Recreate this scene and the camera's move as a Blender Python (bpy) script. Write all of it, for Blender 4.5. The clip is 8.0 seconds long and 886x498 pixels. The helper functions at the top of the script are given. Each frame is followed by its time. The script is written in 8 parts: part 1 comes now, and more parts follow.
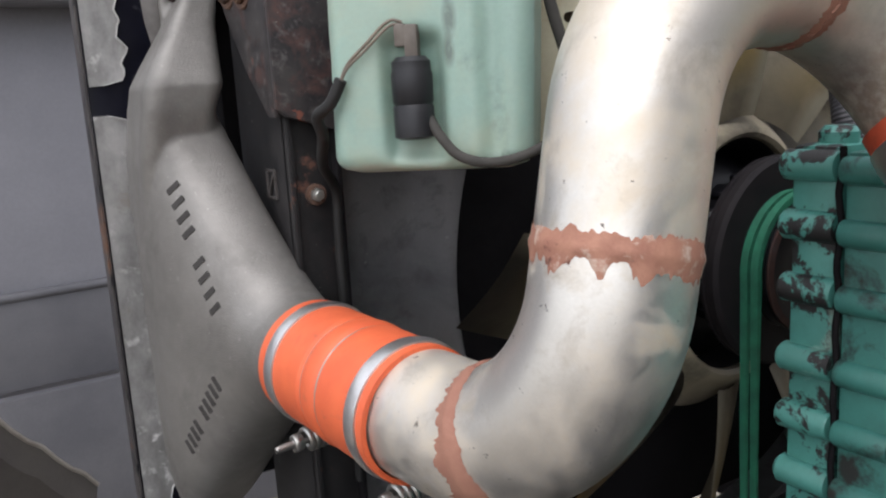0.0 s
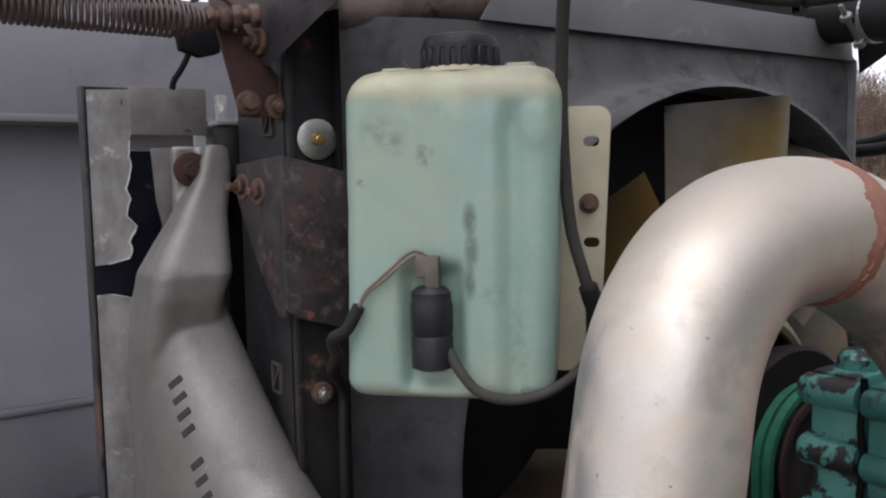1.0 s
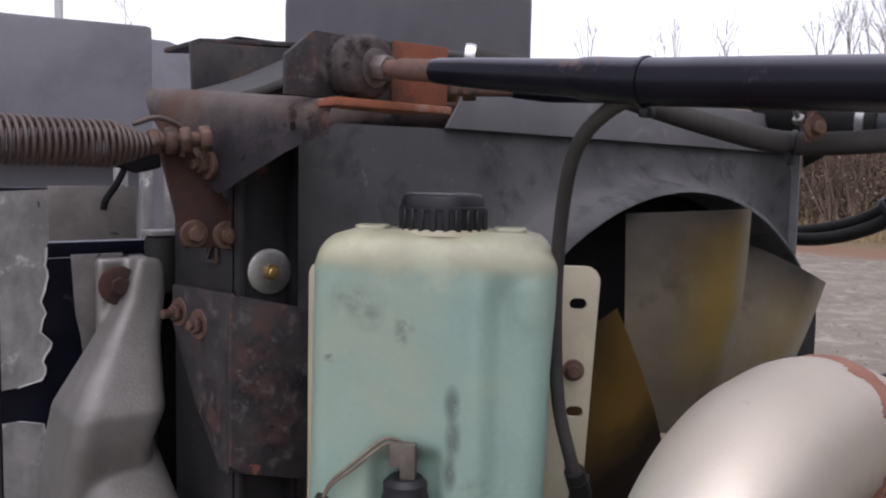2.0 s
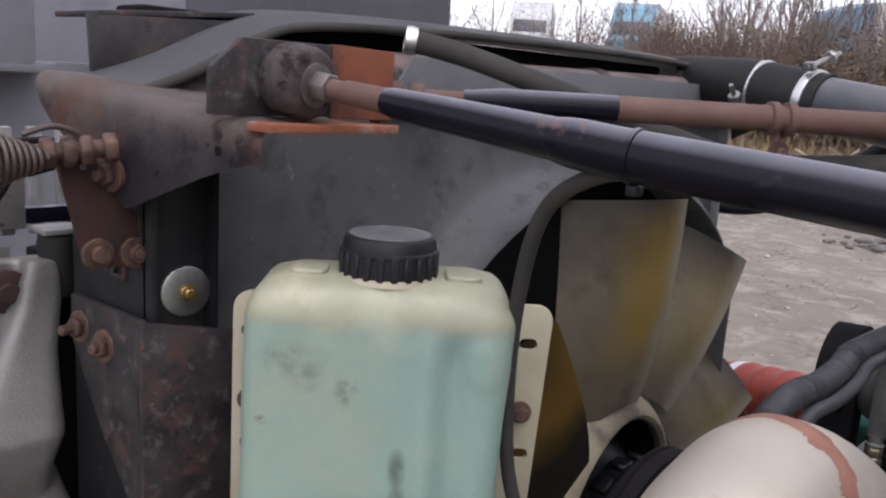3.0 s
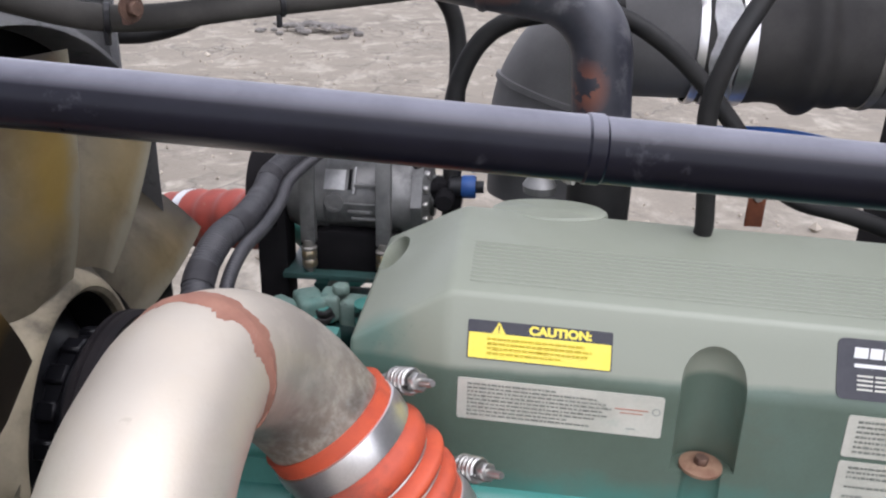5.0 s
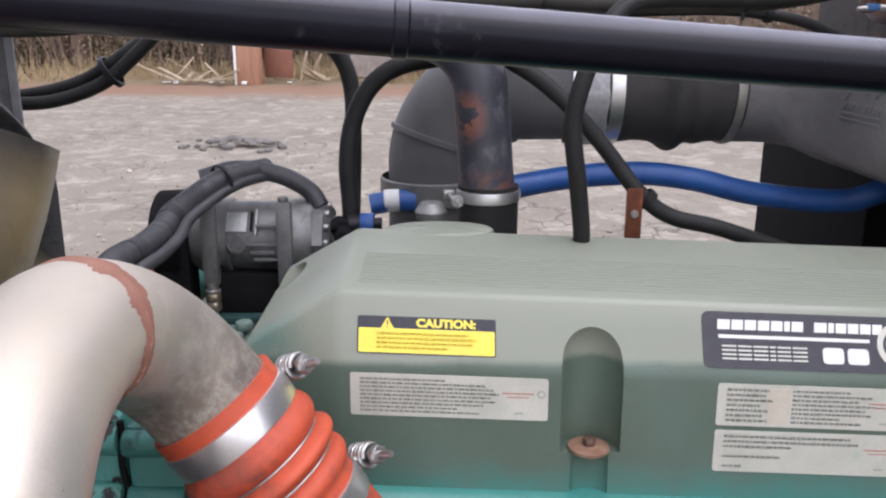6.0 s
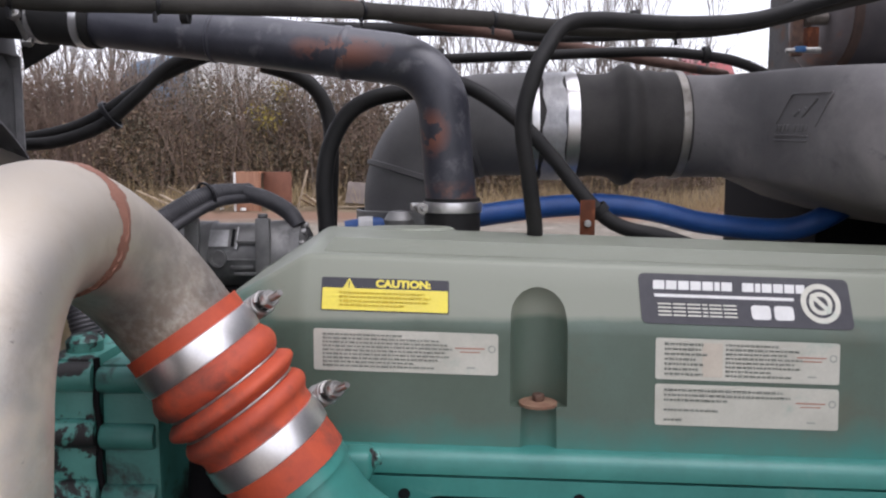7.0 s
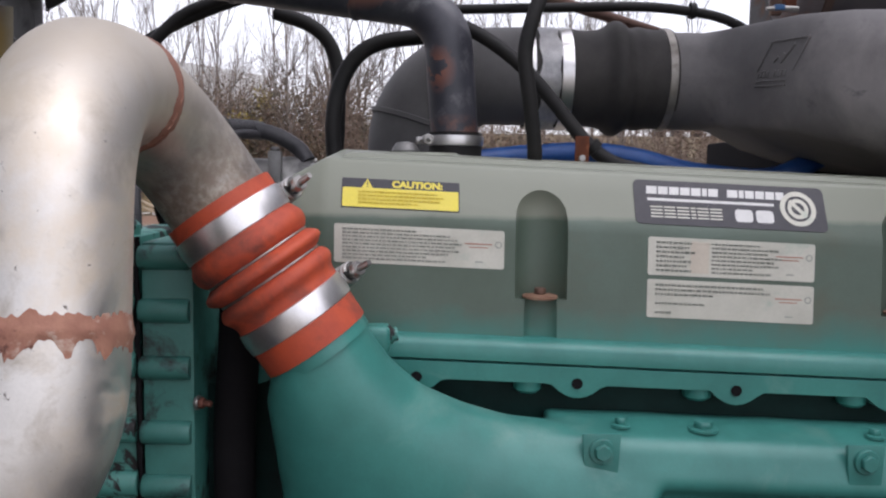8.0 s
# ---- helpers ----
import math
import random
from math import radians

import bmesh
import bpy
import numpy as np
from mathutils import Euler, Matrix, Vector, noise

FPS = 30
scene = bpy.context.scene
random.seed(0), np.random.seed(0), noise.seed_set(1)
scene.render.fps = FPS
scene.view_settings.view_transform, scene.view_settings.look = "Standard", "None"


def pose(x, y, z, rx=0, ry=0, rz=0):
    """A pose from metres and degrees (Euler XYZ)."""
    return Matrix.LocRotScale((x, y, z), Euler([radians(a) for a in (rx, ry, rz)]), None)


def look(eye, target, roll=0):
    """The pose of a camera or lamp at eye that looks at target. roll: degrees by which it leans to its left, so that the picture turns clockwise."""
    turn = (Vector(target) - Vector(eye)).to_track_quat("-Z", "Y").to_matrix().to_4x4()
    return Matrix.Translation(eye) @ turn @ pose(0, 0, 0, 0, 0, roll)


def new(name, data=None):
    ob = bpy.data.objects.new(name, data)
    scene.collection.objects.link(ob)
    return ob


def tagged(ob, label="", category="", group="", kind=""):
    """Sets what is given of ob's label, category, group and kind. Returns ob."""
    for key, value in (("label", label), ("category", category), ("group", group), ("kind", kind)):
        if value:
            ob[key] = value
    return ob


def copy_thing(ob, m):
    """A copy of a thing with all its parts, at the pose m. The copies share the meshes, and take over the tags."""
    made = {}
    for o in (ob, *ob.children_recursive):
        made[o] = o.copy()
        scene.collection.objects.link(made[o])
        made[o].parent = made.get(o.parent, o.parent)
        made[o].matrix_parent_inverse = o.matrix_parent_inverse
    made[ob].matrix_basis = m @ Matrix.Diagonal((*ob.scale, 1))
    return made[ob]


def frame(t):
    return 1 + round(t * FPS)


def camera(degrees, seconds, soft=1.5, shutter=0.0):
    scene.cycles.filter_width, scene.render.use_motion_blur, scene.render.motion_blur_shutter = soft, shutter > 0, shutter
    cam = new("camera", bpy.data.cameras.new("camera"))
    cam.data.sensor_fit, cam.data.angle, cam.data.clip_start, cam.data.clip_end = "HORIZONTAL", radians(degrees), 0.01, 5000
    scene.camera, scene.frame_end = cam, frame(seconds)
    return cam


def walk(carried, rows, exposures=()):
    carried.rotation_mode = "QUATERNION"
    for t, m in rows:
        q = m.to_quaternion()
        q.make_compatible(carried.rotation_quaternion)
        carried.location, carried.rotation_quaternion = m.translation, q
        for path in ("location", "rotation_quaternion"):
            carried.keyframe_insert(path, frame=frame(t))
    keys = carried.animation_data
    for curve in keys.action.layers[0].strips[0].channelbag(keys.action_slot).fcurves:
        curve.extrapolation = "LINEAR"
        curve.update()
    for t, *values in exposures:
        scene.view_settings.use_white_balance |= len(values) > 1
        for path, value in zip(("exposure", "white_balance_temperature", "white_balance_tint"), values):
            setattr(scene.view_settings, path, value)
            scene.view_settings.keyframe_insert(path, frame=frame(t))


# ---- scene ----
cam = camera(56.7, 8.0, soft=2.2)
PATH = [
    (0, (-0.1008, -0.1547, 1.5185), (0.9422, 1.5094, 1.1405), -3.36),
    (0.5, (-0.1004, -0.1448, 1.5724), (0.9625, 1.5318, 1.3287), -2.54),
    (1, (-0.1016, -0.1167, 1.6301), (0.9932, 1.5491, 1.4665), -1.21),
    (1.5, (-0.0968, -0.0780, 1.6874), (1.0789, 1.5347, 1.5572), -0.23),
    (1.7, (-0.1007, -0.0501, 1.7182), (1.1206, 1.5288, 1.5940), 0.32),
    (2.8, (-0.0903, 0.0291, 1.8268), (1.3002, 1.4215, 1.4690), 3.33),
    (3, (-0.0785, 0.0566, 1.8461), (1.3580, 1.3920, 1.4546), 3.79),
    (3.5, (-0.0461, 0.1291, 1.8991), (1.6177, 1.0533, 1.2845), 4.45),
    (4, (-0.0254, 0.1226, 1.9056), (1.7333, 0.7183, 1.1625), 3.91),
    (4.5, (-0.0129, 0.0784, 1.9028), (1.8042, 0.4314, 1.1455), 2.48),
    (5, (-0.0030, 0.0313, 1.8881), (1.8286, 0.1961, 1.1019), 1.49),
    (5.2, (-0.0058, 0.0234, 1.8823), (1.8250, 0.1128, 1.0823), 1.17),
    (6.3, (-0.1149, -0.0384, 1.7514), (1.8387, -0.0559, 1.3233), 0.03),
    (6.5, (-0.1366, -0.0472, 1.7202), (1.8270, -0.0828, 1.3421), 0.14),
    (7, (-0.1894, -0.0654, 1.6440), (1.7984, -0.0631, 1.4236), 0.00),
    (7.5, (-0.2412, -0.0513, 1.5844), (1.7497, -0.0397, 1.3938), 0.69),
    (8, (-0.2773, -0.0283, 1.5241), (1.7132, -0.0779, 1.3354), 0.94),
]
walk(cam, [(t, look(eye, target, roll)) for t, eye, target, roll in PATH],
     [(0.0, 0.75, 6300, 13), (0.5, 0.45, 6300, 15), (1.0, 0.2, 6250, 17), (1.5, 0.1, 6200, 21), (3.0, 0.32, 6180, 19), (3.5, 0.7, 6200, 18), (4.0, 0.8, 6150, 16), (5.0, 0.79, 6100, 17), (6.5, 0.7, 6150, 20), (7.0, 0.34, 6200, 19), (8.0, 0.17, 6200, 19)])

# ---------------------------------------------------------------- world and light
world = bpy.data.worlds.new("overcast_sky")
scene.world = world
world.use_nodes = True
wn, wl = world.node_tree.nodes, world.node_tree.links
wn.clear()
w_out, w_bg = wn.new("ShaderNodeOutputWorld"), wn.new("ShaderNodeBackground")
w_sky, w_hsv = wn.new("ShaderNodeTexSky"), wn.new("ShaderNodeHueSaturation")
w_sky.sky_type, w_sky.sun_disc = "NISHITA", False
w_sky.sun_elevation, w_sky.sun_rotation = radians(65), radians(218)
w_sky.air_density, w_sky.dust_density, w_sky.ozone_density = 1.0, 1.5, 1.0
w_hsv.inputs["Saturation"].default_value = 0.14
w_bg.inputs["Strength"].default_value = 0.225
wl.new(w_sky.outputs[0], w_hsv.inputs["Color"])
wl.new(w_hsv.outputs[0], w_bg.inputs["Color"])
wl.new(w_bg.outputs[0], w_out.inputs["Surface"])

sun_data = bpy.data.lights.new("sun", "SUN")
sun_data.energy, sun_data.angle, sun_data.color = 1.1, radians(70), (1.0, 0.97, 0.94)
sun = new("sun", sun_data)
sun.matrix_world = look((-3.5, -4.5, 12), (0, 0, 0))


# ---------------------------------------------------------------- materials
def tree(name):
    m = bpy.data.materials.new(name)
    m.use_nodes = True
    nt = m.node_tree
    return m, nt, nt.nodes, nt.links, nt.nodes["Principled BSDF"]


def noise_tex(nt, vec, scale, detail=6.0, rough=0.6, dist=0.0):
    n = nt.nodes.new("ShaderNodeTexNoise")
    n.inputs["Scale"].default_value, n.inputs["Detail"].default_value = scale, detail
    n.inputs["Roughness"].default_value, n.inputs["Distortion"].default_value = rough, dist
    nt.links.new(vec, n.inputs["Vector"])
    return n.outputs["Fac"]


def ramp(nt, fac, lo, hi, flip=False):
    r = nt.nodes.new("ShaderNodeMapRange")
    r.inputs["From Min"].default_value, r.inputs["From Max"].default_value = lo, hi
    r.inputs["To Min"].default_value, r.inputs["To Max"].default_value = (1, 0) if flip else (0, 1)
    nt.links.new(fac, r.inputs["Value"])
    return r.outputs["Result"]


def mixc(nt, fac, a, b):
    m = nt.nodes.new("ShaderNodeMix")
    m.data_type = "RGBA"
    for sock, v in ((m.inputs["Factor"], fac), (m.inputs["A"], a), (m.inputs["B"], b)):
        if isinstance(v, (tuple, list)):
            sock.default_value = (*v, 1.0)
        elif isinstance(v, (int, float)):
            sock.default_value = v
        else:
            nt.links.new(v, sock)
    return m.outputs["Result"]


def mixf(nt, fac, a, b):
    m = nt.nodes.new("ShaderNodeMix")
    for sock, v in ((m.inputs["Factor"], fac), (m.inputs["A"], a), (m.inputs["B"], b)):
        if isinstance(v, (int, float)):
            sock.default_value = v
        else:
            nt.links.new(v, sock)
    return m.outputs["Result"]


def surf(name, c1, c2, rough=0.5, metal=0.0, scale=30.0, bump=0.2, grain=300.0, spots=(), rvar=0.12, mid=(0.35, 0.65),
         stretch=(1, 1, 1), sss=0.0, spec=0.5, bdist=0.001):
    """Two-tone weathered surface; spots are (colour, scale, from, to, roughness, metal)."""
    m, nt, nodes, links, p = tree(name)
    tc = nodes.new("ShaderNodeTexCoord")
    mp = nodes.new("ShaderNodeMapping")
    mp.inputs["Scale"].default_value = stretch
    links.new(tc.outputs["Object"], mp.inputs["Vector"])
    v = mp.outputs["Vector"]
    big = noise_tex(nt, v, scale, 5, 0.62)
    fine = noise_tex(nt, v, grain, 3, 0.6)
    col = mixc(nt, ramp(nt, big, *mid), c1, c2)
    col = mixc(nt, mixf(nt, fine, 0.0, 0.35), col, tuple(x * 0.55 for x in c1))
    rgh = mixf(nt, big, max(0.03, rough - rvar), min(1, rough + rvar))
    met = metal
    for i, (c, sc, lo, hi, ro, me) in enumerate(spots):
        off = nodes.new("ShaderNodeVectorMath")
        off.inputs[1].default_value = (3.1 * i + 1.7, 5.3 * i, 2.2)
        links.new(tc.outputs["Object"], off.inputs[0])
        f = ramp(nt, noise_tex(nt, off.outputs[0], sc, 7, 0.65, 0.3), lo, hi)
        col = mixc(nt, f, col, c)
        rgh = mixf(nt, f, rgh, ro)
        met = mixf(nt, f, met, me)
    links.new(col, p.inputs["Base Color"])
    links.new(rgh, p.inputs["Roughness"])
    if isinstance(met, (int, float)):
        p.inputs["Metallic"].default_value = met
    else:
        links.new(met, p.inputs["Metallic"])
    p.inputs["Specular IOR Level"].default_value = spec
    if sss:
        p.inputs["Subsurface Weight"].default_value = sss
        p.inputs["Subsurface Radius"].default_value = (0.012, 0.014, 0.012)
        p.inputs["Subsurface Scale"].default_value = 1.0
    if bump:
        b = nodes.new("ShaderNodeBump")
        b.inputs["Strength"].default_value, b.inputs["Distance"].default_value = bump, bdist
        links.new(mixf(nt, 0.35, fine, big), b.inputs["Height"])
        links.new(b.outputs["Normal"], p.inputs["Normal"])
    return m


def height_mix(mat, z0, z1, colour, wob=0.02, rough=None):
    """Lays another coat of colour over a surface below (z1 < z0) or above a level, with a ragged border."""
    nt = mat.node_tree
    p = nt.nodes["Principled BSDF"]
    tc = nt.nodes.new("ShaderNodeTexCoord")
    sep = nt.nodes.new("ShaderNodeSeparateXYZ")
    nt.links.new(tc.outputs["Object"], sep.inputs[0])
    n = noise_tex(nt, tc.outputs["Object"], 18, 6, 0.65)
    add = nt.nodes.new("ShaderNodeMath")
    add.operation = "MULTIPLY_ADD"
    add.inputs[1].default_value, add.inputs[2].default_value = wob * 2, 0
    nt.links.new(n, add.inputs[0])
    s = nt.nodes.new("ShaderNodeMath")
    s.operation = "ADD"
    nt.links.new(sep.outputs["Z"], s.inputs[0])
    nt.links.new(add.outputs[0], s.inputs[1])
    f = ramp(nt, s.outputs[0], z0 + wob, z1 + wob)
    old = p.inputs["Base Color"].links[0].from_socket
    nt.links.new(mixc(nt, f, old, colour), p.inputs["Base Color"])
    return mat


def stain_or_shade(mat, at, size, colour, scale=90.0, lo=0.42, hi=0.6, strength=1.0, turn=0.0):
    """Soft-edged patch of another colour on a surface: dirt, rust, paint, painted-in shade."""
    nt = mat.node_tree
    p = nt.nodes["Principled BSDF"]
    tc = nt.nodes.new("ShaderNodeTexCoord")
    mp = nt.nodes.new("ShaderNodeMapping")
    mp.vector_type = "TEXTURE"
    mp.inputs["Location"].default_value = at
    mp.inputs["Rotation"].default_value = (0, 0, turn)
    mp.inputs["Scale"].default_value = size
    nt.links.new(tc.outputs["Object"], mp.inputs["Vector"])
    ln = nt.nodes.new("ShaderNodeVectorMath")
    ln.operation = "LENGTH"
    nt.links.new(mp.outputs[0], ln.inputs[0])
    near = ramp(nt, ln.outputs["Value"], 1.0, 0.35)
    mul = nt.nodes.new("ShaderNodeMath")
    mul.operation = "MULTIPLY"
    nt.links.new(near, mul.inputs[0])
    nt.links.new(ramp(nt, noise_tex(nt, tc.outputs["Object"], scale, 5, 0.6), lo, hi), mul.inputs[1])
    m2 = nt.nodes.new("ShaderNodeMath")
    m2.operation = "MULTIPLY"
    m2.inputs[1].default_value = strength
    nt.links.new(mul.outputs[0], m2.inputs[0])
    old = p.inputs["Base Color"].links[0].from_socket
    nt.links.new(mixc(nt, m2.outputs[0], old, colour), p.inputs["Base Color"])
    return mat




def dust(mat, z0, z1, colour, wob, rough, metal):
    """Settled dust that dulls a surface above a level, with a ragged border."""
    nt = mat.node_tree
    p = nt.nodes["Principled BSDF"]
    tc = nt.nodes.new("ShaderNodeTexCoord")
    sep = nt.nodes.new("ShaderNodeSeparateXYZ")
    nt.links.new(tc.outputs["Object"], sep.inputs[0])
    add = nt.nodes.new("ShaderNodeMath")
    add.operation = "MULTIPLY_ADD"
    add.inputs[1].default_value = wob * 2
    nt.links.new(noise_tex(nt, tc.outputs["Object"], 9, 6, 0.65), add.inputs[0])
    nt.links.new(sep.outputs["Z"], add.inputs[2])
    f = mixf(nt, ramp(nt, add.outputs[0], z0 + wob, z1 + wob), 0.0, 0.85)
    nt.links.new(mixc(nt, f, p.inputs["Base Color"].links[0].from_socket, colour), p.inputs["Base Color"])
    nt.links.new(mixf(nt, f, p.inputs["Roughness"].links[0].from_socket, rough), p.inputs["Roughness"])
    nt.links.new(mixf(nt, f, p.inputs["Metallic"].links[0].from_socket, metal), p.inputs["Metallic"])
    return mat


def dusty_top_sheen(mat, lo, hi, colour, amount):
    """Paints dust and sky sheen as a paler tone on upward faces."""
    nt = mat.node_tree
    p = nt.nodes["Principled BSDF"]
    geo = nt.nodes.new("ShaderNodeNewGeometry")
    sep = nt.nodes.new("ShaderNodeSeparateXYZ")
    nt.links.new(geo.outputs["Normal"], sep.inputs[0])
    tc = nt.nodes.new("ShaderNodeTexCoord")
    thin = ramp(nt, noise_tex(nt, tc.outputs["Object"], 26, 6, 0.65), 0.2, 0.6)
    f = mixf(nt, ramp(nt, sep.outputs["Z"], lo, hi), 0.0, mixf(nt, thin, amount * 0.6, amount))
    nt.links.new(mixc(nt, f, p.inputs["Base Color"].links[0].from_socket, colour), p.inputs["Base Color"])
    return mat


RUST = (0.16, 0.055, 0.028)
M_alu = surf("weathered_aluminium", (0.7, 0.675, 0.63), (0.57, 0.545, 0.5), 0.4, 0.9, 11, 0.16, 420,
             [((0.6, 0.52, 0.41), 9, 0.46, 0.66, 0.6, 0.4), ((0.4, 0.36, 0.305), 22, 0.55, 0.7, 0.5, 0.55), ((0.1, 0.085, 0.07), 120, 0.66, 0.69, 0.6, 0.2), ((0.5, 0.43, 0.33), 13, 0.54, 0.68, 0.6, 0.3)], 0.09)
dust(M_alu, 1.5, 1.6, (0.54, 0.48, 0.395), 0.08, 0.5, 0.5)
M_weldplain = surf("brown_primer", (0.32, 0.155, 0.105), (0.24, 0.105, 0.072), 0.75, 0.0, 30, 0.4, 350, [((0.45, 0.33, 0.26), 45, 0.64, 0.7, 0.5, 0.3)])
M_weldrust = surf("rusty_primer", (0.36, 0.175, 0.115), (0.26, 0.115, 0.078), 0.75, 0.0, 40, 0.5, 350,
                  [((0.47, 0.36, 0.29), 48, 0.53, 0.62, 0.5, 0.3), ((0.12, 0.05, 0.035), 60, 0.62, 0.7, 0.9, 0.0)])
M_cast = surf("sand_cast_aluminium", (0.235, 0.224, 0.208), (0.17, 0.161, 0.149), 0.5, 0.55, 14, 0.8, 520,
              [((0.36, 0.35, 0.33), 170, 0.64, 0.72, 0.45, 0.6), ((0.1, 0.094, 0.086), 9, 0.52, 0.78, 0.7, 0.2)])
M_castmark = surf("cast_letter_shade", (0.06, 0.057, 0.054), (0.045, 0.042, 0.04), 0.7, 0.2, 60, 0.3)
M_orange = surf("orange_silicone", (0.68, 0.13, 0.045), (0.58, 0.1, 0.035), 0.55, 0.0, 25, 0.15, 500,
                [((0.16, 0.07, 0.05), 22, 0.6, 0.8, 0.8, 0.0)])
M_orange_dirty = surf("sooty_orange_silicone", (0.55, 0.085, 0.03), (0.4, 0.06, 0.028), 0.62, 0.0, 30, 0.2, 500,
                      [((0.07, 0.04, 0.035), 16, 0.5, 0.72, 0.85, 0.0)])
M_steel = surf("bright_steel_band", (0.82, 0.81, 0.8), (0.72, 0.71, 0.7), 0.33, 0.95, 50, 0.05, 400, rvar=0.06)
M_zinc = surf("zinc_plated_bolt", (0.46, 0.45, 0.43), (0.32, 0.31, 0.29), 0.35, 0.9, 90, 0.1, 600)
M_grimenut = surf("grimy_grey_nut", (0.17, 0.15, 0.14), (0.1, 0.08, 0.072), 0.55, 0.4, 50, 0.4, 400, [((0.12, 0.06, 0.04), 40, 0.58, 0.7, 0.8, 0.0)])
M_brassworn = surf("worn_brass_plating", (0.46, 0.36, 0.2), (0.36, 0.33, 0.28), 0.38, 0.8, 45, 0.2, 500, [((0.12, 0.1, 0.08), 60, 0.6, 0.72, 0.7, 0.3)])
M_compshine = surf("rubbed_aluminium", (0.4, 0.4, 0.395), (0.3, 0.3, 0.295), 0.5, 0.5, 60, 0.3, 400)
M_brass = surf("brass", (0.5, 0.36, 0.14), (0.36, 0.26, 0.12), 0.35, 0.9, 90, 0.1)
M_rust = surf("rust", RUST, (0.1, 0.04, 0.025), 0.85, 0.05, 45, 0.8, 260, [((0.28, 0.1, 0.05), 30, 0.55, 0.7, 0.9, 0)])
M_rustred = surf("red_oxide_rust", (0.34, 0.1, 0.045), (0.2, 0.06, 0.03), 0.8, 0.0, 40, 0.6, 300,
                 [((0.05, 0.035, 0.03), 18, 0.55, 0.7, 0.8, 0)])
M_rustdark2 = surf("red_oxide_leaf", (0.23, 0.078, 0.042), (0.12, 0.052, 0.037), 0.75, 0.0, 26, 0.5, 300, [((0.05, 0.035, 0.03), 16, 0.55, 0.7, 0.8, 0)])
M_rustdark = surf("dark_red_rust", (0.066, 0.034, 0.028), (0.042, 0.026, 0.023), 0.8, 0.0, 50, 0.6, 300, [((0.04, 0.03, 0.03), 22, 0.52, 0.66, 0.8, 0)])
M_rusttube = surf("rusty_tube_steel", (0.165, 0.098, 0.078), (0.12, 0.07, 0.055), 0.72, 0.15, 22, 0.4, 350,
                  [((0.05, 0.04, 0.038), 13, 0.58, 0.66, 0.6, 0.1), ((0.3, 0.22, 0.17), 30, 0.66, 0.74, 0.7, 0.1)])
M_rustbolt = surf("rusted_bolt", (0.075, 0.042, 0.033), (0.17, 0.1, 0.066), 0.65, 0.3, 70, 0.6, 400, [((0.025, 0.02, 0.02), 90, 0.56, 0.68, 0.8, 0.1), ((0.3, 0.17, 0.09), 50, 0.64, 0.74, 0.8, 0.1)])
M_blackrust = surf("chipped_black_paint", (0.024, 0.022, 0.024), (0.055, 0.05, 0.048), 0.5, 0.0, 30, 0.6, 260,
                   [((0.075, 0.045, 0.04), 30, 0.54, 0.66, 0.85, 0.0), ((0.17, 0.066, 0.047), 19, 0.645, 0.665, 0.85, 0.0), ((0.1, 0.092, 0.09), 60, 0.54, 0.68, 0.6, 0.1), ((0.24, 0.225, 0.215), 170, 0.69, 0.73, 0.6, 0.1)])
# deeper black than the gusset plate in front of it
M_blackdeep = surf("deep_black_channel", (0.012, 0.012, 0.013), (0.026, 0.024, 0.024), 0.5, 0.0, 26, 0.5, 260,
                   [((0.11, 0.055, 0.04), 26, 0.64, 0.7, 0.85, 0.0), ((0.2, 0.19, 0.18), 120, 0.68, 0.73, 0.6, 0.1)], spec=0.25)
M_blackpaint = surf("gloss_black_tube_paint", (0.004, 0.004, 0.008), (0.007, 0.007, 0.013), 0.3, 0.0, 22, 0.05, 240,
                    [((0.05, 0.05, 0.058), 34, 0.62, 0.74, 0.5, 0.0), ((0.17, 0.085, 0.065), 60, 0.74, 0.77, 0.7, 0.0)], 0.08)
M_bluepaint = surf("worn_dark_blue_paint", (0.026, 0.027, 0.038), (0.06, 0.061, 0.075), 0.4, 0.1, 14, 0.4, 220,
                   [((0.2, 0.075, 0.05), 9, 0.69, 0.71, 0.8, 0.0), ((0.14, 0.14, 0.15), 26, 0.56, 0.75, 0.55, 0.0)], 0.08)
M_bracket = surf("dusty_black_bracket", (0.032, 0.03, 0.032), (0.075, 0.068, 0.064), 0.55, 0.0, 16, 0.5, 260,
                 [((0.13, 0.07, 0.045), 12, 0.56, 0.7, 0.85, 0.0), ((0.16, 0.14, 0.125), 60, 0.62, 0.72, 0.7, 0.0), ((0.012, 0.012, 0.013), 20, 0.56, 0.62, 0.5, 0.0)])
M_rubber = surf("black_rubber_hose", (0.014, 0.014, 0.014), (0.024, 0.023, 0.022), 0.6, 0.0, 25, 0.15, 400)
M_dustrubber = surf("dusty_rubber_hose", (0.04, 0.038, 0.035), (0.07, 0.066, 0.06), 0.75, 0.0, 12, 0.2, 400)
M_plastic = surf("black_moulded_plastic", (0.012, 0.012, 0.014), (0.02, 0.02, 0.022), 0.42, 0.0, 25, 0.1, 300)
M_dark = surf("soot_black_steel", (0.011, 0.0105, 0.0115), (0.016, 0.015, 0.016), 0.75, 0.0, 20, 0.3, 200)
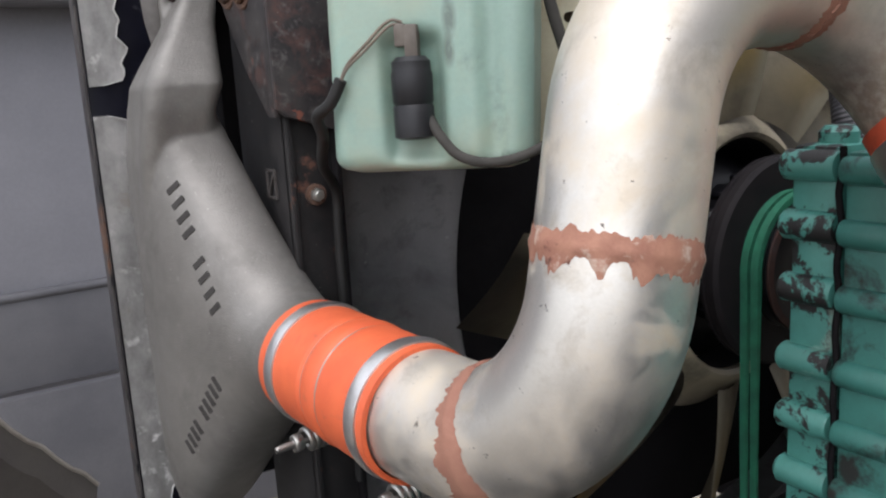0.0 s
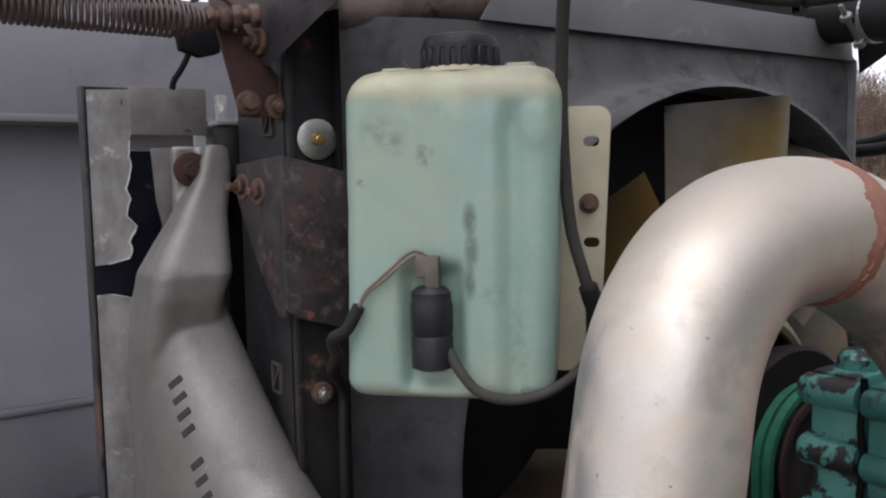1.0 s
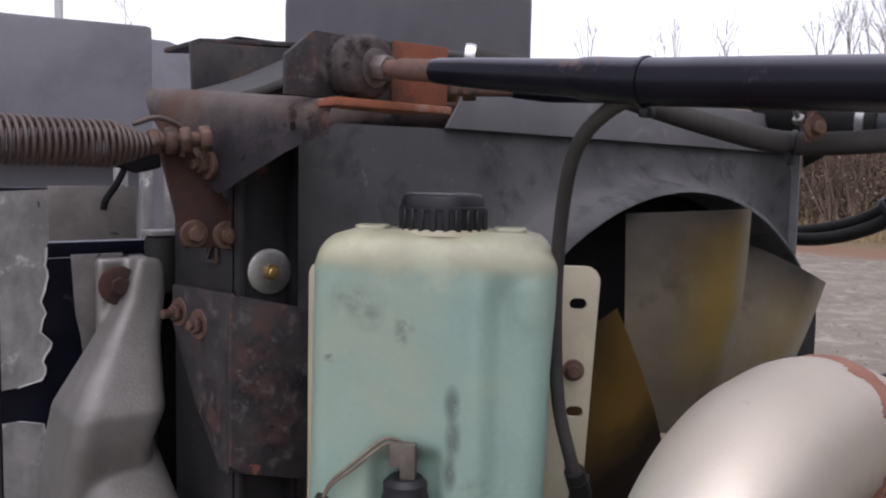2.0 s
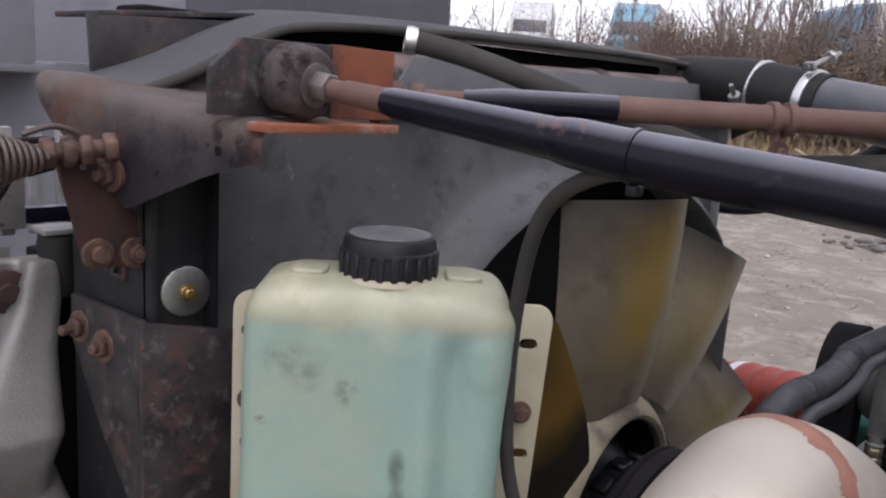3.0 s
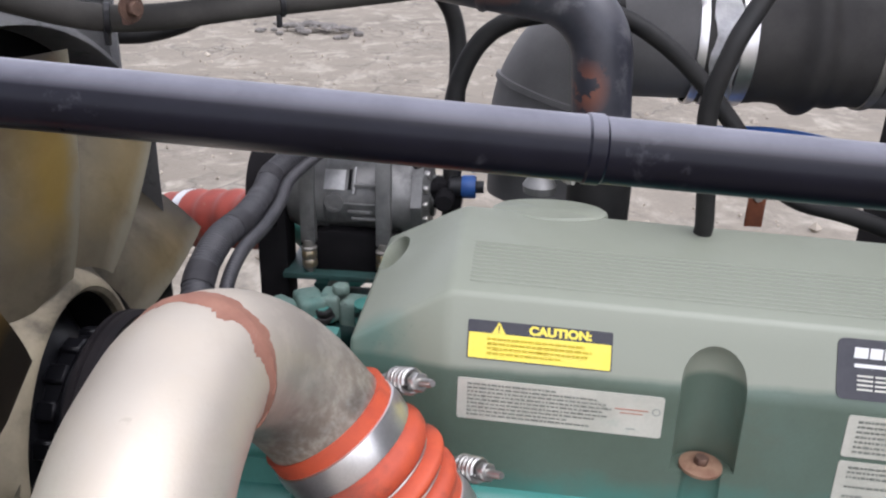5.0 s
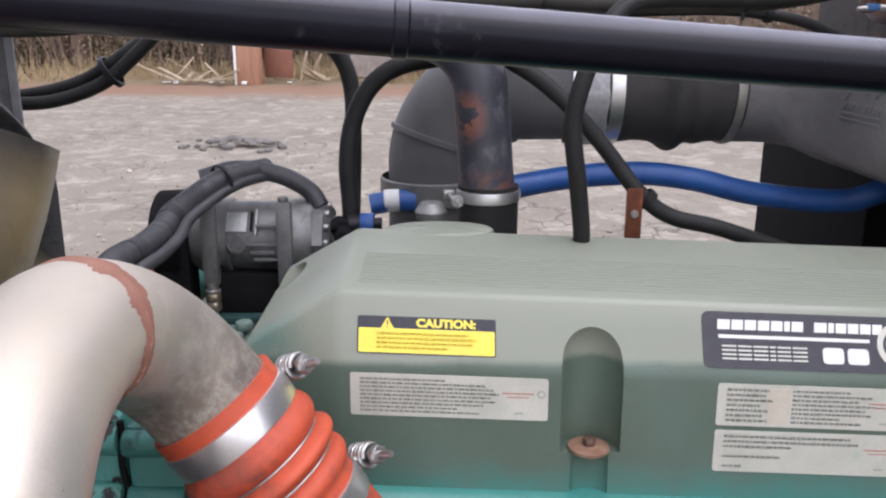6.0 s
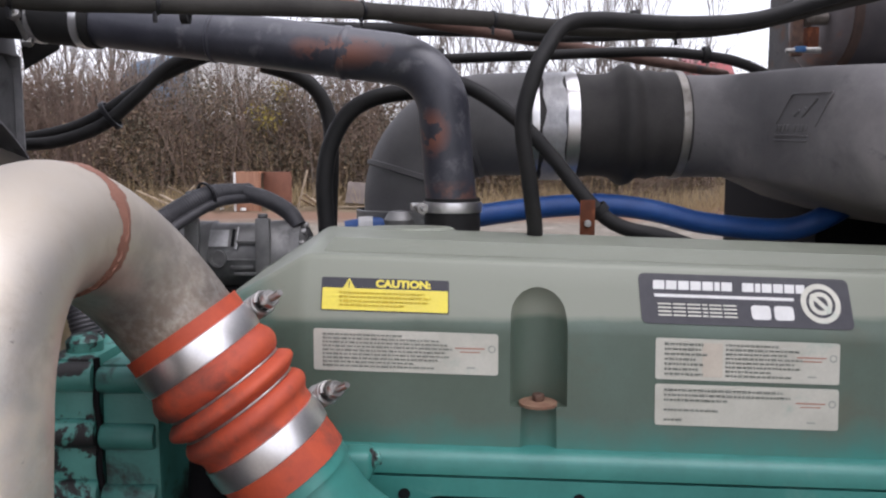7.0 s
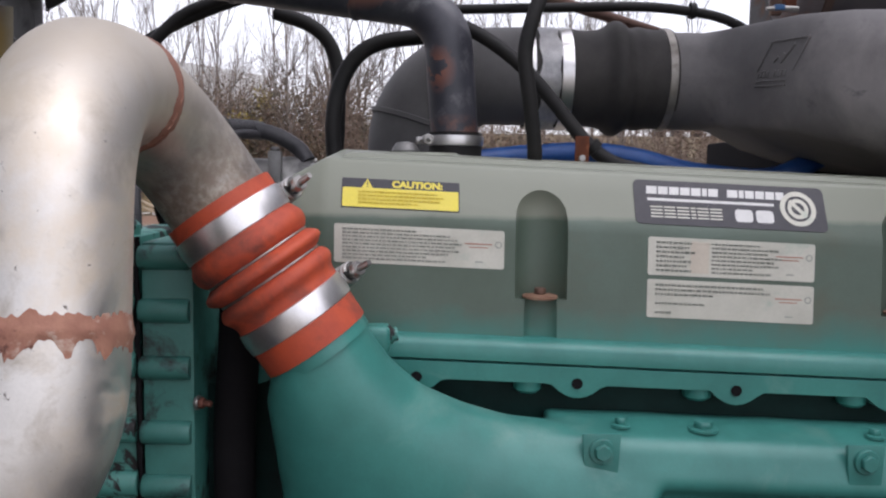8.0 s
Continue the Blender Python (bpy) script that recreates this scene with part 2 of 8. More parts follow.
M_shroud = surf("dusty_grey_shroud_plastic", (0.18, 0.18, 0.184), (0.24, 0.238, 0.238), 0.55, 0.0, 5, 0.25, 350,
                [((0.085, 0.085, 0.089), 4, 0.46, 0.72, 0.6, 0.0), ((0.1, 0.1, 0.1), 22, 0.54, 0.7, 0.7, 0.0), ((0.3, 0.295, 0.29), 60, 0.64, 0.74, 0.7, 0.0)], stretch=(1, 1, 0.6))
# shroud plastic darkened in colour to offset the skylight on the flange
M_flange = surf("darkened_shroud_flange", (0.11, 0.11, 0.115), (0.155, 0.153, 0.154), 0.55, 0.0, 7, 0.3, 350, [((0.19, 0.188, 0.186), 16, 0.58, 0.75, 0.7, 0.0)], spec=0.15)
M_hood = surf("grey_blue_fibreglass", (0.165, 0.166, 0.183), (0.2, 0.2, 0.218), 0.5, 0.0, 2.5, 0.3, 120,
              [((0.1, 0.1, 0.11), 3, 0.52, 0.8, 0.7, 0.0), ((0.28, 0.28, 0.29), 70, 0.7, 0.76, 0.7, 0.0)], bdist=0.002)
# darker grey version of the hood fibreglass
M_hooddark = surf("dark_grey_fibreglass", (0.085, 0.085, 0.093), (0.12, 0.118, 0.125), 0.6, 0.0, 3, 0.3, 160, bdist=0.002)
M_strip = surf("bare_chipped_metal", (0.5, 0.49, 0.475), (0.24, 0.235, 0.225), 0.42, 0.55, 30, 0.35, 300,
               [((0.62, 0.61, 0.59), 28, 0.58, 0.66, 0.6, 0.2), ((0.26, 0.24, 0.21), 20, 0.58, 0.7, 0.6, 0.2), ((0.015, 0.015, 0.018), 22, 0.67, 0.68, 0.35, 0.0)], stretch=(1, 1, 0.6))
M_plate = surf("dull_bare_plate", (0.25, 0.235, 0.22), (0.14, 0.13, 0.122), 0.5, 0.4, 18, 0.3, 300,
               [((0.02, 0.02, 0.022), 16, 0.62, 0.64, 0.5, 0.0), ((0.11, 0.06, 0.045), 20, 0.64, 0.72, 0.8, 0.0)])
M_capdust = surf("dusty_black_cap", (0.09, 0.09, 0.092), (0.15, 0.149, 0.148), 0.7, 0.0, 30, 0.2, 400, [((0.33, 0.33, 0.325), 34, 0.56, 0.7, 0.7, 0.0)], spec=0.2)
M_cover = surf("faded_green_paint", (0.105, 0.15, 0.118), (0.082, 0.112, 0.082), 0.4, 0.0, 5, 0.12, 300,
               [((0.105, 0.1, 0.065), 3.2, 0.48, 0.72, 0.55, 0.0), ((0.05, 0.065, 0.05), 110, 0.72, 0.78, 0.7, 0.0)])
height_mix(M_cover, 1.365, 1.315, (0.04, 0.2, 0.17), 0.025)
# paler above the fold: dust, with skyward faces brightened in the colour
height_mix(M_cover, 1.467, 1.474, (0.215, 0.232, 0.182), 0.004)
stain_or_shade(M_cover, (0.65, 0.16, 1.49), (0.09, 0.055, 0.06), (0.04, 0.15, 0.13), 14, 0.25, 0.5, 0.85)
stain_or_shade(M_cover, (0.65, 0.13, 1.5), (0.08, 0.06, 0.06), (0.03, 0.04, 0.035), 170, 0.66, 0.7, 0.9)
M_green = surf("sea_green_engine_paint", (0.05, 0.235, 0.2), (0.036, 0.175, 0.15), 0.36, 0.0, 12, 0.2, 260,
               [((0.15, 0.29, 0.245), 6, 0.6, 0.8, 0.55, 0.0)])
M_greenworn = surf("chipped_green_engine_paint", (0.08, 0.285, 0.243), (0.058, 0.205, 0.175), 0.42, 0.0, 16, 0.35, 260,
                   [((0.018, 0.017, 0.017), 17, 0.51, 0.54, 0.6, 0.2), ((0.25, 0.38, 0.32), 9, 0.62, 0.74, 0.6, 0.0)])
M_greencase = surf("grimy_green_casing", (0.06, 0.23, 0.196), (0.042, 0.155, 0.132), 0.42, 0.0, 14, 0.3, 260,
                   [((0.02, 0.022, 0.02), 13, 0.52, 0.62, 0.6, 0.0), ((0.12, 0.27, 0.23), 22, 0.66, 0.74, 0.5, 0.0)])
# engine green blackened in the colour for shade around head and block
M_greenshade = surf("shaded_green_casting", (0.008, 0.03, 0.026), (0.006, 0.018, 0.016), 0.5, 0.0, 18, 0.3, 260)
M_greendull = surf("oily_dull_green_steel", (0.035, 0.085, 0.078), (0.025, 0.055, 0.05), 0.45, 0.0, 14, 0.3, 260, [((0.1, 0.07, 0.05), 22, 0.6, 0.7, 0.8, 0.0)])
M_greendusty = surf("dust_greyed_green_casting", (0.2, 0.27, 0.235), (0.1, 0.2, 0.175), 0.6, 0.0, 22, 0.4, 260, [((0.03, 0.05, 0.045), 26, 0.58, 0.68, 0.7, 0.0)], spec=0.25)
M_belt = surf("green_belt", (0.03, 0.17, 0.1), (0.025, 0.11, 0.07), 0.6, 0.0, 40, 0.1)
def fan_material(burnt=False, gold=0.35):
    """Grey-olive nylon, amber in a band beside the leading edge, paler towards the root, black soot at tip."""
    m = surf("sooty_cream_fan_nylon", (0.25, 0.215, 0.15), (0.165, 0.14, 0.098), 0.45, 0.0, 7, 0.15, 300, [((0.075, 0.06, 0.045), 9, 0.5, 0.76, 0.6, 0.0)])
    nt = m.node_tree
    p = nt.nodes["Principled BSDF"]
    uv = nt.nodes.new("ShaderNodeTexCoord").outputs["UV"]
    obj = nt.nodes.new("ShaderNodeTexCoord").outputs["Object"]
    sep = nt.nodes.new("ShaderNodeSeparateXYZ")
    nt.links.new(uv, sep.inputs[0])

    def op(kind, a, b):
        n = nt.nodes.new("ShaderNodeMath")
        n.operation = kind
        for s, v in ((n.inputs[0], a), (n.inputs[1], b)):
            if isinstance(v, (int, float)):
                s.default_value = v
            else:
                nt.links.new(v, s)
        return n.outputs[0]
    wob = op("MULTIPLY", op("SUBTRACT", noise_tex(nt, obj, 11, 5), 0.5), 0.34)
    u, v = op("ADD", sep.outputs["X"], wob), op("ADD", sep.outputs["Y"], wob)
    col = mixc(nt, op("MULTIPLY", ramp(nt, u, 0.8, 0.94), 0.75), p.inputs["Base Color"].links[0].from_socket, (0.36, 0.33, 0.25))
    amber = op("MULTIPLY", op("MULTIPLY", ramp(nt, u, 0.3, 0.72), ramp(nt, u, 0.97, 0.84)), op("MULTIPLY", ramp(nt, v, 0.12, 0.4), ramp(nt, v, 0.98, 0.86)))
    col = mixc(nt, op("MULTIPLY", amber, gold), col, (0.33, 0.22, 0.055))
    if burnt:
        col = mixc(nt, ramp(nt, u, 0.2, 0.7), (0.09, 0.07, 0.045), (0.29, 0.18, 0.05))
        col = mixc(nt, ramp(nt, v, 0.55, 0.3), col, (0.045, 0.036, 0.028))
    soot = op("MULTIPLY", ramp(nt, v, 0.6, 1.0), ramp(nt, u, 1.08, 0.8))
    col = mixc(nt, op("MULTIPLY", soot, 0.82), col, (0.03, 0.027, 0.026))
    nt.links.new(col, p.inputs["Base Color"])
    return m


M_fan = fan_material()
M_fangold = fan_material(gold=0.8)
M_fanhub = surf("grimy_cream_fan_hub", (0.29, 0.25, 0.175), (0.2, 0.17, 0.12), 0.5, 0.0, 14, 0.2, 300, [((0.05, 0.045, 0.035), 9, 0.5, 0.72, 0.7, 0.0)])
M_bush = surf("cracked_brown_bushing", (0.05, 0.041, 0.041), (0.09, 0.076, 0.073), 0.75, 0.0, 45, 1.0, 200, [((0.02, 0.015, 0.014), 60, 0.5, 0.6, 0.85, 0.0), ((0.15, 0.06, 0.035), 30, 0.62, 0.7, 0.85, 0.0)])
M_tank = surf("milky_tank_plastic", (0.27, 0.39, 0.33), (0.24, 0.345, 0.292), 0.34, 0.0, 10, 0.06, 250,
              [((0.33, 0.355, 0.26), 7, 0.5, 0.8, 0.45, 0.0), ((0.12, 0.17, 0.14), 60, 0.7, 0.78, 0.6, 0.0)], sss=0.15)
height_mix(M_tank, 1.69, 1.701, (0.3, 0.3, 0.205), 0.012)
stain_or_shade(M_tank, (0.2185, 0.4575, 1.672), (0.026, 0.03, 0.016), (0.11, 0.14, 0.12), 75, 0.38, 0.66, 0.55, radians(-44.5))
stain_or_shade(M_tank, (0.2257, 0.4505, 1.66), (0.016, 0.03, 0.012), (0.11, 0.14, 0.12), 75, 0.38, 0.66, 0.5, radians(-44.5))
stain_or_shade(M_tank, (0.2442, 0.4322, 1.652), (0.009, 0.03, 0.014), (0.085, 0.105, 0.092), 110, 0.42, 0.6, 0.6, radians(-44.5))
stain_or_shade(M_tank, (0.2688, 0.408, 1.6), (0.007, 0.03, 0.016), (0.085, 0.105, 0.092), 110, 0.2, 0.45, 0.8, radians(-44.5))
stain_or_shade(M_tank, (0.2695, 0.4073, 1.575), (0.007, 0.03, 0.02), (0.085, 0.105, 0.092), 110, 0.2, 0.5, 0.75, radians(-44.5))
stain_or_shade(M_tank, (0.2685, 0.4084, 1.55), (0.006, 0.03, 0.016), (0.085, 0.105, 0.092), 110, 0.2, 0.45, 0.8, radians(-44.5))
stain_or_shade(M_tank, (0.2813, 0.3958, 1.54), (0.016, 0.03, 0.012), (0.085, 0.105, 0.092), 110, 0.45, 0.7, 0.35, radians(-44.5))
stain_or_shade(M_tank, (0.2956, 0.3818, 1.5), (0.012, 0.03, 0.05), (0.085, 0.105, 0.092), 110, 0.4, 0.7, 0.35, radians(-44.5))
stain_or_shade(M_tank, (0.2064, 0.4694, 1.63), (0.006, 0.03, 0.004), (0.1, 0.11, 0.09), 200, 0.4, 0.6, 0.8, radians(-44.5))
stain_or_shade(M_tank, (0.2991, 0.3783, 1.462), (0.02, 0.03, 0.008), (0.085, 0.105, 0.092), 110, 0.3, 0.6, 0.7, radians(-44.5))
# darker green tone round the pump's recess
stain_or_shade(M_tank, (0.2495, 0.434, 1.525), (0.034, 0.03, 0.055), (0.06, 0.14, 0.1), 45, 0.15, 0.7, 0.75, radians(-44.5))
for q, col in (((0.235, 0.475, 1.712), (0.5, 0.48, 0.33)), ((0.29, 0.43, 1.71), (0.55, 0.56, 0.36)), ((0.325, 0.4, 1.705), (0.5, 0.5, 0.36)), ((0.26, 0.43, 1.69), (0.43, 0.47, 0.35))):
    stain_or_shade(M_tank, q, (0.045, 0.045, 0.02), col, 38, 0.38, 0.62, 0.55)
M_cream = surf("yellowed_plastic_strap", (0.46, 0.42, 0.3), (0.37, 0.33, 0.23), 0.5, 0.0, 16, 0.15, 300,
               [((0.3, 0.22, 0.12), 18, 0.62, 0.75, 0.6, 0.0)])
M_comp = surf("cast_grey_aluminium", (0.24, 0.238, 0.23), (0.15, 0.149, 0.145), 0.5, 0.5, 24, 0.4, 400,
              [((0.04, 0.04, 0.038), 14, 0.55, 0.75, 0.7, 0.1)])
M_redhose = surf("red_silicone_bellows", (0.36, 0.055, 0.035), (0.26, 0.05, 0.035), 0.6, 0.0, 25, 0.2, 300,
                 [((0.3, 0.2, 0.16), 18, 0.6, 0.75, 0.8, 0.0)])
M_bluehose = surf("blue_silicone_hose", (0.03, 0.11, 0.36), (0.02, 0.075, 0.26), 0.45, 0.0, 20, 0.1, 300)
M_airbox = surf("grey_black_moulded_duct", (0.125, 0.12, 0.12), (0.175, 0.168, 0.166), 0.6, 0.0, 9, 0.4, 420, [((0.24, 0.225, 0.22), 5, 0.5, 0.75, 0.75, 0.0), ((0.1, 0.097, 0.1), 24, 0.6, 0.74, 0.7, 0.0)])
M_airelbow = surf("grey_black_moulded_elbow", (0.105, 0.102, 0.102), (0.15, 0.146, 0.145), 0.6, 0.0, 9, 0.3, 420)
M_drum = surf("glossy_black_fan_drive", (0.004, 0.004, 0.005), (0.007, 0.007, 0.009), 0.38, 0.0, 30, 0.15, 300, spec=0.22)
M_drumrim = surf("black_rubber_damper_rim", (0.012, 0.0105, 0.012), (0.02, 0.017, 0.018), 0.65, 0.0, 25, 0.2, 400, spec=0.15)
M_dullsteel = surf("dull_stained_steel", (0.36, 0.34, 0.31), (0.27, 0.255, 0.23), 0.5, 0.7, 40, 0.15, 300, [((0.16, 0.14, 0.12), 30, 0.55, 0.7, 0.7, 0.3)])
M_airrub = surf("matt_black_rubber_sleeve", (0.036, 0.034, 0.033), (0.058, 0.055, 0.052), 0.68, 0.0, 14, 0.2, 300)
M_yellow = surf("yellow_decal", (0.8, 0.68, 0.07), (0.75, 0.63, 0.09), 0.4, 0.0, 40, 0.0)
M_decalblack = surf("black_decal", (0.022, 0.022, 0.03), (0.035, 0.034, 0.042), 0.35, 0.0, 60, 0.0)
M_foil = surf("worn_foil_plate", (0.62, 0.61, 0.53), (0.52, 0.515, 0.44), 0.4, 0.2, 18, 0.05, 300,
              [((0.26, 0.38, 0.31), 11, 0.56, 0.74, 0.5, 0.0)])
M_platepale = surf("pale_plate_field", (0.62, 0.56, 0.46), (0.56, 0.5, 0.41), 0.45, 0.1, 18, 0.0, 300)
M_ink = surf("grey_print", (0.3, 0.32, 0.275), (0.4, 0.41, 0.36), 0.6, 0.0, 200, 0.0)
M_inkred = surf("red_print", (0.42, 0.22, 0.17), (0.46, 0.27, 0.2), 0.6, 0.0, 200, 0.0)
M_white = surf("white_print", (0.75, 0.75, 0.73), (0.66, 0.66, 0.64), 0.5, 0.0, 80, 0.0)
M_tag = surf("crumpled_foil_tape", (0.8, 0.8, 0.8), (0.66, 0.66, 0.67), 0.35, 0.35, 60, 0.5, 120, bdist=0.003)
M_fandark = fan_material(True)
# dusty dark surfaces give little sheen, fresh gloss paint more
for m, s in ((M_blackrust, 0.22), (M_bracket, 0.2), (M_rubber, 0.25), (M_dustrubber, 0.12), (M_plastic, 0.3), (M_dark, 0.04), (M_shroud, 0.2), (M_hood, 0.3), (M_hooddark, 0.15),
             (M_airbox, 0.25), (M_airelbow, 0.2), (M_airrub, 0.2), (M_greenshade, 0.15), (M_fan, 0.25), (M_fandark, 0.2), (M_fangold, 0.25), (M_fanhub, 0.25), (M_bush, 0.15), (M_blackpaint, 0.2), (M_bluepaint, 0.65), (M_rust, 0.15),
             (M_rusttube, 0.3), (M_rustdark, 0.15), (M_rustdark2, 0.15), (M_rustred, 0.2), (M_castmark, 0.1), (M_belt, 0.2)):
    m.node_tree.nodes["Principled BSDF"].inputs["Specular IOR Level"].default_value = s
stain_or_shade(M_bracket, (0.185, 0.70, 1.81), (0.05, 0.06, 0.035), (0.16, 0.08, 0.05), 40, 0.4, 0.6, 0.8)
stain_or_shade(M_bracket, (0.22, 0.52, 1.80), (0.05, 0.05, 0.03), (0.14, 0.08, 0.055), 60, 0.45, 0.62, 0.7)
# paler pipe top: dust, with its sheen painted in
dusty_top_sheen(M_bluepaint, 0.2, 0.95, (0.19, 0.19, 0.2), 0.5)
stain_or_shade(M_bluepaint, (0.99, 0.085, 1.795), (0.08, 0.09, 0.03), (0.2, 0.085, 0.06), 30, 0.46, 0.475, 0.95)
stain_or_shade(M_bluepaint, (0.99, 0.14, 1.806), (0.06, 0.03, 0.02), (0.2, 0.085, 0.06), 40, 0.45, 0.5, 0.9)
stain_or_shade(M_bluepaint, (0.99, -0.048, 1.68), (0.06, 0.03, 0.04), (0.2, 0.08, 0.055), 34, 0.46, 0.475, 0.95)
stain_or_shade(M_bluepaint, (1.0, -0.08, 1.593), (0.07, 0.07, 0.02), (0.16, 0.075, 0.055), 35, 0.42, 0.56, 0.8)
# sky sheen along the bar's top, painted as a blue-grey tone
dusty_top_sheen(M_blackpaint, 0.5, 0.92, (0.2, 0.2, 0.235), 0.75)
stain_or_shade(M_blackpaint, (0.29, 0.31, 1.832), (0.025, 0.035, 0.012), (0.17, 0.1, 0.085), 110, 0.52, 0.6, 0.6)
# grime on the second limb, darkened as well for its dim reflections
stain_or_shade(M_alu, (0.558, 0.21, 1.535), (0.13, 0.13, 0.13), (0.25, 0.22, 0.185), 40, 0.22, 0.56, 0.85)
stain_or_shade(M_alu, (0.562, 0.183, 1.495), (0.105, 0.085, 0.075), (0.18, 0.125, 0.095), 110, 0.36, 0.56, 0.9)
# lower bend: brown-grey grime, with the dark bay's reflection painted in
stain_or_shade(M_alu, (0.26, 0.20, 1.2), (0.14, 0.16, 0.1), (0.3, 0.265, 0.22), 22, 0.36, 0.66, 0.7)


# ---------------------------------------------------------------- mesh helpers
def V(*a):
    return Vector(a)


def finish(bm, name, mat, sharp=38.0):
    bmesh.ops.recalc_face_normals(bm, faces=bm.faces)
    me = bpy.data.meshes.new(name)
    for f in bm.faces:
        f.smooth = True
    bm.to_mesh(me)
    bm.free()
    me.set_sharp_from_angle(angle=radians(sharp))
    me.materials.append(mat)
    return me


def part(name, bm, mat, parent=None, label="", sharp=38.0):
    ob = new(name, finish(bm, name, mat, sharp))
    if parent is not None:
        ob.parent = parent
        ob.matrix_parent_inverse = Matrix.Translation(parent.matrix_world.translation).inverted() if parent.type == "EMPTY" else Matrix()
    if label:
        ob["label"] = label
    return ob


def thing(name, at, label, category, group="", kind=""):
    ob = new(name)
    ob.empty_display_size = 0.05
    ob.matrix_world = Matrix.Translation(at)
    return tagged(ob, label, category, group, kind)


def solo(name, bm, mat, label, category, group="", kind="", sharp=38.0):
    return tagged(part(name, bm, mat, sharp=sharp), label, category, group, kind)


def join(*bms):
    out = bmesh.new()
    for b in bms:
        me = bpy.data.meshes.new("tmp")
        b.to_mesh(me)
        b.free()
        out.from_mesh(me)
        bpy.data.meshes.remove(me)
    return out


def moved(bm, m):
    bm.transform(m)
    return bm


def frame_of(direction, up=(0, 0, 1)):
    """Matrix whose z axis is the direction."""
    z = Vector(direction).normalized()
    u = Vector(up)
    if abs(z.dot(u)) > 0.98:
        u = Vector((0, 1, 0))
    x = u.cross(z).normalized()
    y = z.cross(x)
    return Matrix((x, y, z)).transposed().to_4x4()


def box(size, bevel=0.0, seg=2, at=(0, 0, 0)):
    bm = bmesh.new()
    bmesh.ops.create_cube(bm, size=1.0, matrix=Matrix.Translation(at) @ Matrix.Diagonal((*size, 1)))
    if bevel:
        bmesh.ops.bevel(bm, geom=bm.edges[:], offset=bevel, segments=seg, affect="EDGES", profile=0.6)
    return bm


def prism(pts, depth, bevel=0.0, seg=2):
    """Polygon in xy, extruded to z = depth."""
    bm = bmesh.new()
    lo = [bm.verts.new((*p, 0)) for p in pts]
    hi = [bm.verts.new((*p, depth)) for p in pts]
    bm.faces.new(lo)
    bm.faces.new(hi)
    for i in range(len(pts)):
        j = (i + 1) % len(pts)
        bm.faces.new((lo[i], lo[j], hi[j], hi[i]))
    bmesh.ops.recalc_face_normals(bm, faces=bm.faces)
    if bevel:
        bmesh.ops.bevel(bm, geom=bm.edges[:], offset=bevel, segments=seg, affect="EDGES", profile=0.6)
    return bm


def rounded(w, h, r, n=5):
    pts = []
    for cx, cy, a in ((w / 2 - r, h / 2 - r, 0), (-w / 2 + r, h / 2 - r, 90), (-w / 2 + r, -h / 2 + r, 180), (w / 2 - r, -h / 2 + r, 270)):
        for i in range(n + 1):
            t = radians(a + 90 * i / n)
            pts.append((cx + r * math.cos(t), cy + r * math.sin(t)))
    return pts


def lathe(profile, n=32, cap=True):
    """Profile of (radius, z) turned about z."""
    bm = bmesh.new()
    rings = []
    for r, z in profile:
        if r < 1e-6:
            rings.append([bm.verts.new((0, 0, z))])
        else:
            rings.append([bm.verts.new((r * math.cos(2 * math.pi * i / n), r * math.sin(2 * math.pi * i / n), z)) for i in range(n)])
    for a, b in zip(rings, rings[1:]):
        for i in range(n):
            j = (i + 1) % n
            if len(a) == 1 and len(b) > 1:
                bm.faces.new((a[0], b[i], b[j]))
            elif len(b) == 1 and len(a) > 1:
                bm.faces.new((a[i], a[j], b[0]))
            elif len(a) > 1:
                bm.faces.new((a[i], a[j], b[j], b[i]))
    if cap:
        for ring in (rings[0], rings[-1]):
            if len(ring) > 1:
                bm.faces.new(ring)
    return bm


def fillet(pts, radii, n=10):
    """Corner points joined by arcs of the given radii."""
    pts = [Vector(p) for p in pts]
    if isinstance(radii, (int, float)):
        radii = [radii] * (len(pts) - 2)
    out = [pts[0]]
    for i in range(1, len(pts) - 1):
        a, b = pts[i - 1] - pts[i], pts[i + 1] - pts[i]
        la, lb = a.length, b.length
        a, b = a / la, b / lb
        th = a.angle(b)
        if th > 3.1:
            out.append(pts[i])
            continue
        k = min(radii[i - 1] / math.tan(th / 2), 0.49 * la if i > 1 else 0.98 * la, 0.49 * lb if i < len(pts) - 2 else 0.98 * lb)
        r = k * math.tan(th / 2)
        cen = pts[i] + (a + b).normalized() * (r / math.sin(th / 2))
        v0, v1, ph = pts[i] + a * k - cen, pts[i] + b * k - cen, math.pi - th
        for j in range(n + 1):
            s = j / n
            out.append(cen + (v0 * math.sin((1 - s) * ph) + v1 * math.sin(s * ph)) / math.sin(ph))
    out.append(pts[-1])
    return out


def smooth_path(pts, n=8):
    """Catmull-Rom curve through the points."""
    p = [Vector(q) for q in pts]
    p = [p[0] * 2 - p[1]] + p + [p[-1] * 2 - p[-2]]
    out = []
    for i in range(1, len(p) - 2):
        for j in range(n):
            t = j / n
            out.append(0.5 * (2 * p[i] + (p[i + 1] - p[i - 1]) * t + (2 * p[i - 1] - 5 * p[i] + 4 * p[i + 1] - p[i + 2]) * t * t
                              + (3 * p[i] - p[i - 1] - 3 * p[i + 1] + p[i + 2]) * t ** 3))
    out.append(p[-2])
    return out


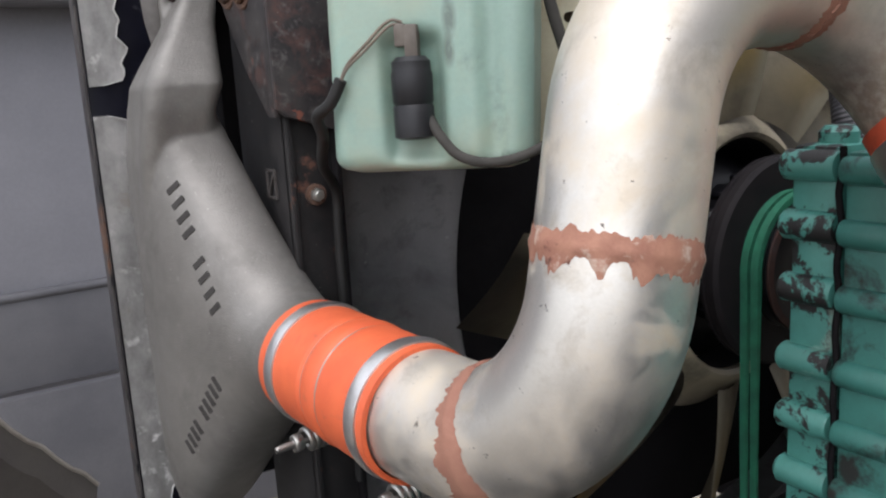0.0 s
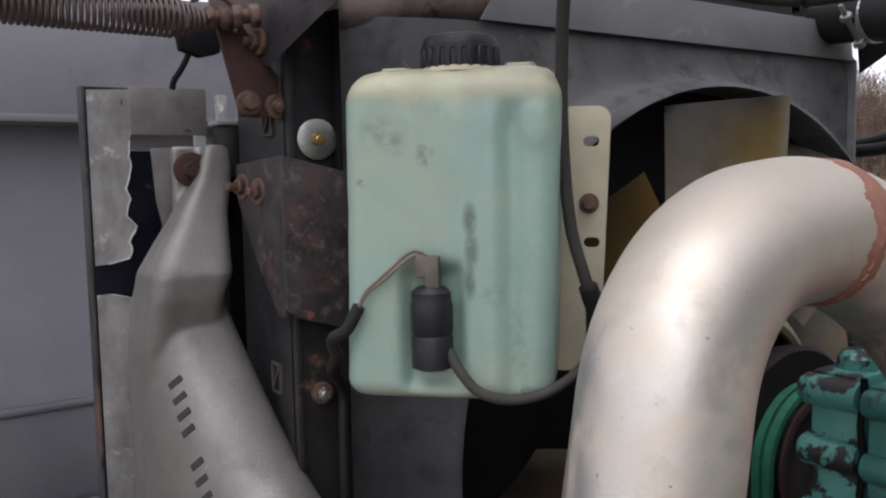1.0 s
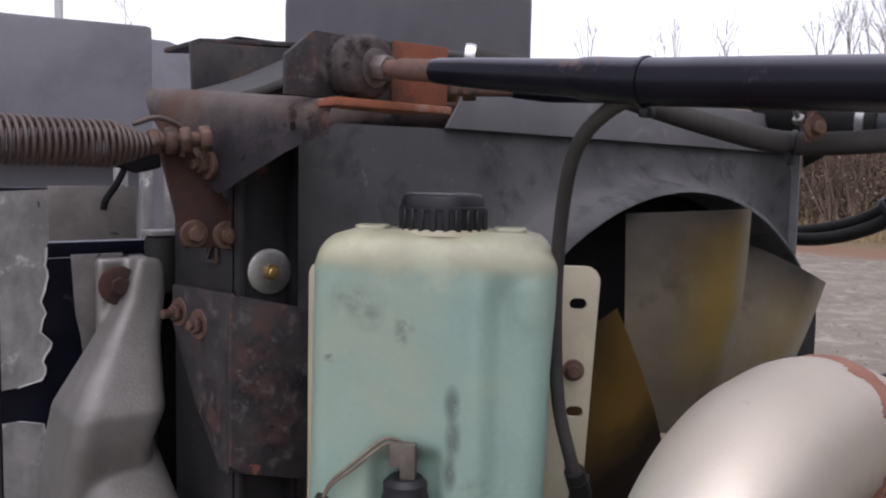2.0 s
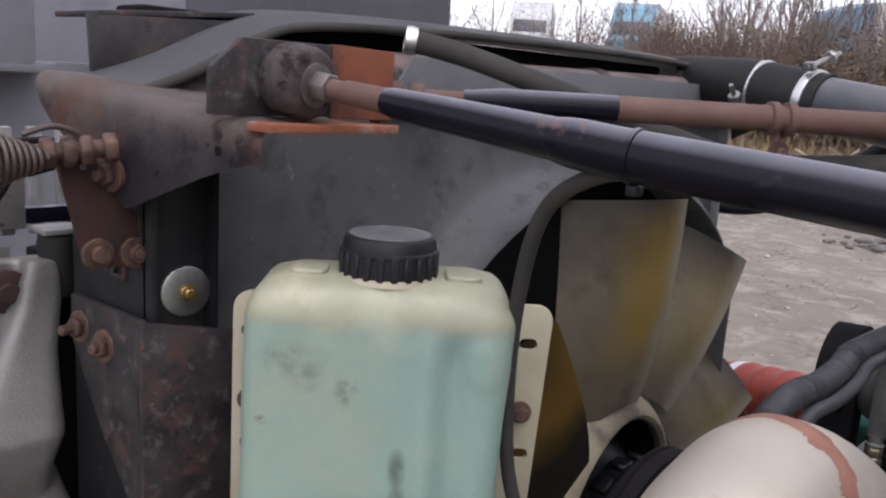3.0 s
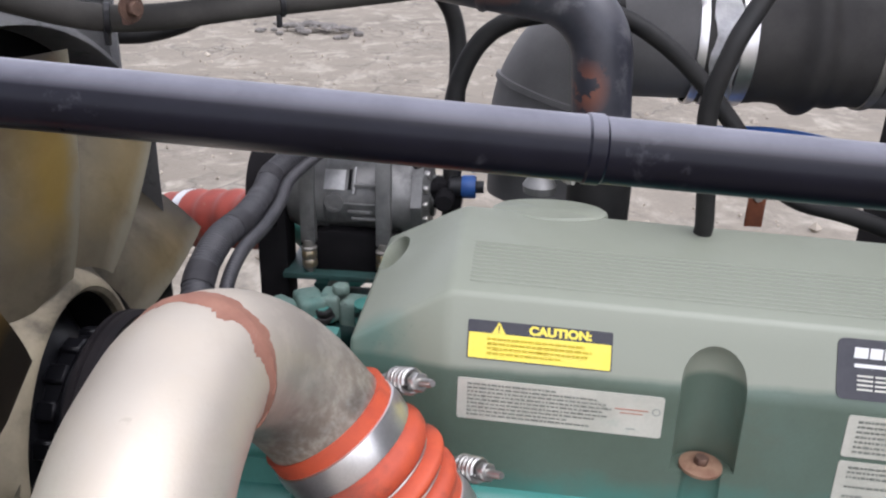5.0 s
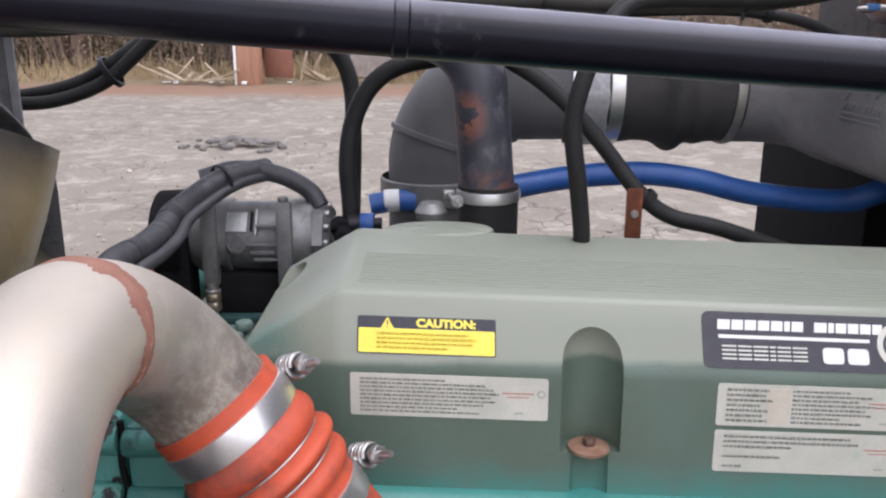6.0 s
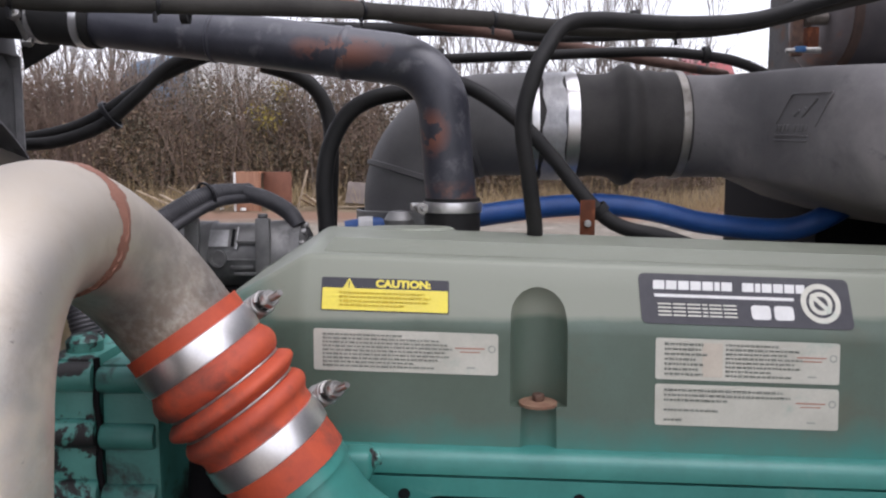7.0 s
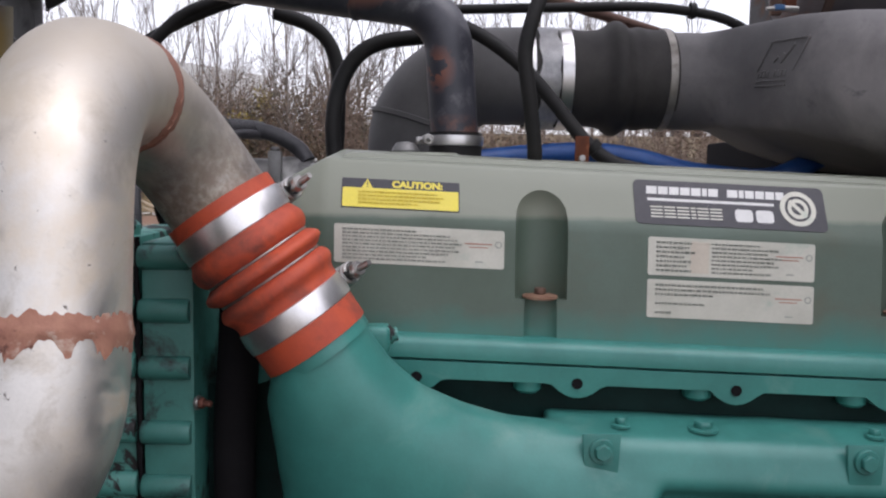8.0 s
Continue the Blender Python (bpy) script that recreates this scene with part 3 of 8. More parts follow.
def sweep(path, radius, n=20, caps=True, section=None):
    """Tube along a path; radius is a number, a list or a function of 0..1; section may scale the ring (list of (x, y))."""
    path = [Vector(q) for q in path]
    bm = bmesh.new()
    m = len(path)
    length = [0.0]
    for a, b in zip(path, path[1:]):
        length.append(length[-1] + (b - a).length)
    tan = [(path[min(i + 1, m - 1)] - path[max(i - 1, 0)]).normalized() for i in range(m)]
    up = Vector((0, 0, 1)) if abs(tan[0].z) < 0.9 else Vector((0, 1, 0))
    side = up.cross(tan[0]).normalized()
    rings = []
    for i in range(m):
        side = (side - tan[i] * side.dot(tan[i])).normalized()
        other = tan[i].cross(side)
        s = length[i] / length[-1]
        r = radius(s) if callable(radius) else radius[i] if isinstance(radius, (list, tuple)) else radius
        ring = []
        for k in range(n):
            a = 2 * math.pi * k / n
            ring.append(bm.verts.new(path[i] + (side * math.cos(a) + other * math.sin(a)) * r))
        rings.append(ring)
    for a, b in zip(rings, rings[1:]):
        for k in range(n):
            j = (k + 1) % n
            bm.faces.new((a[k], a[j], b[j], b[k]))
    if caps:
        bm.faces.new(rings[0])
        bm.faces.new(rings[-1])
    return bm


def loft(rings, caps=True):
    bm = bmesh.new()
    vs = [[bm.verts.new(p) for p in r] for r in rings]
    n = len(vs[0])
    for a, b in zip(vs, vs[1:]):
        for k in range(n):
            j = (k + 1) % n
            bm.faces.new((a[k], a[j], b[j], b[k]))
    if caps:
        bm.faces.new(vs[0])
        bm.faces.new(vs[-1])
    return bm


def cut(ob, cutters):
    """Takes the cutters' shapes out of a mesh object."""
    for bm in cutters:
        bmesh.ops.recalc_face_normals(bm, faces=bm.faces)
        me = bpy.data.meshes.new("cutter")
        bm.to_mesh(me)
        bm.free()
        c = new("cutter", me)
        mod = ob.modifiers.new("cut", "BOOLEAN")
        mod.operation, mod.object, mod.solver = "DIFFERENCE", c, "EXACT"
        bpy.context.view_layer.update()
        fresh = bpy.data.meshes.new_from_object(ob.evaluated_get(bpy.context.evaluated_depsgraph_get()))
        ob.modifiers.clear()
        ob.data = fresh
        bpy.data.objects.remove(c)
    for f in ob.data.polygons:
        f.use_smooth = True
    ob.data.set_sharp_from_angle(angle=radians(32))
    return ob


def fused(bms, voxel, rounds):
    """Shapes melted into one casting with soft fillets."""
    me = bpy.data.meshes.new("casting")
    b = join(*bms)
    bmesh.ops.recalc_face_normals(b, faces=b.faces)
    b.to_mesh(me)
    b.free()
    ob = new("casting", me)
    mod = ob.modifiers.new("melt", "REMESH")
    mod.mode, mod.voxel_size = "VOXEL", voxel
    sm = ob.modifiers.new("soften", "SMOOTH")
    sm.factor, sm.iterations = 0.5, rounds
    bpy.context.view_layer.update()
    out = bpy.data.meshes.new_from_object(ob.evaluated_get(bpy.context.evaluated_depsgraph_get()))
    bpy.data.objects.remove(ob)
    bm = bmesh.new()
    bm.from_mesh(out)
    bpy.data.meshes.remove(out)
    return bm


def placed(at, direction, up=(0, 0, 1)):
    return Matrix.Translation(at) @ frame_of(direction, up)


def hexhead(r=0.008, h=0.006):
    bm = bmesh.new()
    bmesh.ops.create_cone(bm, cap_ends=True, segments=6, radius1=r, radius2=r, depth=h, matrix=Matrix.Translation((0, 0, h / 2)))
    bmesh.ops.bevel(bm, geom=[e for e in bm.edges], offset=r * 0.12, segments=1, affect="EDGES")
    return bm


def bolt(at, direction, r=0.008, mat=None, washer=1.6, stud=0.0, wmat=None, name="bolt", label="rusty hex bolt with washer", parent=None, category="bolt"):
    """Hex bolt that stands on a surface along the direction."""
    mat = mat or M_rustbolt
    m = placed(at, direction)
    head = moved(hexhead(r, r * 0.75), m @ Matrix.Translation((0, 0, r * 0.22)))
    if stud:
        head = join(head, moved(lathe([(r * 0.52, r * 0.7), (r * 0.52, r * 0.7 + stud), (r * 0.4, r * 0.8 + stud)], 12), m))
    if parent is not None:
        ob = part(name, head, mat, parent)
    else:
        ob = solo(name, head, mat, label, category)
    w = moved(lathe([(r * 0.5, -r * 0.3), (r * washer, -r * 0.3), (r * washer, r * 0.15), (r * washer * 0.94, r * 0.24), (r * 0.5, r * 0.24)], 20, cap=False), m)
    if parent is None:
        part("washer", w, wmat or mat, ob)
    else:
        part("washer", w, wmat or mat, parent)
    return ob


def text_mesh(txt, size, depth=0.0003, bold=0.0):
    cu = bpy.data.curves.new("lettering", "FONT")
    cu.body, cu.size, cu.extrude, cu.offset = txt, size, depth, bold
    cu.align_x, cu.align_y = "CENTER", "CENTER"
    tmp = new("lettering", cu)
    bpy.context.view_layer.update()
    me = bpy.data.meshes.new_from_object(tmp.evaluated_get(bpy.context.evaluated_depsgraph_get()))
    bpy.data.objects.remove(tmp)
    bm = bmesh.new()
    bm.from_mesh(me)
    bpy.data.meshes.remove(me)
    return bm


def clamp_band(centre, axis, r, width=0.014, name="hose_clamp", label="bright steel T-bolt band clamp", bolt_dir=None, parent=None, group="", spring=True, steel=None, flip=False):
    """Band clamp with its spring-loaded T-bolt."""
    c = thing(name, centre, label, "hose clamp", group)
    m = placed(centre, axis)
    w = width / 2
    part("band", moved(lathe([(r, -w), (r + 0.0014, -w * 0.94), (r + 0.0024, 0), (r + 0.0014, w * 0.94), (r, w), (r - 0.0012, w), (r - 0.0012, -w), (r, -w)], 56, cap=False), m), steel or M_steel, c)
    if bolt_dir is not None:
        ax = Vector(axis).normalized()
        bd = Vector(bolt_dir)
        bd = (bd - ax * bd.dot(ax)).normalized()
        tg = ax.cross(bd).normalized() * (-1 if flip else 1)
        base = Vector(centre) + bd * (r + 0.011)
        ms = placed(base, tg)
        part("trunnion", moved(box((0.016, 0.012, 0.010), 0.002), ms @ Matrix.Translation((0, 0, -0.012))), M_zinc, c)
        part("bolt", moved(lathe([(0.0038, -0.02), (0.0038, 0.056), (0.003, 0.06)], 10), ms), M_zinc, c)
        if spring:
            turns, pts = 4.5, []
            for i in range(int(turns * 14) + 1):
                a = 2 * math.pi * i / 14
                pts.append(Vector((0.0098 * math.cos(a), 0.0098 * math.sin(a), 0.002 + 0.027 * i / (turns * 14))))
            part("spring", moved(sweep(pts, 0.0029, 8), ms), M_zinc, c)
        part("nut", moved(hexhead(0.0095, 0.009), ms @ Matrix.Translation((0, 0, 0.033))), M_zinc, c)
    return c


def slab(pts_yz, x, thick, bevel=0.0):
    """Polygon of (y, z) standing in a plane of constant x."""
    m = Matrix(((0, 0, 1, x), (1, 0, 0, 0), (0, 1, 0, 0), (0, 0, 0, 1)))
    return moved(prism(pts_yz, thick, bevel), m)


def sheet(pts_xz, y, thick, bevel=0.0):
    """Polygon of (x, z) standing in a plane of constant y."""
    m = Matrix(((1, 0, 0, 0), (0, 0, 1, y), (0, 1, 0, 0), (0, 0, 0, 1)))
    return moved(prism(pts_xz, thick, bevel), m)


def hose(name, pts, r, mat, label, n=8, category="hose", ring=14, group="", wob=0.0):
    return solo(name, sweep(smooth_path(pts, n), r if not wob else (lambda s: r * (1 + wob * math.sin(s * 90))), ring), mat, label, category, group)


# ---------------------------------------------------------------- yard, bank and distance
def bank_height(x, y):
    edge = 25.0 + 1.2 * math.sin(y * 0.21) + 0.5 * math.sin(y * 0.9 + 1)
    t = min(max((x - edge) / 8.0, 0), 1)
    u = min(max((x - 33) / 5.0, 0), 1)
    return 2.2 * t * t * (3 - 2 * t) + 1.1 * u * u * (3 - 2 * u)


bm = bmesh.new()
xs = [-400, -120, -40, -12, -4] + [i * 1.0 for i in range(0, 48)] + [60, 90, 160, 400]
ys = [-400, -150, -80, -50] + [i * 1.5 - 40 for i in range(0, 67)] + [75, 100, 160, 400]
grid = []
for x in xs:
    row = []
    for y in ys:
        z = bank_height(x, y) + 0.03 * noise.noise(Vector((x * 0.35, y * 0.35, 0)))
        if x < 3:
            z = 0
        row.append(bm.verts.new((x, y, z)))
    grid.append(row)
for i in range(len(xs) - 1):
    for j in range(len(ys) - 1):
        bm.faces.new((grid[i][j], grid[i + 1][j], grid[i + 1][j + 1], grid[i][j + 1]))

M_ground, nt, nodes, links, p = tree("yard_dirt_and_broken_concrete")
tc = nodes.new("ShaderNodeTexCoord")
v = tc.outputs["Object"]
c = mixc(nt, ramp(nt, noise_tex(nt, v, 0.55, 8, 0.65), 0.35, 0.65), (0.2, 0.172, 0.135), (0.275, 0.24, 0.19))
c = mixc(nt, ramp(nt, noise_tex(nt, v, 2.2, 8, 0.7, 0.5), 0.5, 0.62), c, (0.4, 0.36, 0.295))
c = mixc(nt, ramp(nt, noise_tex(nt, v, 1.1, 8, 0.7), 0.52, 0.72), c, (0.125, 0.105, 0.082))
vor = nodes.new("ShaderNodeTexVoronoi")
vor.feature = "DISTANCE_TO_EDGE"
vor.inputs["Scale"].default_value = 1.9
wv = nodes.new("ShaderNodeVectorMath")
wv.operation = "MULTIPLY_ADD"
nz = nodes.new("ShaderNodeTexNoise")
nz.inputs["Scale"].default_value = 3.0
links.new(v, nz.inputs["Vector"])
wv.inputs[1].default_value = (0.5, 0.5, 0)
links.new(nz.outputs["Color"], wv.inputs[0])
links.new(v, wv.inputs[2])
links.new(wv.outputs[0], vor.inputs["Vector"])
crack = ramp(nt, vor.outputs["Distance"], 0.004, 0.03, True)
cm = nodes.new("ShaderNodeMath")
cm.operation = "MULTIPLY"
links.new(crack, cm.inputs[0])
links.new(ramp(nt, noise_tex(nt, v, 0.4, 4), 0.45, 0.6), cm.inputs[1])
c = mixc(nt, cm.outputs[0], c, (0.075, 0.065, 0.055))
sp = nodes.new("ShaderNodeSeparateXYZ")
links.new(v, sp.inputs[0])
am = nodes.new("ShaderNodeMath")
am.operation = "MULTIPLY_ADD"
am.inputs[1].default_value, am.inputs[2].default_value = 3.0, 0
links.new(noise_tex(nt, v, 0.5, 6), am.inputs[0])
ax = nodes.new("ShaderNodeMath")
links.new(sp.outputs["X"], ax.inputs[0])
links.new(am.outputs[0], ax.inputs[1])
c = mixc(nt, ramp(nt, ax.outputs[0], 21.8, 23.9), c, (0.24, 0.13, 0.076))
c = mixc(nt, ramp(nt, ax.outputs[0], 25.8, 27.2), c, (0.21, 0.155, 0.085))
c = mixc(nt, mixf(nt, noise_tex(nt, v, 40, 5, 0.7), 0.0, 0.5), c, (0.1, 0.09, 0.08))
links.new(c, p.inputs["Base Color"])
p.inputs["Roughness"].default_value = 0.9
bp = nodes.new("ShaderNodeBump")
bp.inputs["Strength"].default_value, bp.inputs["Distance"].default_value = 0.7, 0.03
links.new(noise_tex(nt, v, 9, 9, 0.7), bp.inputs["Height"])
links.new(bp.outputs["Normal"], p.inputs["Normal"])
ground = new("ground", finish(bm, "ground", M_ground))
tagged(ground, "grey-brown dirt yard with broken concrete patches", "ground", kind="structure")

M_twig = surf("dead_brown_twigs", (0.22, 0.155, 0.12), (0.14, 0.1, 0.08), 0.85, 0, 0.6, 0.0)
M_bark = surf("pale_grey_bark", (0.23, 0.2, 0.175), (0.15, 0.13, 0.115), 0.85, 0, 3, 0.3)
M_straw = surf("dry_straw_grass", (0.42, 0.32, 0.18), (0.3, 0.22, 0.12), 0.9, 0, 1.2, 0.0)


def leafmat(name, a, b):
    m, nt, nodes, links, p = tree(name)
    g = nodes.new("ShaderNodeNewGeometry")
    links.new(mixc(nt, g.outputs["Random Per Island"], a, b), p.inputs["Base Color"])
    p.inputs["Roughness"].default_value = 0.7
    return m


M_leaf = leafmat("dull_winter_leaves", (0.07, 0.07, 0.04), (0.2, 0.14, 0.1))
M_leafdry = leafmat("dry_straw_leaves", (0.18, 0.125, 0.08), (0.32, 0.23, 0.14))
M_leafyellow = leafmat("yellow_autumn_leaves", (0.3, 0.24, 0.03), (0.42, 0.33, 0.05))


class Soup:
    def __init__(self):
        self.v, self.f = [], []

    def stick(self, a, b, ra, rb):
        d = (b - a)
        if d.length < 1e-5:
            return
        s = d.orthogonal().normalized()
        o = d.normalized().cross(s)
        k = len(self.v)
        for q, r in ((a, ra), (b, rb)):
            for i in range(3):
                t = 2.094 * i
                self.v.append(q + (s * math.cos(t) + o * math.sin(t)) * r)
        for i in range(3):
            j = (i + 1) % 3
            self.f.append((k + i, k + j, k + 3 + j, k + 3 + i))

    def leaf(self, c, size, rnd):
        a = Vector((rnd.uniform(-1, 1), rnd.uniform(-1, 1), rnd.uniform(-1, 1))).normalized()
        b = a.orthogonal().normalized()
        b.rotate(Matrix.Rotation(rnd.uniform(0, 6.28), 3, a))
        o = a.cross(b)
        k = len(self.v)
        self.v += [c + b * size, c + o * size * 0.5, c - b * size, c - o * size * 0.5]
        self.f.append((k, k + 1, k + 2, k + 3))

    def make(self, name, mat):
        me = bpy.data.meshes.new(name)
        me.from_pydata([tuple(q) for q in self.v], [], self.f)
        me.materials.append(mat)
        return new(name, me)


rnd = random.Random(5)
leaves, dry, twigs, straw = Soup(), Soup(), Soup(), Soup()
for k in range(330):
    y = rnd.uniform(-26, 42)
    d = abs(rnd.gauss(0, 1.9))
    x = 26.6 + d + 1.2 * math.sin(y * 0.21)
    z0 = bank_height(x, y)
    h, w = rnd.uniform(1.6, 3.3) * (1.5 if 2 < y < 24 else 1.0), rnd.uniform(0.8, 1.5)
    dead = rnd.random() < 0.42
    for i in range(9):
        a = V(x + rnd.gauss(0, 0.3), y + rnd.gauss(0, 0.4), z0)
        b = a + V(rnd.gauss(0, 0.6), rnd.gauss(0, 0.95), h * rnd.uniform(0.4, 1.2))
        mid = (a + b) / 2 + V(rnd.gauss(0, 0.15), rnd.gauss(0, 0.25), 0.25)
        twigs.stick(a, mid, 0.018, 0.012)
        twigs.stick(mid, b, 0.012, 0.004)
        for _ in range(8):
            q = mid.lerp(b, rnd.random())
            twigs.stick(q, q + V(rnd.gauss(0, 0.3), rnd.gauss(0, 0.35), rnd.uniform(0, 0.6)), 0.007, 0.003)
    for i in range(420 if not dead else 260):
        t = rnd.random() ** 0.7
        q = V(x + rnd.gauss(0, 0.45) * w, y + rnd.gauss(0, 0.5) * w, z0 + h * t * rnd.uniform(0.5, 1.05))
        (dry if dead else leaves).leaf(q, rnd.uniform(0.025, 0.06), rnd)
for k in range(95):
    y = rnd.uniform(1.5, 18.5)
    x = rnd.uniform(28.2, 30.6)
    z0 = bank_height(x, y)
    top = 4.15 + 0.35 * math.sin(y * 1.7) + rnd.gauss(0, 0.22) - z0
    brown = rnd.random() < 0.35
    for i in range(620):
        t = rnd.random() ** 0.75
        q = V(x + rnd.gauss(0, 0.4), y + rnd.gauss(0, 0.55), z0 + top * t * rnd.uniform(0.75, 1.05))
        (dry if brown and rnd.random() < 0.4 else leaves).leaf(q, rnd.uniform(0.03, 0.075), rnd)
for k in range(120):
    y = rnd.uniform(-6, 17)
    x = 26.9 + 1.2 * math.sin(y * 0.21) + rnd.uniform(0, 0.9)
    z0 = bank_height(x, y)
    top = rnd.uniform(1.3, 2.9)
    for i in range(420):
        t = rnd.random() ** 0.8
        q = V(x + rnd.gauss(0, 0.35), y + rnd.gauss(0, 0.5), z0 + top * t * rnd.uniform(0.7, 1.05))
        (dry if rnd.random() < 0.22 else leaves).leaf(q, rnd.uniform(0.025, 0.065), rnd)
    for i in range(10):
        a = V(x + rnd.gauss(0, 0.3), y + rnd.gauss(0, 0.6), z0 + top * rnd.uniform(0.1, 0.7))
        b = a + V(rnd.gauss(0, 0.3), rnd.gauss(0, 0.8), rnd.uniform(0.1, 0.7))
        mid = (a + b) / 2 + V(0, 0, rnd.uniform(0.05, 0.25))
        twigs.stick(a, mid, 0.009, 0.007)
        twigs.stick(mid, b, 0.007, 0.003)
for k in range(26):
    y, x = rnd.uniform(10.8, 16.5), rnd.uniform(27.3, 28.6)
    a = V(x, y, bank_height(x, y))
    for i in range(34):
        b = a + V(rnd.gauss(0, 0.35), rnd.gauss(0, 0.5), rnd.uniform(2.4, 4.3))
        mid = a.lerp(b, 0.5) + V(rnd.gauss(0, 0.1), rnd.gauss(0, 0.14), 0)
        twigs.stick(a, mid, 0.017, 0.012)
        twigs.stick(mid, b, 0.012, 0.004)
        for _ in range(6):
            q = mid.lerp(b, rnd.random())
            twigs.stick(q, q + V(rnd.gauss(0, 0.22), rnd.gauss(0, 0.28), rnd.uniform(0.1, 0.55)), 0.008, 0.003)
for k in range(9000):
    y = rnd.uniform(-24, 40)
    x = 25.3 + 1.2 * math.sin(y * 0.21) + abs(rnd.gauss(0, 1.1))
    a = V(x, y, bank_height(x, y) - 0.02)
    straw.stick(a, a + V(rnd.gauss(0, 0.18), rnd.gauss(0, 0.22), rnd.uniform(0.15, 0.75)), 0.012, 0.003)
for k in range(300):
    y = rnd.uniform(-6, 16)
    x = 26.2 + 1.2 * math.sin(y * 0.21) + rnd.uniform(0, 1.2)
    a = V(x, y, bank_height(x, y) - 0.02)
    straw.stick(a, a + V(rnd.gauss(0, 0.16), rnd.gauss(0, 0.2), rnd.uniform(0.8, 2.1)), 0.011, 0.004)
for ob, lab in ((leaves.make("bush", M_leaf), "dense dull green winter bushes along the bank"),
                (dry.make("dry_bush", M_leafdry), "brown dead bramble growth along the bank"),
                (twigs.make("brushwood", M_twig), "tangled bare brown brushwood on the bank"),
                (straw.make("dry_grass", M_straw), "dry straw-coloured grass at the bank's foot")):
    tagged(ob, lab, "bushes", kind="stuff")


def bare_tree(x, y, h, seed, yellow=False):
    r = random.Random(seed)
    s, lv = Soup(), Soup()

    def grow(a, d, ln, rad, depth):
        b = a + d * ln
        s.stick(a, b, rad, rad * 0.72)
        if depth == 0:
            return
        for _ in range(r.choice((2, 3, 3))):
            nd = (d + Vector((r.gauss(0, 0.34), r.gauss(0, 0.34), r.uniform(0.0, 0.6)))).normalized()
            start = a.lerp(b, r.uniform(0.45, 1.0))
            grow(start, nd, ln * r.uniform(0.55, 0.8), rad * 0.6, depth - 1)
            if yellow and depth < 3:
                for _ in range(3):
                    lv.leaf(start + nd * ln * r.random() * 0.7 + V(r.gauss(0, 0.1), r.gauss(0, 0.1), r.gauss(0, 0.1)), 0.055, r)
    z = bank_height(x, y) - 0.05
    root = thing("bare_tree", (x, y, z), "bare leafless tree with thin grey branches" if not yellow else "thin tree with a few yellow leaves", "tree", "bare trees on the bank")
    base = V(x, y, z)
    mid = base + V(r.gauss(0, 0.15), r.gauss(0, 0.15), h * 0.4)
    s.stick(base, mid, 0.0095 * h, 0.007 * h)
    trunk = s.make("trunk", M_bark)
    s = Soup()
    grow(mid, Vector((r.gauss(0, 0.1), r.gauss(0, 0.1), 1)).normalized(), h * 0.34, 0.0065 * h, 4)
    for i in range(4):
        q = base.lerp(mid, r.uniform(0.4, 1))
        grow(q, Vector((r.gauss(0, 0.6), r.gauss(0, 0.6), 0.8)).normalized(), h * 0.22, 0.0042 * h, 3)
    crown = s.make("crown", M_bark)
    kids = [trunk, crown]
    if yellow:
        lvs = lv.make("leaves", M_leafyellow)
        tagged(lvs, kind="stuff")
        kids.append(lvs)
    for o in kids:
        o.parent = root
        o.matrix_parent_inverse = Matrix.Translation(-root.matrix_world.translation)


for i, (x, y, h) in enumerate([(28, 17, 5.5), (29, 13.5, 5.0), (28.5, 11.2, 6.2), (30, 8.8, 5.6), (29, 6.4, 5.2), (28, 4.4, 6.5), (30, 2.3, 5.5), (29, 0.4, 6.0), (28.5, -1.6, 5.2),
                              (30, -3.6, 6.2), (29, -5.4, 5.8), (28, -7.3, 5.0), (30, -9.5, 6.2), (29, -12, 5.6), (30, 21, 6.0), (29, 25, 6.5), (31, 30, 6.0), (14, 40, 8.5), (18, 44, 8.0),
                              (31, 5.3, 6.8), (30.5, 3.3, 7.0), (31, 1.2, 6.6), (30, -0.6, 7.2), (31, -2.6, 6.8), (31.5, 7.6, 6.5), (30.6, 9.9, 6.9), (31, -4.6, 6.8), (30.2, -6.3, 6.6), (31, 12.4, 6.6), (31.5, 15.3, 6.4), (30.5, 18.8, 6.2), (28.5, 5.3, 4.0)]):
    bare_tree(x, y, h, 40 + i, yellow=i > 30)
rt = random.Random(77)
for i in range(58):
    bare_tree(rt.uniform(28.5, 33), rt.uniform(-9, 15), rt.uniform(4.2, 7.0), 140 + i)


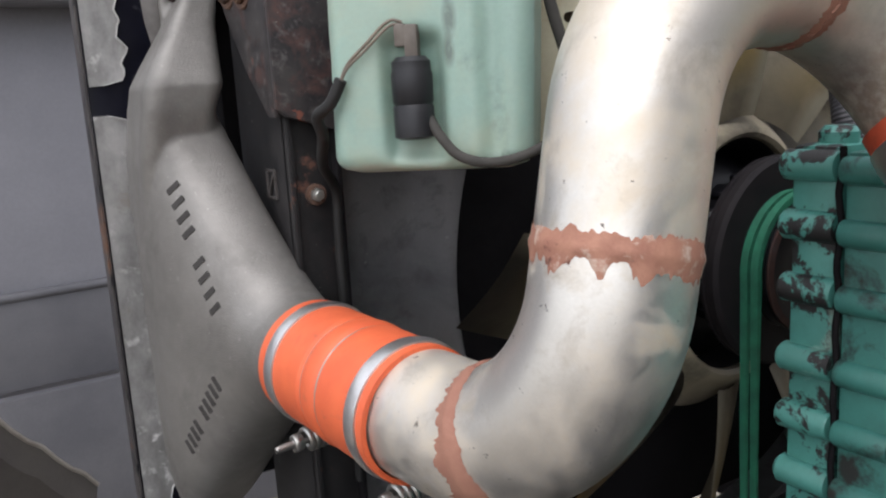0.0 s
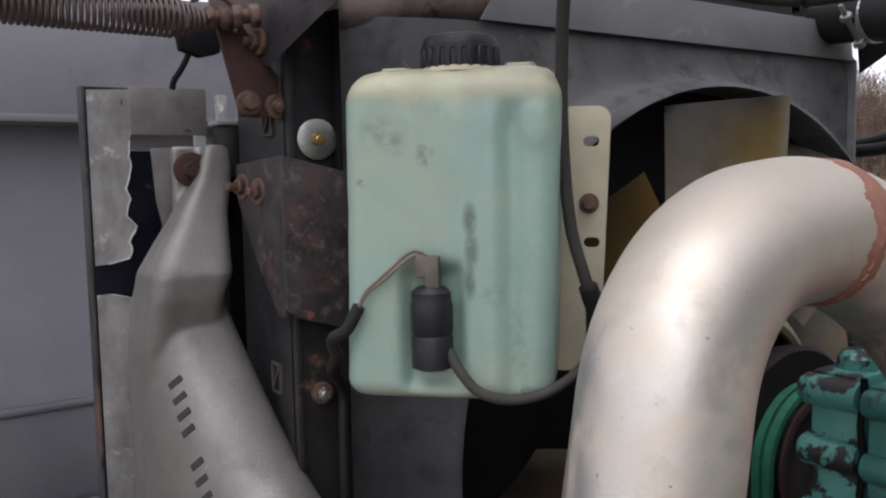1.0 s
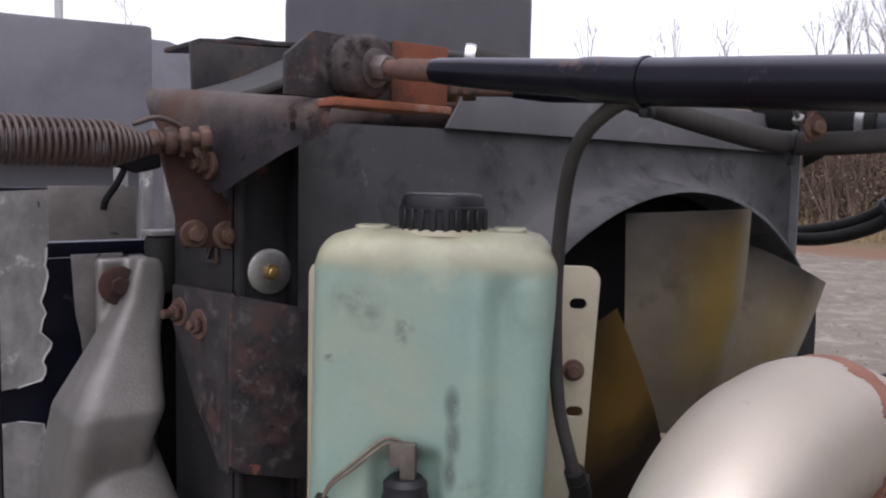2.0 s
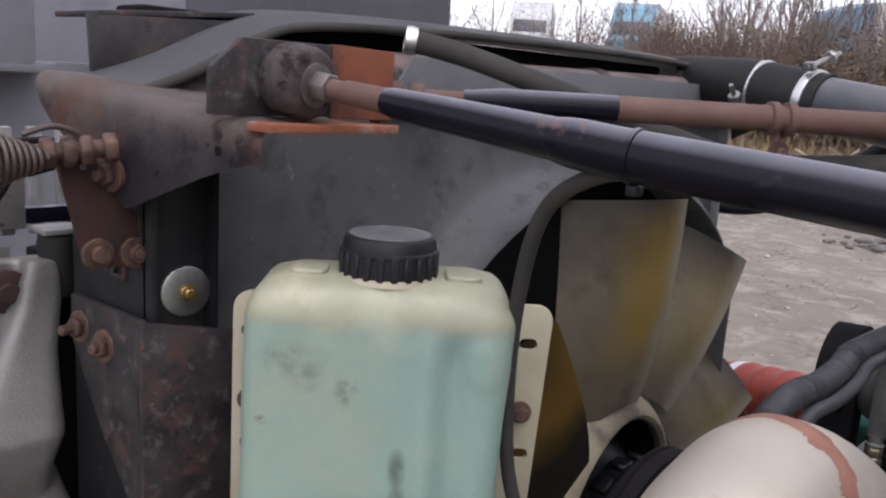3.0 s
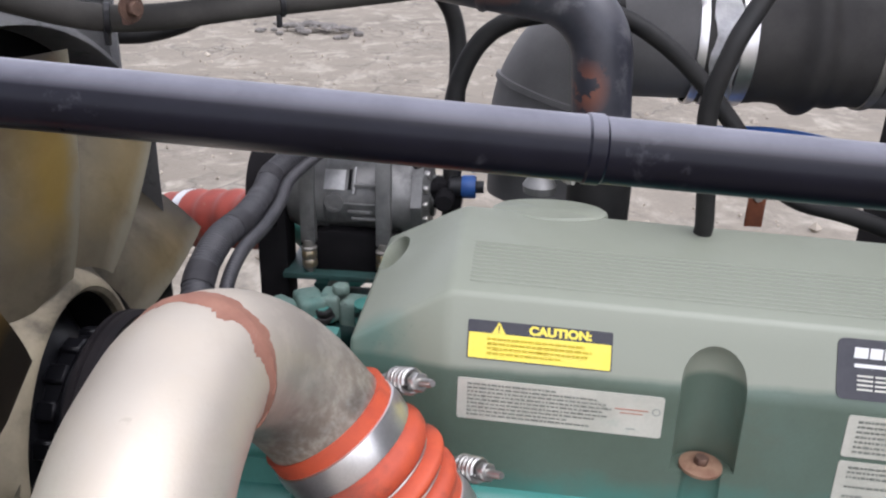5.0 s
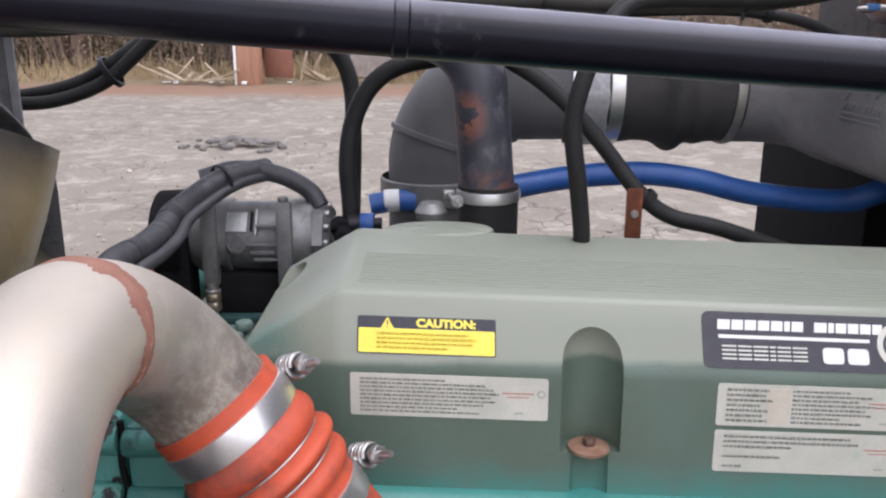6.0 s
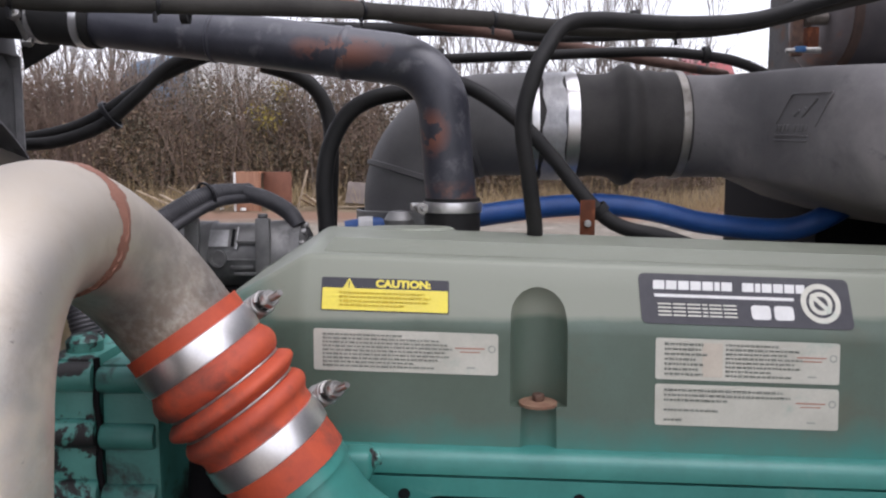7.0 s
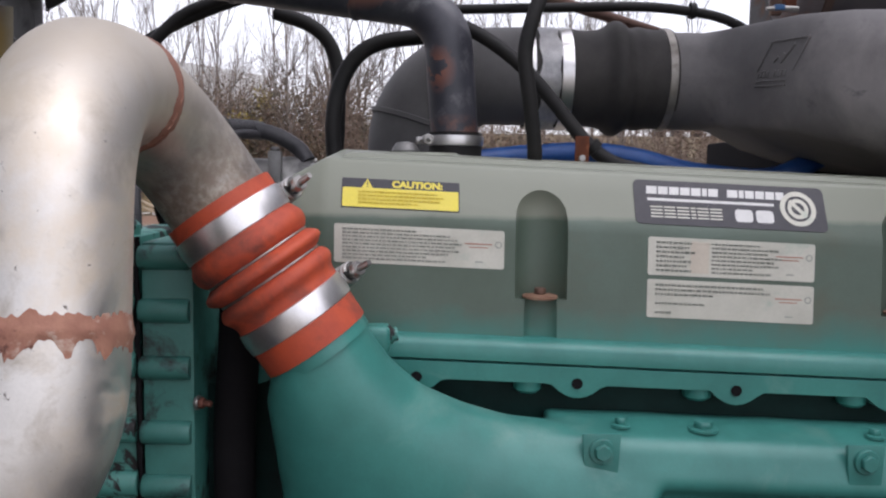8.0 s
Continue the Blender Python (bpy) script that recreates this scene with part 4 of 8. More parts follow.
def parked_truck(x, y, turn, cab, label):
    t = thing("parked_truck", (x, y, 3.28), label, "truck")
    m = Matrix.Translation((x, y, 3.28)) @ Matrix.Rotation(radians(turn), 4, "Z")
    mc = surf("truck_paint", cab, tuple(q * 0.85 for q in cab), 0.3, 0, 1, 0)
    mw = surf("truck_glass", (0.03, 0.035, 0.045), (0.05, 0.05, 0.06), 0.1, 0, 1, 0)
    part("cab", moved(prism([(-1.3, 0.6), (2.6, 0.6), (2.7, 1.5), (1.3, 1.75), (0.9, 2.7), (0.3, 3.3), (-1.2, 3.75), (-1.3, 3.7)], 2.3, 0.12),
                      m @ Matrix(((1, 0, 0, 0), (0, 0, 1, -1.15), (0, 1, 0, 0), (0, 0, 0, 1)))), mc, t)
    for s in (-1.17, 1.12):
        part("window", moved(box((0.6, 0.05, 0.6), 0.03), m @ Matrix.Translation((0.35, s + 0.02, 2.25))), mw, t)
        part("sleeper_window", moved(box((0.28, 0.05, 0.4), 0.03), m @ Matrix.Translation((-0.75, s + 0.02, 2.5))), mw, t)
    part("windscreen", moved(box((0.05, 1.9, 0.75), 0.03), m @ Matrix.Translation((1.12, 0, 2.22)) @ Matrix.Rotation(radians(-23), 4, "Y")), mw, t)
    for wx in (1.7, -0.9):
        for s in (-1.1, 1.1):
            part("wheel", moved(lathe([(0.2, -0.15), (0.5, -0.15), (0.5, 0.15), (0.2, 0.15)], 20), m @ Matrix.Translation((wx, s, 0.5)) @ Matrix.Rotation(radians(90), 4, "X")), M_rubber, t)
    mt = surf("trailer_white", (0.6, 0.6, 0.58), (0.52, 0.52, 0.5), 0.5, 0, 0.6, 0)
    part("box_body", moved(box((7.5, 2.4, 2.7), 0.05), m @ Matrix.Translation((-5.3, 0, 2.45))), mt, t, "white van trailer body")


parked_truck(41, 25, 205, (0.16, 0.35, 0.46), "light blue highway tractor with a white trailer")
parked_truck(39.5, 31, 215, (0.6, 0.61, 0.6), "white highway tractor parked beyond the bushes")
parked_truck(43, 15, 150, (0.1, 0.2, 0.31), "dark blue tractor parked beyond the bushes")
parked_truck(44, -14, 185, (0.3, 0.03, 0.03), "dark red tractor parked beyond the bushes")

# dumped cupboard and scrap timber at the bank's foot
cab = thing("dumped_cupboard", (25.3, 5.6, 0), "weathered brown wooden cupboard dumped on red dirt", "cupboard")
M_ply = surf("weathered_plywood", (0.33, 0.15, 0.08), (0.22, 0.1, 0.06), 0.75, 0, 3, 0.2)
M_plyl = surf("red_brown_plywood", (0.25, 0.105, 0.065), (0.19, 0.08, 0.052), 0.75, 0, 3, 0.2)
M_plypale = surf("sun_bleached_plywood", (0.36, 0.19, 0.115), (0.27, 0.13, 0.08), 0.75, 0, 3, 0.2, stretch=(1, 6, 0.4))
part("front_panel", moved(box((0.05, 0.72, 1.2), 0.01, at=(25.25, 6.0, 0.6)), Matrix()), M_plypale, cab, "sun-bleached narrow front")
part("edge_strip", moved(box((0.06, 0.07, 1.2), 0.01, at=(25.24, 6.4, 0.6)), Matrix()), M_white, cab, "white edging")
part("edge_strip", moved(box((0.06, 0.07, 1.2), 0.01, at=(25.24, 5.62, 0.6)), Matrix()), M_ply, cab)
part("side_panel", moved(box((0.9, 0.05, 1.15), 0.01, at=(25.7, 6.38, 0.58)), Matrix()), M_ply, cab)
part("back_panel", moved(box((0.05, 0.95, 1.02), 0.01), Matrix.Translation((25.85, 5.2, 0.7)) @ Matrix.Rotation(radians(-14), 4, "Z")), M_plyl, cab, "brown back panel standing askew")
part("top", moved(box((0.7, 0.85, 0.04), 0.01, at=(25.6, 6.0, 1.2)), Matrix()), M_ply, cab)
sheet_ = thing("scrap_sheet", (26.1, 2.3, 0.2), "grey weathered sheet leaning on the bank", "sheet")
part("sheet", moved(box((0.04, 1.5, 0.75), 0.01), Matrix.Translation((26.1, 2.3, 0.5)) @ Matrix.Rotation(radians(28), 4, "Y") @ Matrix.Rotation(radians(5), 4, "X")), surf("grey_board", (0.2, 0.165, 0.145), (0.14, 0.115, 0.1), 0.8, 0, 3, 0.2), sheet_)
M_lumber = surf("grey_scrap_timber", (0.46, 0.37, 0.26), (0.3, 0.24, 0.17), 0.8, 0, 2, 0.2)
rl = random.Random(8)
for i in range(26):
    y = 7.4 + rl.gauss(0, 0.8) if i < 16 else rl.uniform(2.8, 4.8)
    a = V(25.6 + rl.uniform(-0.5, 0.8), y, 0.08)
    d = Vector((rl.gauss(0, 0.5), rl.gauss(0, 1), rl.uniform(0, 0.8))).normalized()
    ln = rl.uniform(0.5, 1.4)
    m = placed(a + d * ln / 2 + V(0, 0, 0.03), d)
    tagged(part("scrap_board", moved(box((0.12, 0.03, ln), 0.005), m), M_lumber), "broken pale scrap board lying on the bank", "board", "scrap boards")
for i in range(7):
    y, x = rl.uniform(4.5, 9), 25 + rl.uniform(-0.4, 0.8)
    tagged(part("litter", moved(box((rl.uniform(0.06, 0.16), rl.uniform(0.08, 0.22), rl.uniform(0.04, 0.1)), 0.02), Matrix.Translation((x, y, 0.07)) @ Matrix.Rotation(rl.uniform(0, 3), 4, "Z")), M_white), "crumpled white litter on the ground", "litter", "litter")
pb = bmesh.new()
for i in range(90):
    r = abs(rl.gauss(0, 0.32))
    a = rl.uniform(0, 6.28)
    s = rl.uniform(0.02, 0.07)
    bmesh.ops.create_icosphere(pb, subdivisions=1, radius=s, matrix=Matrix.Translation((12.3 + r * math.cos(a) * 0.8, 3.2 + r * math.sin(a) * 1.4, max(0.02, 0.13 - r * 0.18))) @ Matrix.Diagonal((1, 1.3, 0.7, 1)))
solo("rubble_pile", pb, surf("broken_asphalt", (0.1, 0.092, 0.085), (0.2, 0.185, 0.17), 0.9, 0.0, 6, 0.4, 60), "small heap of dark asphalt rubble on the yard", "rubble", kind="stuff", sharp=10)
stones = Soup()
for i in range(1700):
    x, y = 2.3 + 11 * rl.random() ** 1.4, rl.uniform(-2.5, 9)
    q = rl.uniform(0.006, 0.02) + (0.03 * rl.random() if rl.random() < 0.06 else 0)
    k = len(stones.v)
    a = rl.uniform(0, 6.28)
    for dx, dy, dz in ((1, 0, 0), (-0.2, 1, 0.1), (-1, 0.1, 0), (0.1, -0.9, -0.1), (0.1, 0.1, 0.8), (0, 0, -0.8)):
        f = q * rl.uniform(0.75, 1.25)
        stones.v.append(V(x + f * (dx * math.cos(a) - dy * math.sin(a)), y + f * (dx * math.sin(a) + dy * math.cos(a)), 0.004 + f * dz + (0.012 if x > 3 else 0)))
    stones.f += [(k + b, k + (b + 1) % 4, k + 4) for b in range(4)] + [(k + (b + 1) % 4, k + b, k + 5) for b in range(4)]
tagged(stones.make("gravel", leafmat("loose_yard_stones", (0.2, 0.17, 0.135), (0.42, 0.37, 0.3))), "loose stones strewn over the yard", "gravel", kind="stuff")
post = thing("lamp_post", (3.9, 15, 0), "pale grey yard lamp post with a bent arm", "lamp post")
M_post = surf("galvanised_post", (0.5, 0.5, 0.5), (0.42, 0.42, 0.42), 0.5, 0.3, 3, 0.05)
part("pole", sweep(fillet([(3.9, 15, 0), (3.9, 15, 5.05), (3.3, 15, 5.35)], 0.3), 0.07, 12), M_post, post)
part("lamp_head", moved(box((0.5, 0.2, 0.12), 0.04), Matrix.Translation((3.1, 15, 5.37))), M_post, post)


# ---------------------------------------------------------------- hood and front sheet metal
hood = thing("tilted_hood", (-0.4, 2.3, 0.2), "grey-blue fibreglass truck hood tilted forward, inner side showing", "hood")
part("upper_lip", sheet([(-2.6, 1.81), (0.75, 1.815), (0.75, 2.165), (0.4, 2.15), (-2.6, 2.10)], 2.26, 0.04, 0.015), M_hood, hood)
part("ledge", moved(box((3.4, 0.16, 0.03), 0.01), Matrix.Translation((-0.9, 2.34, 1.822))), M_hood, hood)
part("side_wall", sheet([(-2.6, 1.0), (1.7, 1.03), (1.7, 1.84), (-2.6, 1.84)], 2.42, 0.04, 0.006), M_hood, hood)
part("moulding", sweep([(-2.6, 2.405, 0.985), (1.7, 2.405, 1.035)], 0.014, 14), M_hooddark, hood)
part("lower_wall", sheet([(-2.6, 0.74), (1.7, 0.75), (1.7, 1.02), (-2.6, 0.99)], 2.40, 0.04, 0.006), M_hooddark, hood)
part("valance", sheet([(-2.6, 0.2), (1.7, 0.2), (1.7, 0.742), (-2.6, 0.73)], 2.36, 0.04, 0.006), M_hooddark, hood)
part("rear_edge", sheet([(-2.6, 0.2), (2.2, 0.2), (2.2, 2.0), (1.2, 2.3), (-2.6, 2.25)], 3.3, 0.04, 0.01), M_hood, hood)
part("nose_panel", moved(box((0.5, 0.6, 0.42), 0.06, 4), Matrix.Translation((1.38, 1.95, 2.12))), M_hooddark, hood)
# torn splash flap low beside the wheel arch
fl = bmesh.new()
rr = random.Random(3)
top = [(-0.13 + 0.016 * i, 1.0 + 0.004 * i, 1.215 - 0.02 * i + rr.uniform(-0.004, 0.004)) for i in range(12)]
vt = [fl.verts.new(q) for q in top]
vm = [fl.verts.new((q[0] - 0.012, q[1] - 0.03, q[2] - 0.03)) for q in top]
vb = [fl.verts.new((q[0] - 0.05, q[1] - 0.03, 0.75)) for q in top]
for i in range(11):
    fl.faces.new((vt[i], vt[i + 1], vm[i + 1], vm[i]))
    fl.faces.new((vm[i], vm[i + 1], vb[i + 1], vb[i]))
bmesh.ops.solidify(fl, geom=fl.faces[:], thickness=0.006)
flap = thing("splash_flap", (-0.13, 1.0, 0.75), "torn brown-grey plastic splash flap", "flap")
part("skirt", fl, surf("torn_brown_plastic", (0.085, 0.075, 0.068), (0.13, 0.115, 0.1), 0.6, 0, 8, 0.3), flap)
# the flap's lit edge, painted as a paler rim
part("torn_edge", sweep([V(*q) for q in top], 0.0035, 8), surf("lit_rim_plastic", (0.22, 0.2, 0.17), (0.14, 0.12, 0.1), 0.6, 0, 30, 0.3), flap, "torn rim, painted paler where light catches it")

# bare strip beside the charge cooler
M_chalk = surf("chalky_oxide_rim", (0.62, 0.61, 0.59), (0.4, 0.39, 0.38), 0.7, 0.1, 60, 0.3)
strip = thing("cooler_side_plate", (0.12, 0.85, 1.0), "chipped bare-metal side plate with peeling black paint", "side plate")
part("web", sheet([(0.072, 0.9), (0.15, 0.9), (0.15, 1.672), (0.118, 1.672), (0.118, 1.742), (0.072, 1.742)], 0.852, 0.003, 0.0008), M_blackpaint, strip)
rs = random.Random(21)
for z0, z1, w0 in ((0.905, 1.512, 0.037), (1.545, 1.738, 0.038)):
    n = int((z1 - z0) / 0.006)
    edge_pts = []
    for i in range(n + 1):
        z = z0 + (z1 - z0) * i / n
        q = Vector((z * 14, 0, w0 * 50))
        w = w0 + 0.014 * noise.noise(q) + 0.009 * noise.noise(q * 4.3) + rs.uniform(-0.0015, 0.0015)
        if z > 1.686:
            w = 0.0455
        elif i in (0, n):
            w *= 0.4
        edge_pts.append((0.0735 + max(0.006, w), z + (0.004 * rs.random() if i in (0, n) else 0)))
    b = sheet([(0.0735, z0), *edge_pts, (0.0735, z1)], 0.8505, 0.0013)
    part("bare_patch", b, M_strip, strip, "bare swirled metal where paint has flaked")
    rim = [V(x, 0.8488, z) for x, z in edge_pts if z < 1.684]
    part("flaked_edge", sweep(rim, 0.0009, 6), M_chalk, strip, "chalky rim of the flaked paint")
part("edge", slab([(0.848, 0.9), (0.873, 0.9), (0.873, 1.742), (0.848, 1.742)], 0.068, 0.003, 0.0008), M_bracket, strip)
part("top_tab", sheet([(0.1185, 1.69), (0.205, 1.69), (0.205, 1.744), (0.1185, 1.744)], 0.85, 0.003, 0.0008), M_plate, strip, "dull bare tab")
part("mid_tab", sheet([(0.15, 1.45), (0.157, 1.5), (0.152, 1.535), (0.15, 1.56), (0.147, 1.59), (0.142, 1.615), (0.1405, 1.64), (0.1385, 1.675), (0.19, 1.675), (0.178, 1.58), (0.165, 1.45)], 0.8485, 0.002, 0.0005), M_plate, strip, "dull bare tab with flaked paint")
bolt((0.165, 0.786, 1.649), (-0.1, -1, 0), 0.0095, M_rustdark, 2.0, label="rusty bolt and washer through the cooler lug")
part("core", moved(box((0.9, 0.06, 0.62), 0.004), Matrix.Translation((0.66, 0.84, 1.36))), M_dark,
     thing("charge_air_cooler_core", (0.66, 0.84, 1.05), "dark finned charge air cooler core", "cooler"))
grille = thing("grille_bars", (0.2, 1.1, 1.6), "pale upright grille bars behind the side plate", "grille")
for i in range(3, 7):
    part("bar", moved(box((0.016, 0.012, 0.13), 0.002), Matrix.Translation((0.17 + 0.034 * i, 1.1, 1.70))), M_strip, grille)
part("crossbar", moved(box((0.3, 0.02, 0.02), 0.003), Matrix.Translation((0.27, 1.09, 1.66))), M_blackpaint, grille)
M_pvc = surf("grey_plastic_cap", (0.26, 0.25, 0.24), (0.19, 0.185, 0.18), 0.5, 0, 20, 0.1)
stub = thing("rubber_bump_stop", (0.205, 0.80, 1.62), "black rubber buffer with a pale plastic cap", "buffer")
part("buffer", moved(lathe([(0.014, 0), (0.016, 0.005), (0.0165, 0.035), (0.018, 0.045), (0.0165, 0.055), (0.012, 0.058)], 20), Matrix.Translation((0.21, 0.79, 1.64))), M_rubber, stub)
part("cap", moved(box((0.036, 0.034, 0.005), 0.0015), Matrix.Translation((0.21, 0.79, 1.6995))), M_pvc, stub)

# ---------------------------------------------------------------- charge air cooler end tank
HOSE_A, HOSE_B = V(0.192, 0.592, 1.272), V(0.206, 0.395, 1.266)
ctank = thing("cooler_end_tank", (0.14, 0.72, 1.0), "rough cast aluminium charge cooler end tank with a round outlet", "end tank")
hd = (HOSE_B - HOSE_A).normalized()


def tank_ring(t):
    """From the tall seat on the core (t = 0) to the round outlet (t = 1)."""
    e = t * t * (3 - 2 * t)
    pts = []
    n = 64
    for k in range(n):
        a = 2 * math.pi * k / n
        ca, sa = math.cos(a), math.sin(a)
        sq = (abs(ca) ** 4 + abs(sa) ** 4) ** -0.25
        x0, z0 = 0.142 + 0.052 * ca * sq, 1.295 + 0.262 * sa * sq
        x1, z1 = HOSE_A.x + 0.052 * ca, HOSE_A.z + 0.052 * sa
        ez = e ** 0.75
        pts.append(V(x0 + (x1 - x0) * e, 0.795 + (HOSE_A.y - 0.02 - 0.795) * (t ** 0.85), z0 + (z1 - z0) * ez))
    return pts


neck = loft([[V(cx + px, cy + py, z) for px, py in rounded(wx, wy, 0.2 * min(wx, wy), 4)] for z, cx, cy, wx, wy in
             ((1.40, 0.135, 0.785, 0.085, 0.09), (1.47, 0.134, 0.772, 0.078, 0.1), (1.515, 0.138, 0.762, 0.076, 0.1), (1.54, 0.145, 0.76, 0.083, 0.097), (1.56, 0.152, 0.764, 0.074, 0.08),
              (1.6, 0.168, 0.775, 0.052, 0.056), (1.64, 0.186, 0.785, 0.037, 0.04), (1.668, 0.192, 0.79, 0.029, 0.034), (1.676, 0.192, 0.79, 0.025, 0.028))])
ear = moved(box((0.044, 0.014, 0.082), 0.004), Matrix.Translation((0.17, 0.802, 1.634)))
outlet = sweep([HOSE_A - hd * 0.04, HOSE_A + hd * 0.055], 0.0525, 40)
part("body", fused([loft([tank_ring(i / 16) for i in range(17)]), neck, ear, outlet], 0.003, 5), M_cast, ctank, sharp=80)
BODY = ctank.children[0]
bpy.context.view_layer.update()
for (x0, z0), (x1, z1), n in (((0.113, 1.437), (0.16, 1.312), 9), ((0.092, 1.152), (0.15, 1.232), 10)):
    for i in range(n):
        if i == 4:
            continue
        x, z = x0 + (x1 - x0) * i / (n - 1), z0 + (z1 - z0) * i / (n - 1)
        ok, hitp, nrm, _ = BODY.ray_cast(V(x - 0.3, 0.2, z + 0.05), (V(x, 0.7, z) - V(x - 0.3, 0.2, z + 0.05)).normalized())
        if ok:
            tilt = math.atan2(z1 - z0, (x1 - x0) * 2.2)
            part("cast_mark", moved(box((0.0068, 0.0175, 0.0014), 0.0005, 1), placed(hitp, nrm) @ Matrix.Rotation(tilt, 4, "Z")), M_castmark, ctank)

# rubber couplers and the charge air pipe
R_PIPE = 0.0532
PIPE_START = HOSE_B - hd * 0.03
HOSE_A, HOSE_B = HOSE_A + hd * 0.028, HOSE_B + hd * 0.014
low = thing("lower_hose_coupler", (HOSE_A + HOSE_B) / 2, "bright orange silicone coupler hose on the cooler outlet", "hose coupler")
prof = []
LL = (HOSE_B - HOSE_A).length
for i in range(61):
    s = i / 60
    r = 0.0575
    for c0 in (0.44, 0.58):
        r -= 0.0022 * math.exp(-((s - c0) / 0.012) ** 2)
    r += 0.0012 * math.exp(-((s - 0.51) / 0.05) ** 2)
    prof.append((r, s * LL))
part("sleeve", moved(lathe([(0.053, 0)] + prof + [(0.053, LL)], 64, cap=False), placed(HOSE_A, hd)), M_orange, low)
for c0 in (0.44, 0.58):
    part("wire_ring", moved(lathe([(0.0552 + 0.0012 * math.cos(a), c0 * LL + 0.0014 * math.sin(a)) for a in [i * 0.698 for i in range(10)]], 64, cap=False), placed(HOSE_A, hd)), M_zinc, low)
clamp_band(HOSE_A + hd * 0.022, hd, 0.0578, 0.016, bolt_dir=(0.05, -0.1, -1), group="coupler clamps", flip=True)
clamp_band(HOSE_B - hd * 0.017, hd, 0.0578, 0.016, bolt_dir=(0.15, -0.1, -0.98), group="coupler clamps", flip=True)

PIPE = fillet([PIPE_START, (0.228, 0.2125, 1.2645), (0.2995, 0.2265, 1.577), (0.5305, 0.248, 1.6005), (0.5634, 0.1685, 1.4725)], [0.124, 0.122, 0.165], 18)
pipe = thing("charge_air_pipe", (0.23, 0.22, 1.2), "weathered bare aluminium charge air pipe with rusty weld bands", "pipe")
part("tube", sweep(PIPE, R_PIPE, 64), M_alu, pipe)


def path_point(path, s):
    ln = [0.0]
    for a, b in zip(path, path[1:]):
        ln.append(ln[-1] + (b - a).length)
    d = s * ln[-1]
    for i in range(len(path) - 1):
        if ln[i + 1] >= d:
            t = (d - ln[i]) / max(1e-9, ln[i + 1] - ln[i])
            return path[i].lerp(path[i + 1], t), (path[i + 1] - path[i]).normalized()
    return path[-1], (path[-1] - path[-2]).normalized()


def weld_band(s, width, tilt_seed, up, down, mat, r=R_PIPE):
    """Ragged shell of primer and rust round a weld, with drips on either side."""
    rn = random.Random(tilt_seed)
    c0, t0 = path_point(PIPE, s)
    m = placed(c0, t0)
    bm = bmesh.new()
    n, rows = 200, 7
    top, bot = [], []
    for k in range(n):
        a = 2 * math.pi * k / n
        q = Vector((math.cos(a) * 3, math.sin(a) * 3, tilt_seed))
        f = noise.noise(q * 1.1) * 0.55 + noise.noise(q * 4) * 0.35 + noise.noise(q * 11) * 0.3
        g = noise.noise(q * 1.1 + Vector((9, 0, 0))) * 0.75 + noise.noise(q * 3.2 + Vector((9, 0, 0))) * 0.3 + noise.noise(q * 10 + Vector((9, 0, 0))) * 0.35
        top.append(width * (1 + up * max(-0.5, f)))
        bot.append(-width * (1 + down * max(-0.5, g * 1.4)))
    ln = sum((b - a).length for a, b in zip(PIPE, PIPE[1:]))
    grid = []
    side = None
    for j in range(rows):
        row = []
        for k in range(n):
            a = 2 * math.pi * k / n
            z = bot[k] + (top[k] - bot[k]) * j / (rows - 1)
            c, t = path_point(PIPE, min(max(s + z / ln, 0), 1))
            x = (m.to_3x3() @ Vector((math.cos(a), math.sin(a), 0)))
            x = (x - t * x.dot(t)).normalized()
            bead = 0.0016 * math.exp(-(z / 0.003) ** 2)
            edge = 0.0001 if j in (0, rows - 1) else 0.0007
            row.append(bm.verts.new(c + x * (r + edge + bead)))
        grid.append(row)
    for a, b in zip(grid, grid[1:]):
        for k in range(n):
            bm.faces.new((a[k], a[(k + 1) % n], b[(k + 1) % n], b[k]))
    part("weld_band", bm, mat, pipe, "rusty brown primer band on a weld")


weld_band(0.168, 0.012, 1.0, 0.5, 0.7, M_weldplain)
weld_band(0.3875, 0.0108, 2.3, 0.9, 1.0, M_weldrust)
weld_band(0.772, 0.0115, 4.1, 0.7, 0.6, M_weldplain)

UP_A, UP_B = V(0.563, 0.179, 1.4875), V(0.567, 0.080, 1.3435)
ud = (UP_B - UP_A).normalized()
UL = (UP_B - UP_A).length
upper = thing("upper_hose_coupler", (UP_A + UP_B) / 2, "dirty orange silicone bellows hose on the intake elbow", "hose coupler")
prof = []
for i in range(121):
    s = i / 120
    r = 0.0585
    for c0, amp, w in ((0.305, 0.0065, 0.062), (0.452, 0.0095, 0.042), (0.585, 0.0065, 0.05)):
        r += amp * math.exp(-(abs(s - c0) / w) ** 2.6)
    for c0 in (0.388, 0.517):
        r -= 0.0035 * math.exp(-((s - c0) / 0.012) ** 2)
    prof.append((r, s * UL))
part("bellows", moved(lathe([(0.053, 0)] + prof + [(0.053, UL)], 64, cap=False), placed(UP_A, ud)), M_orange_dirty, upper)
for c0 in (0.388, 0.517):
    part("wire_ring", moved(lathe([(0.0572 + 0.0013 * math.cos(a), c0 * UL + 0.0013 * math.sin(a)) for a in [i * 0.698 for i in range(10)]], 64, cap=False), placed(UP_A, ud)), M_zinc, upper)
clamp_band(UP_A + ud * UL * 0.15, ud, 0.0588, 0.024, bolt_dir=(0.75, -0.55, 0.37), group="coupler clamps")
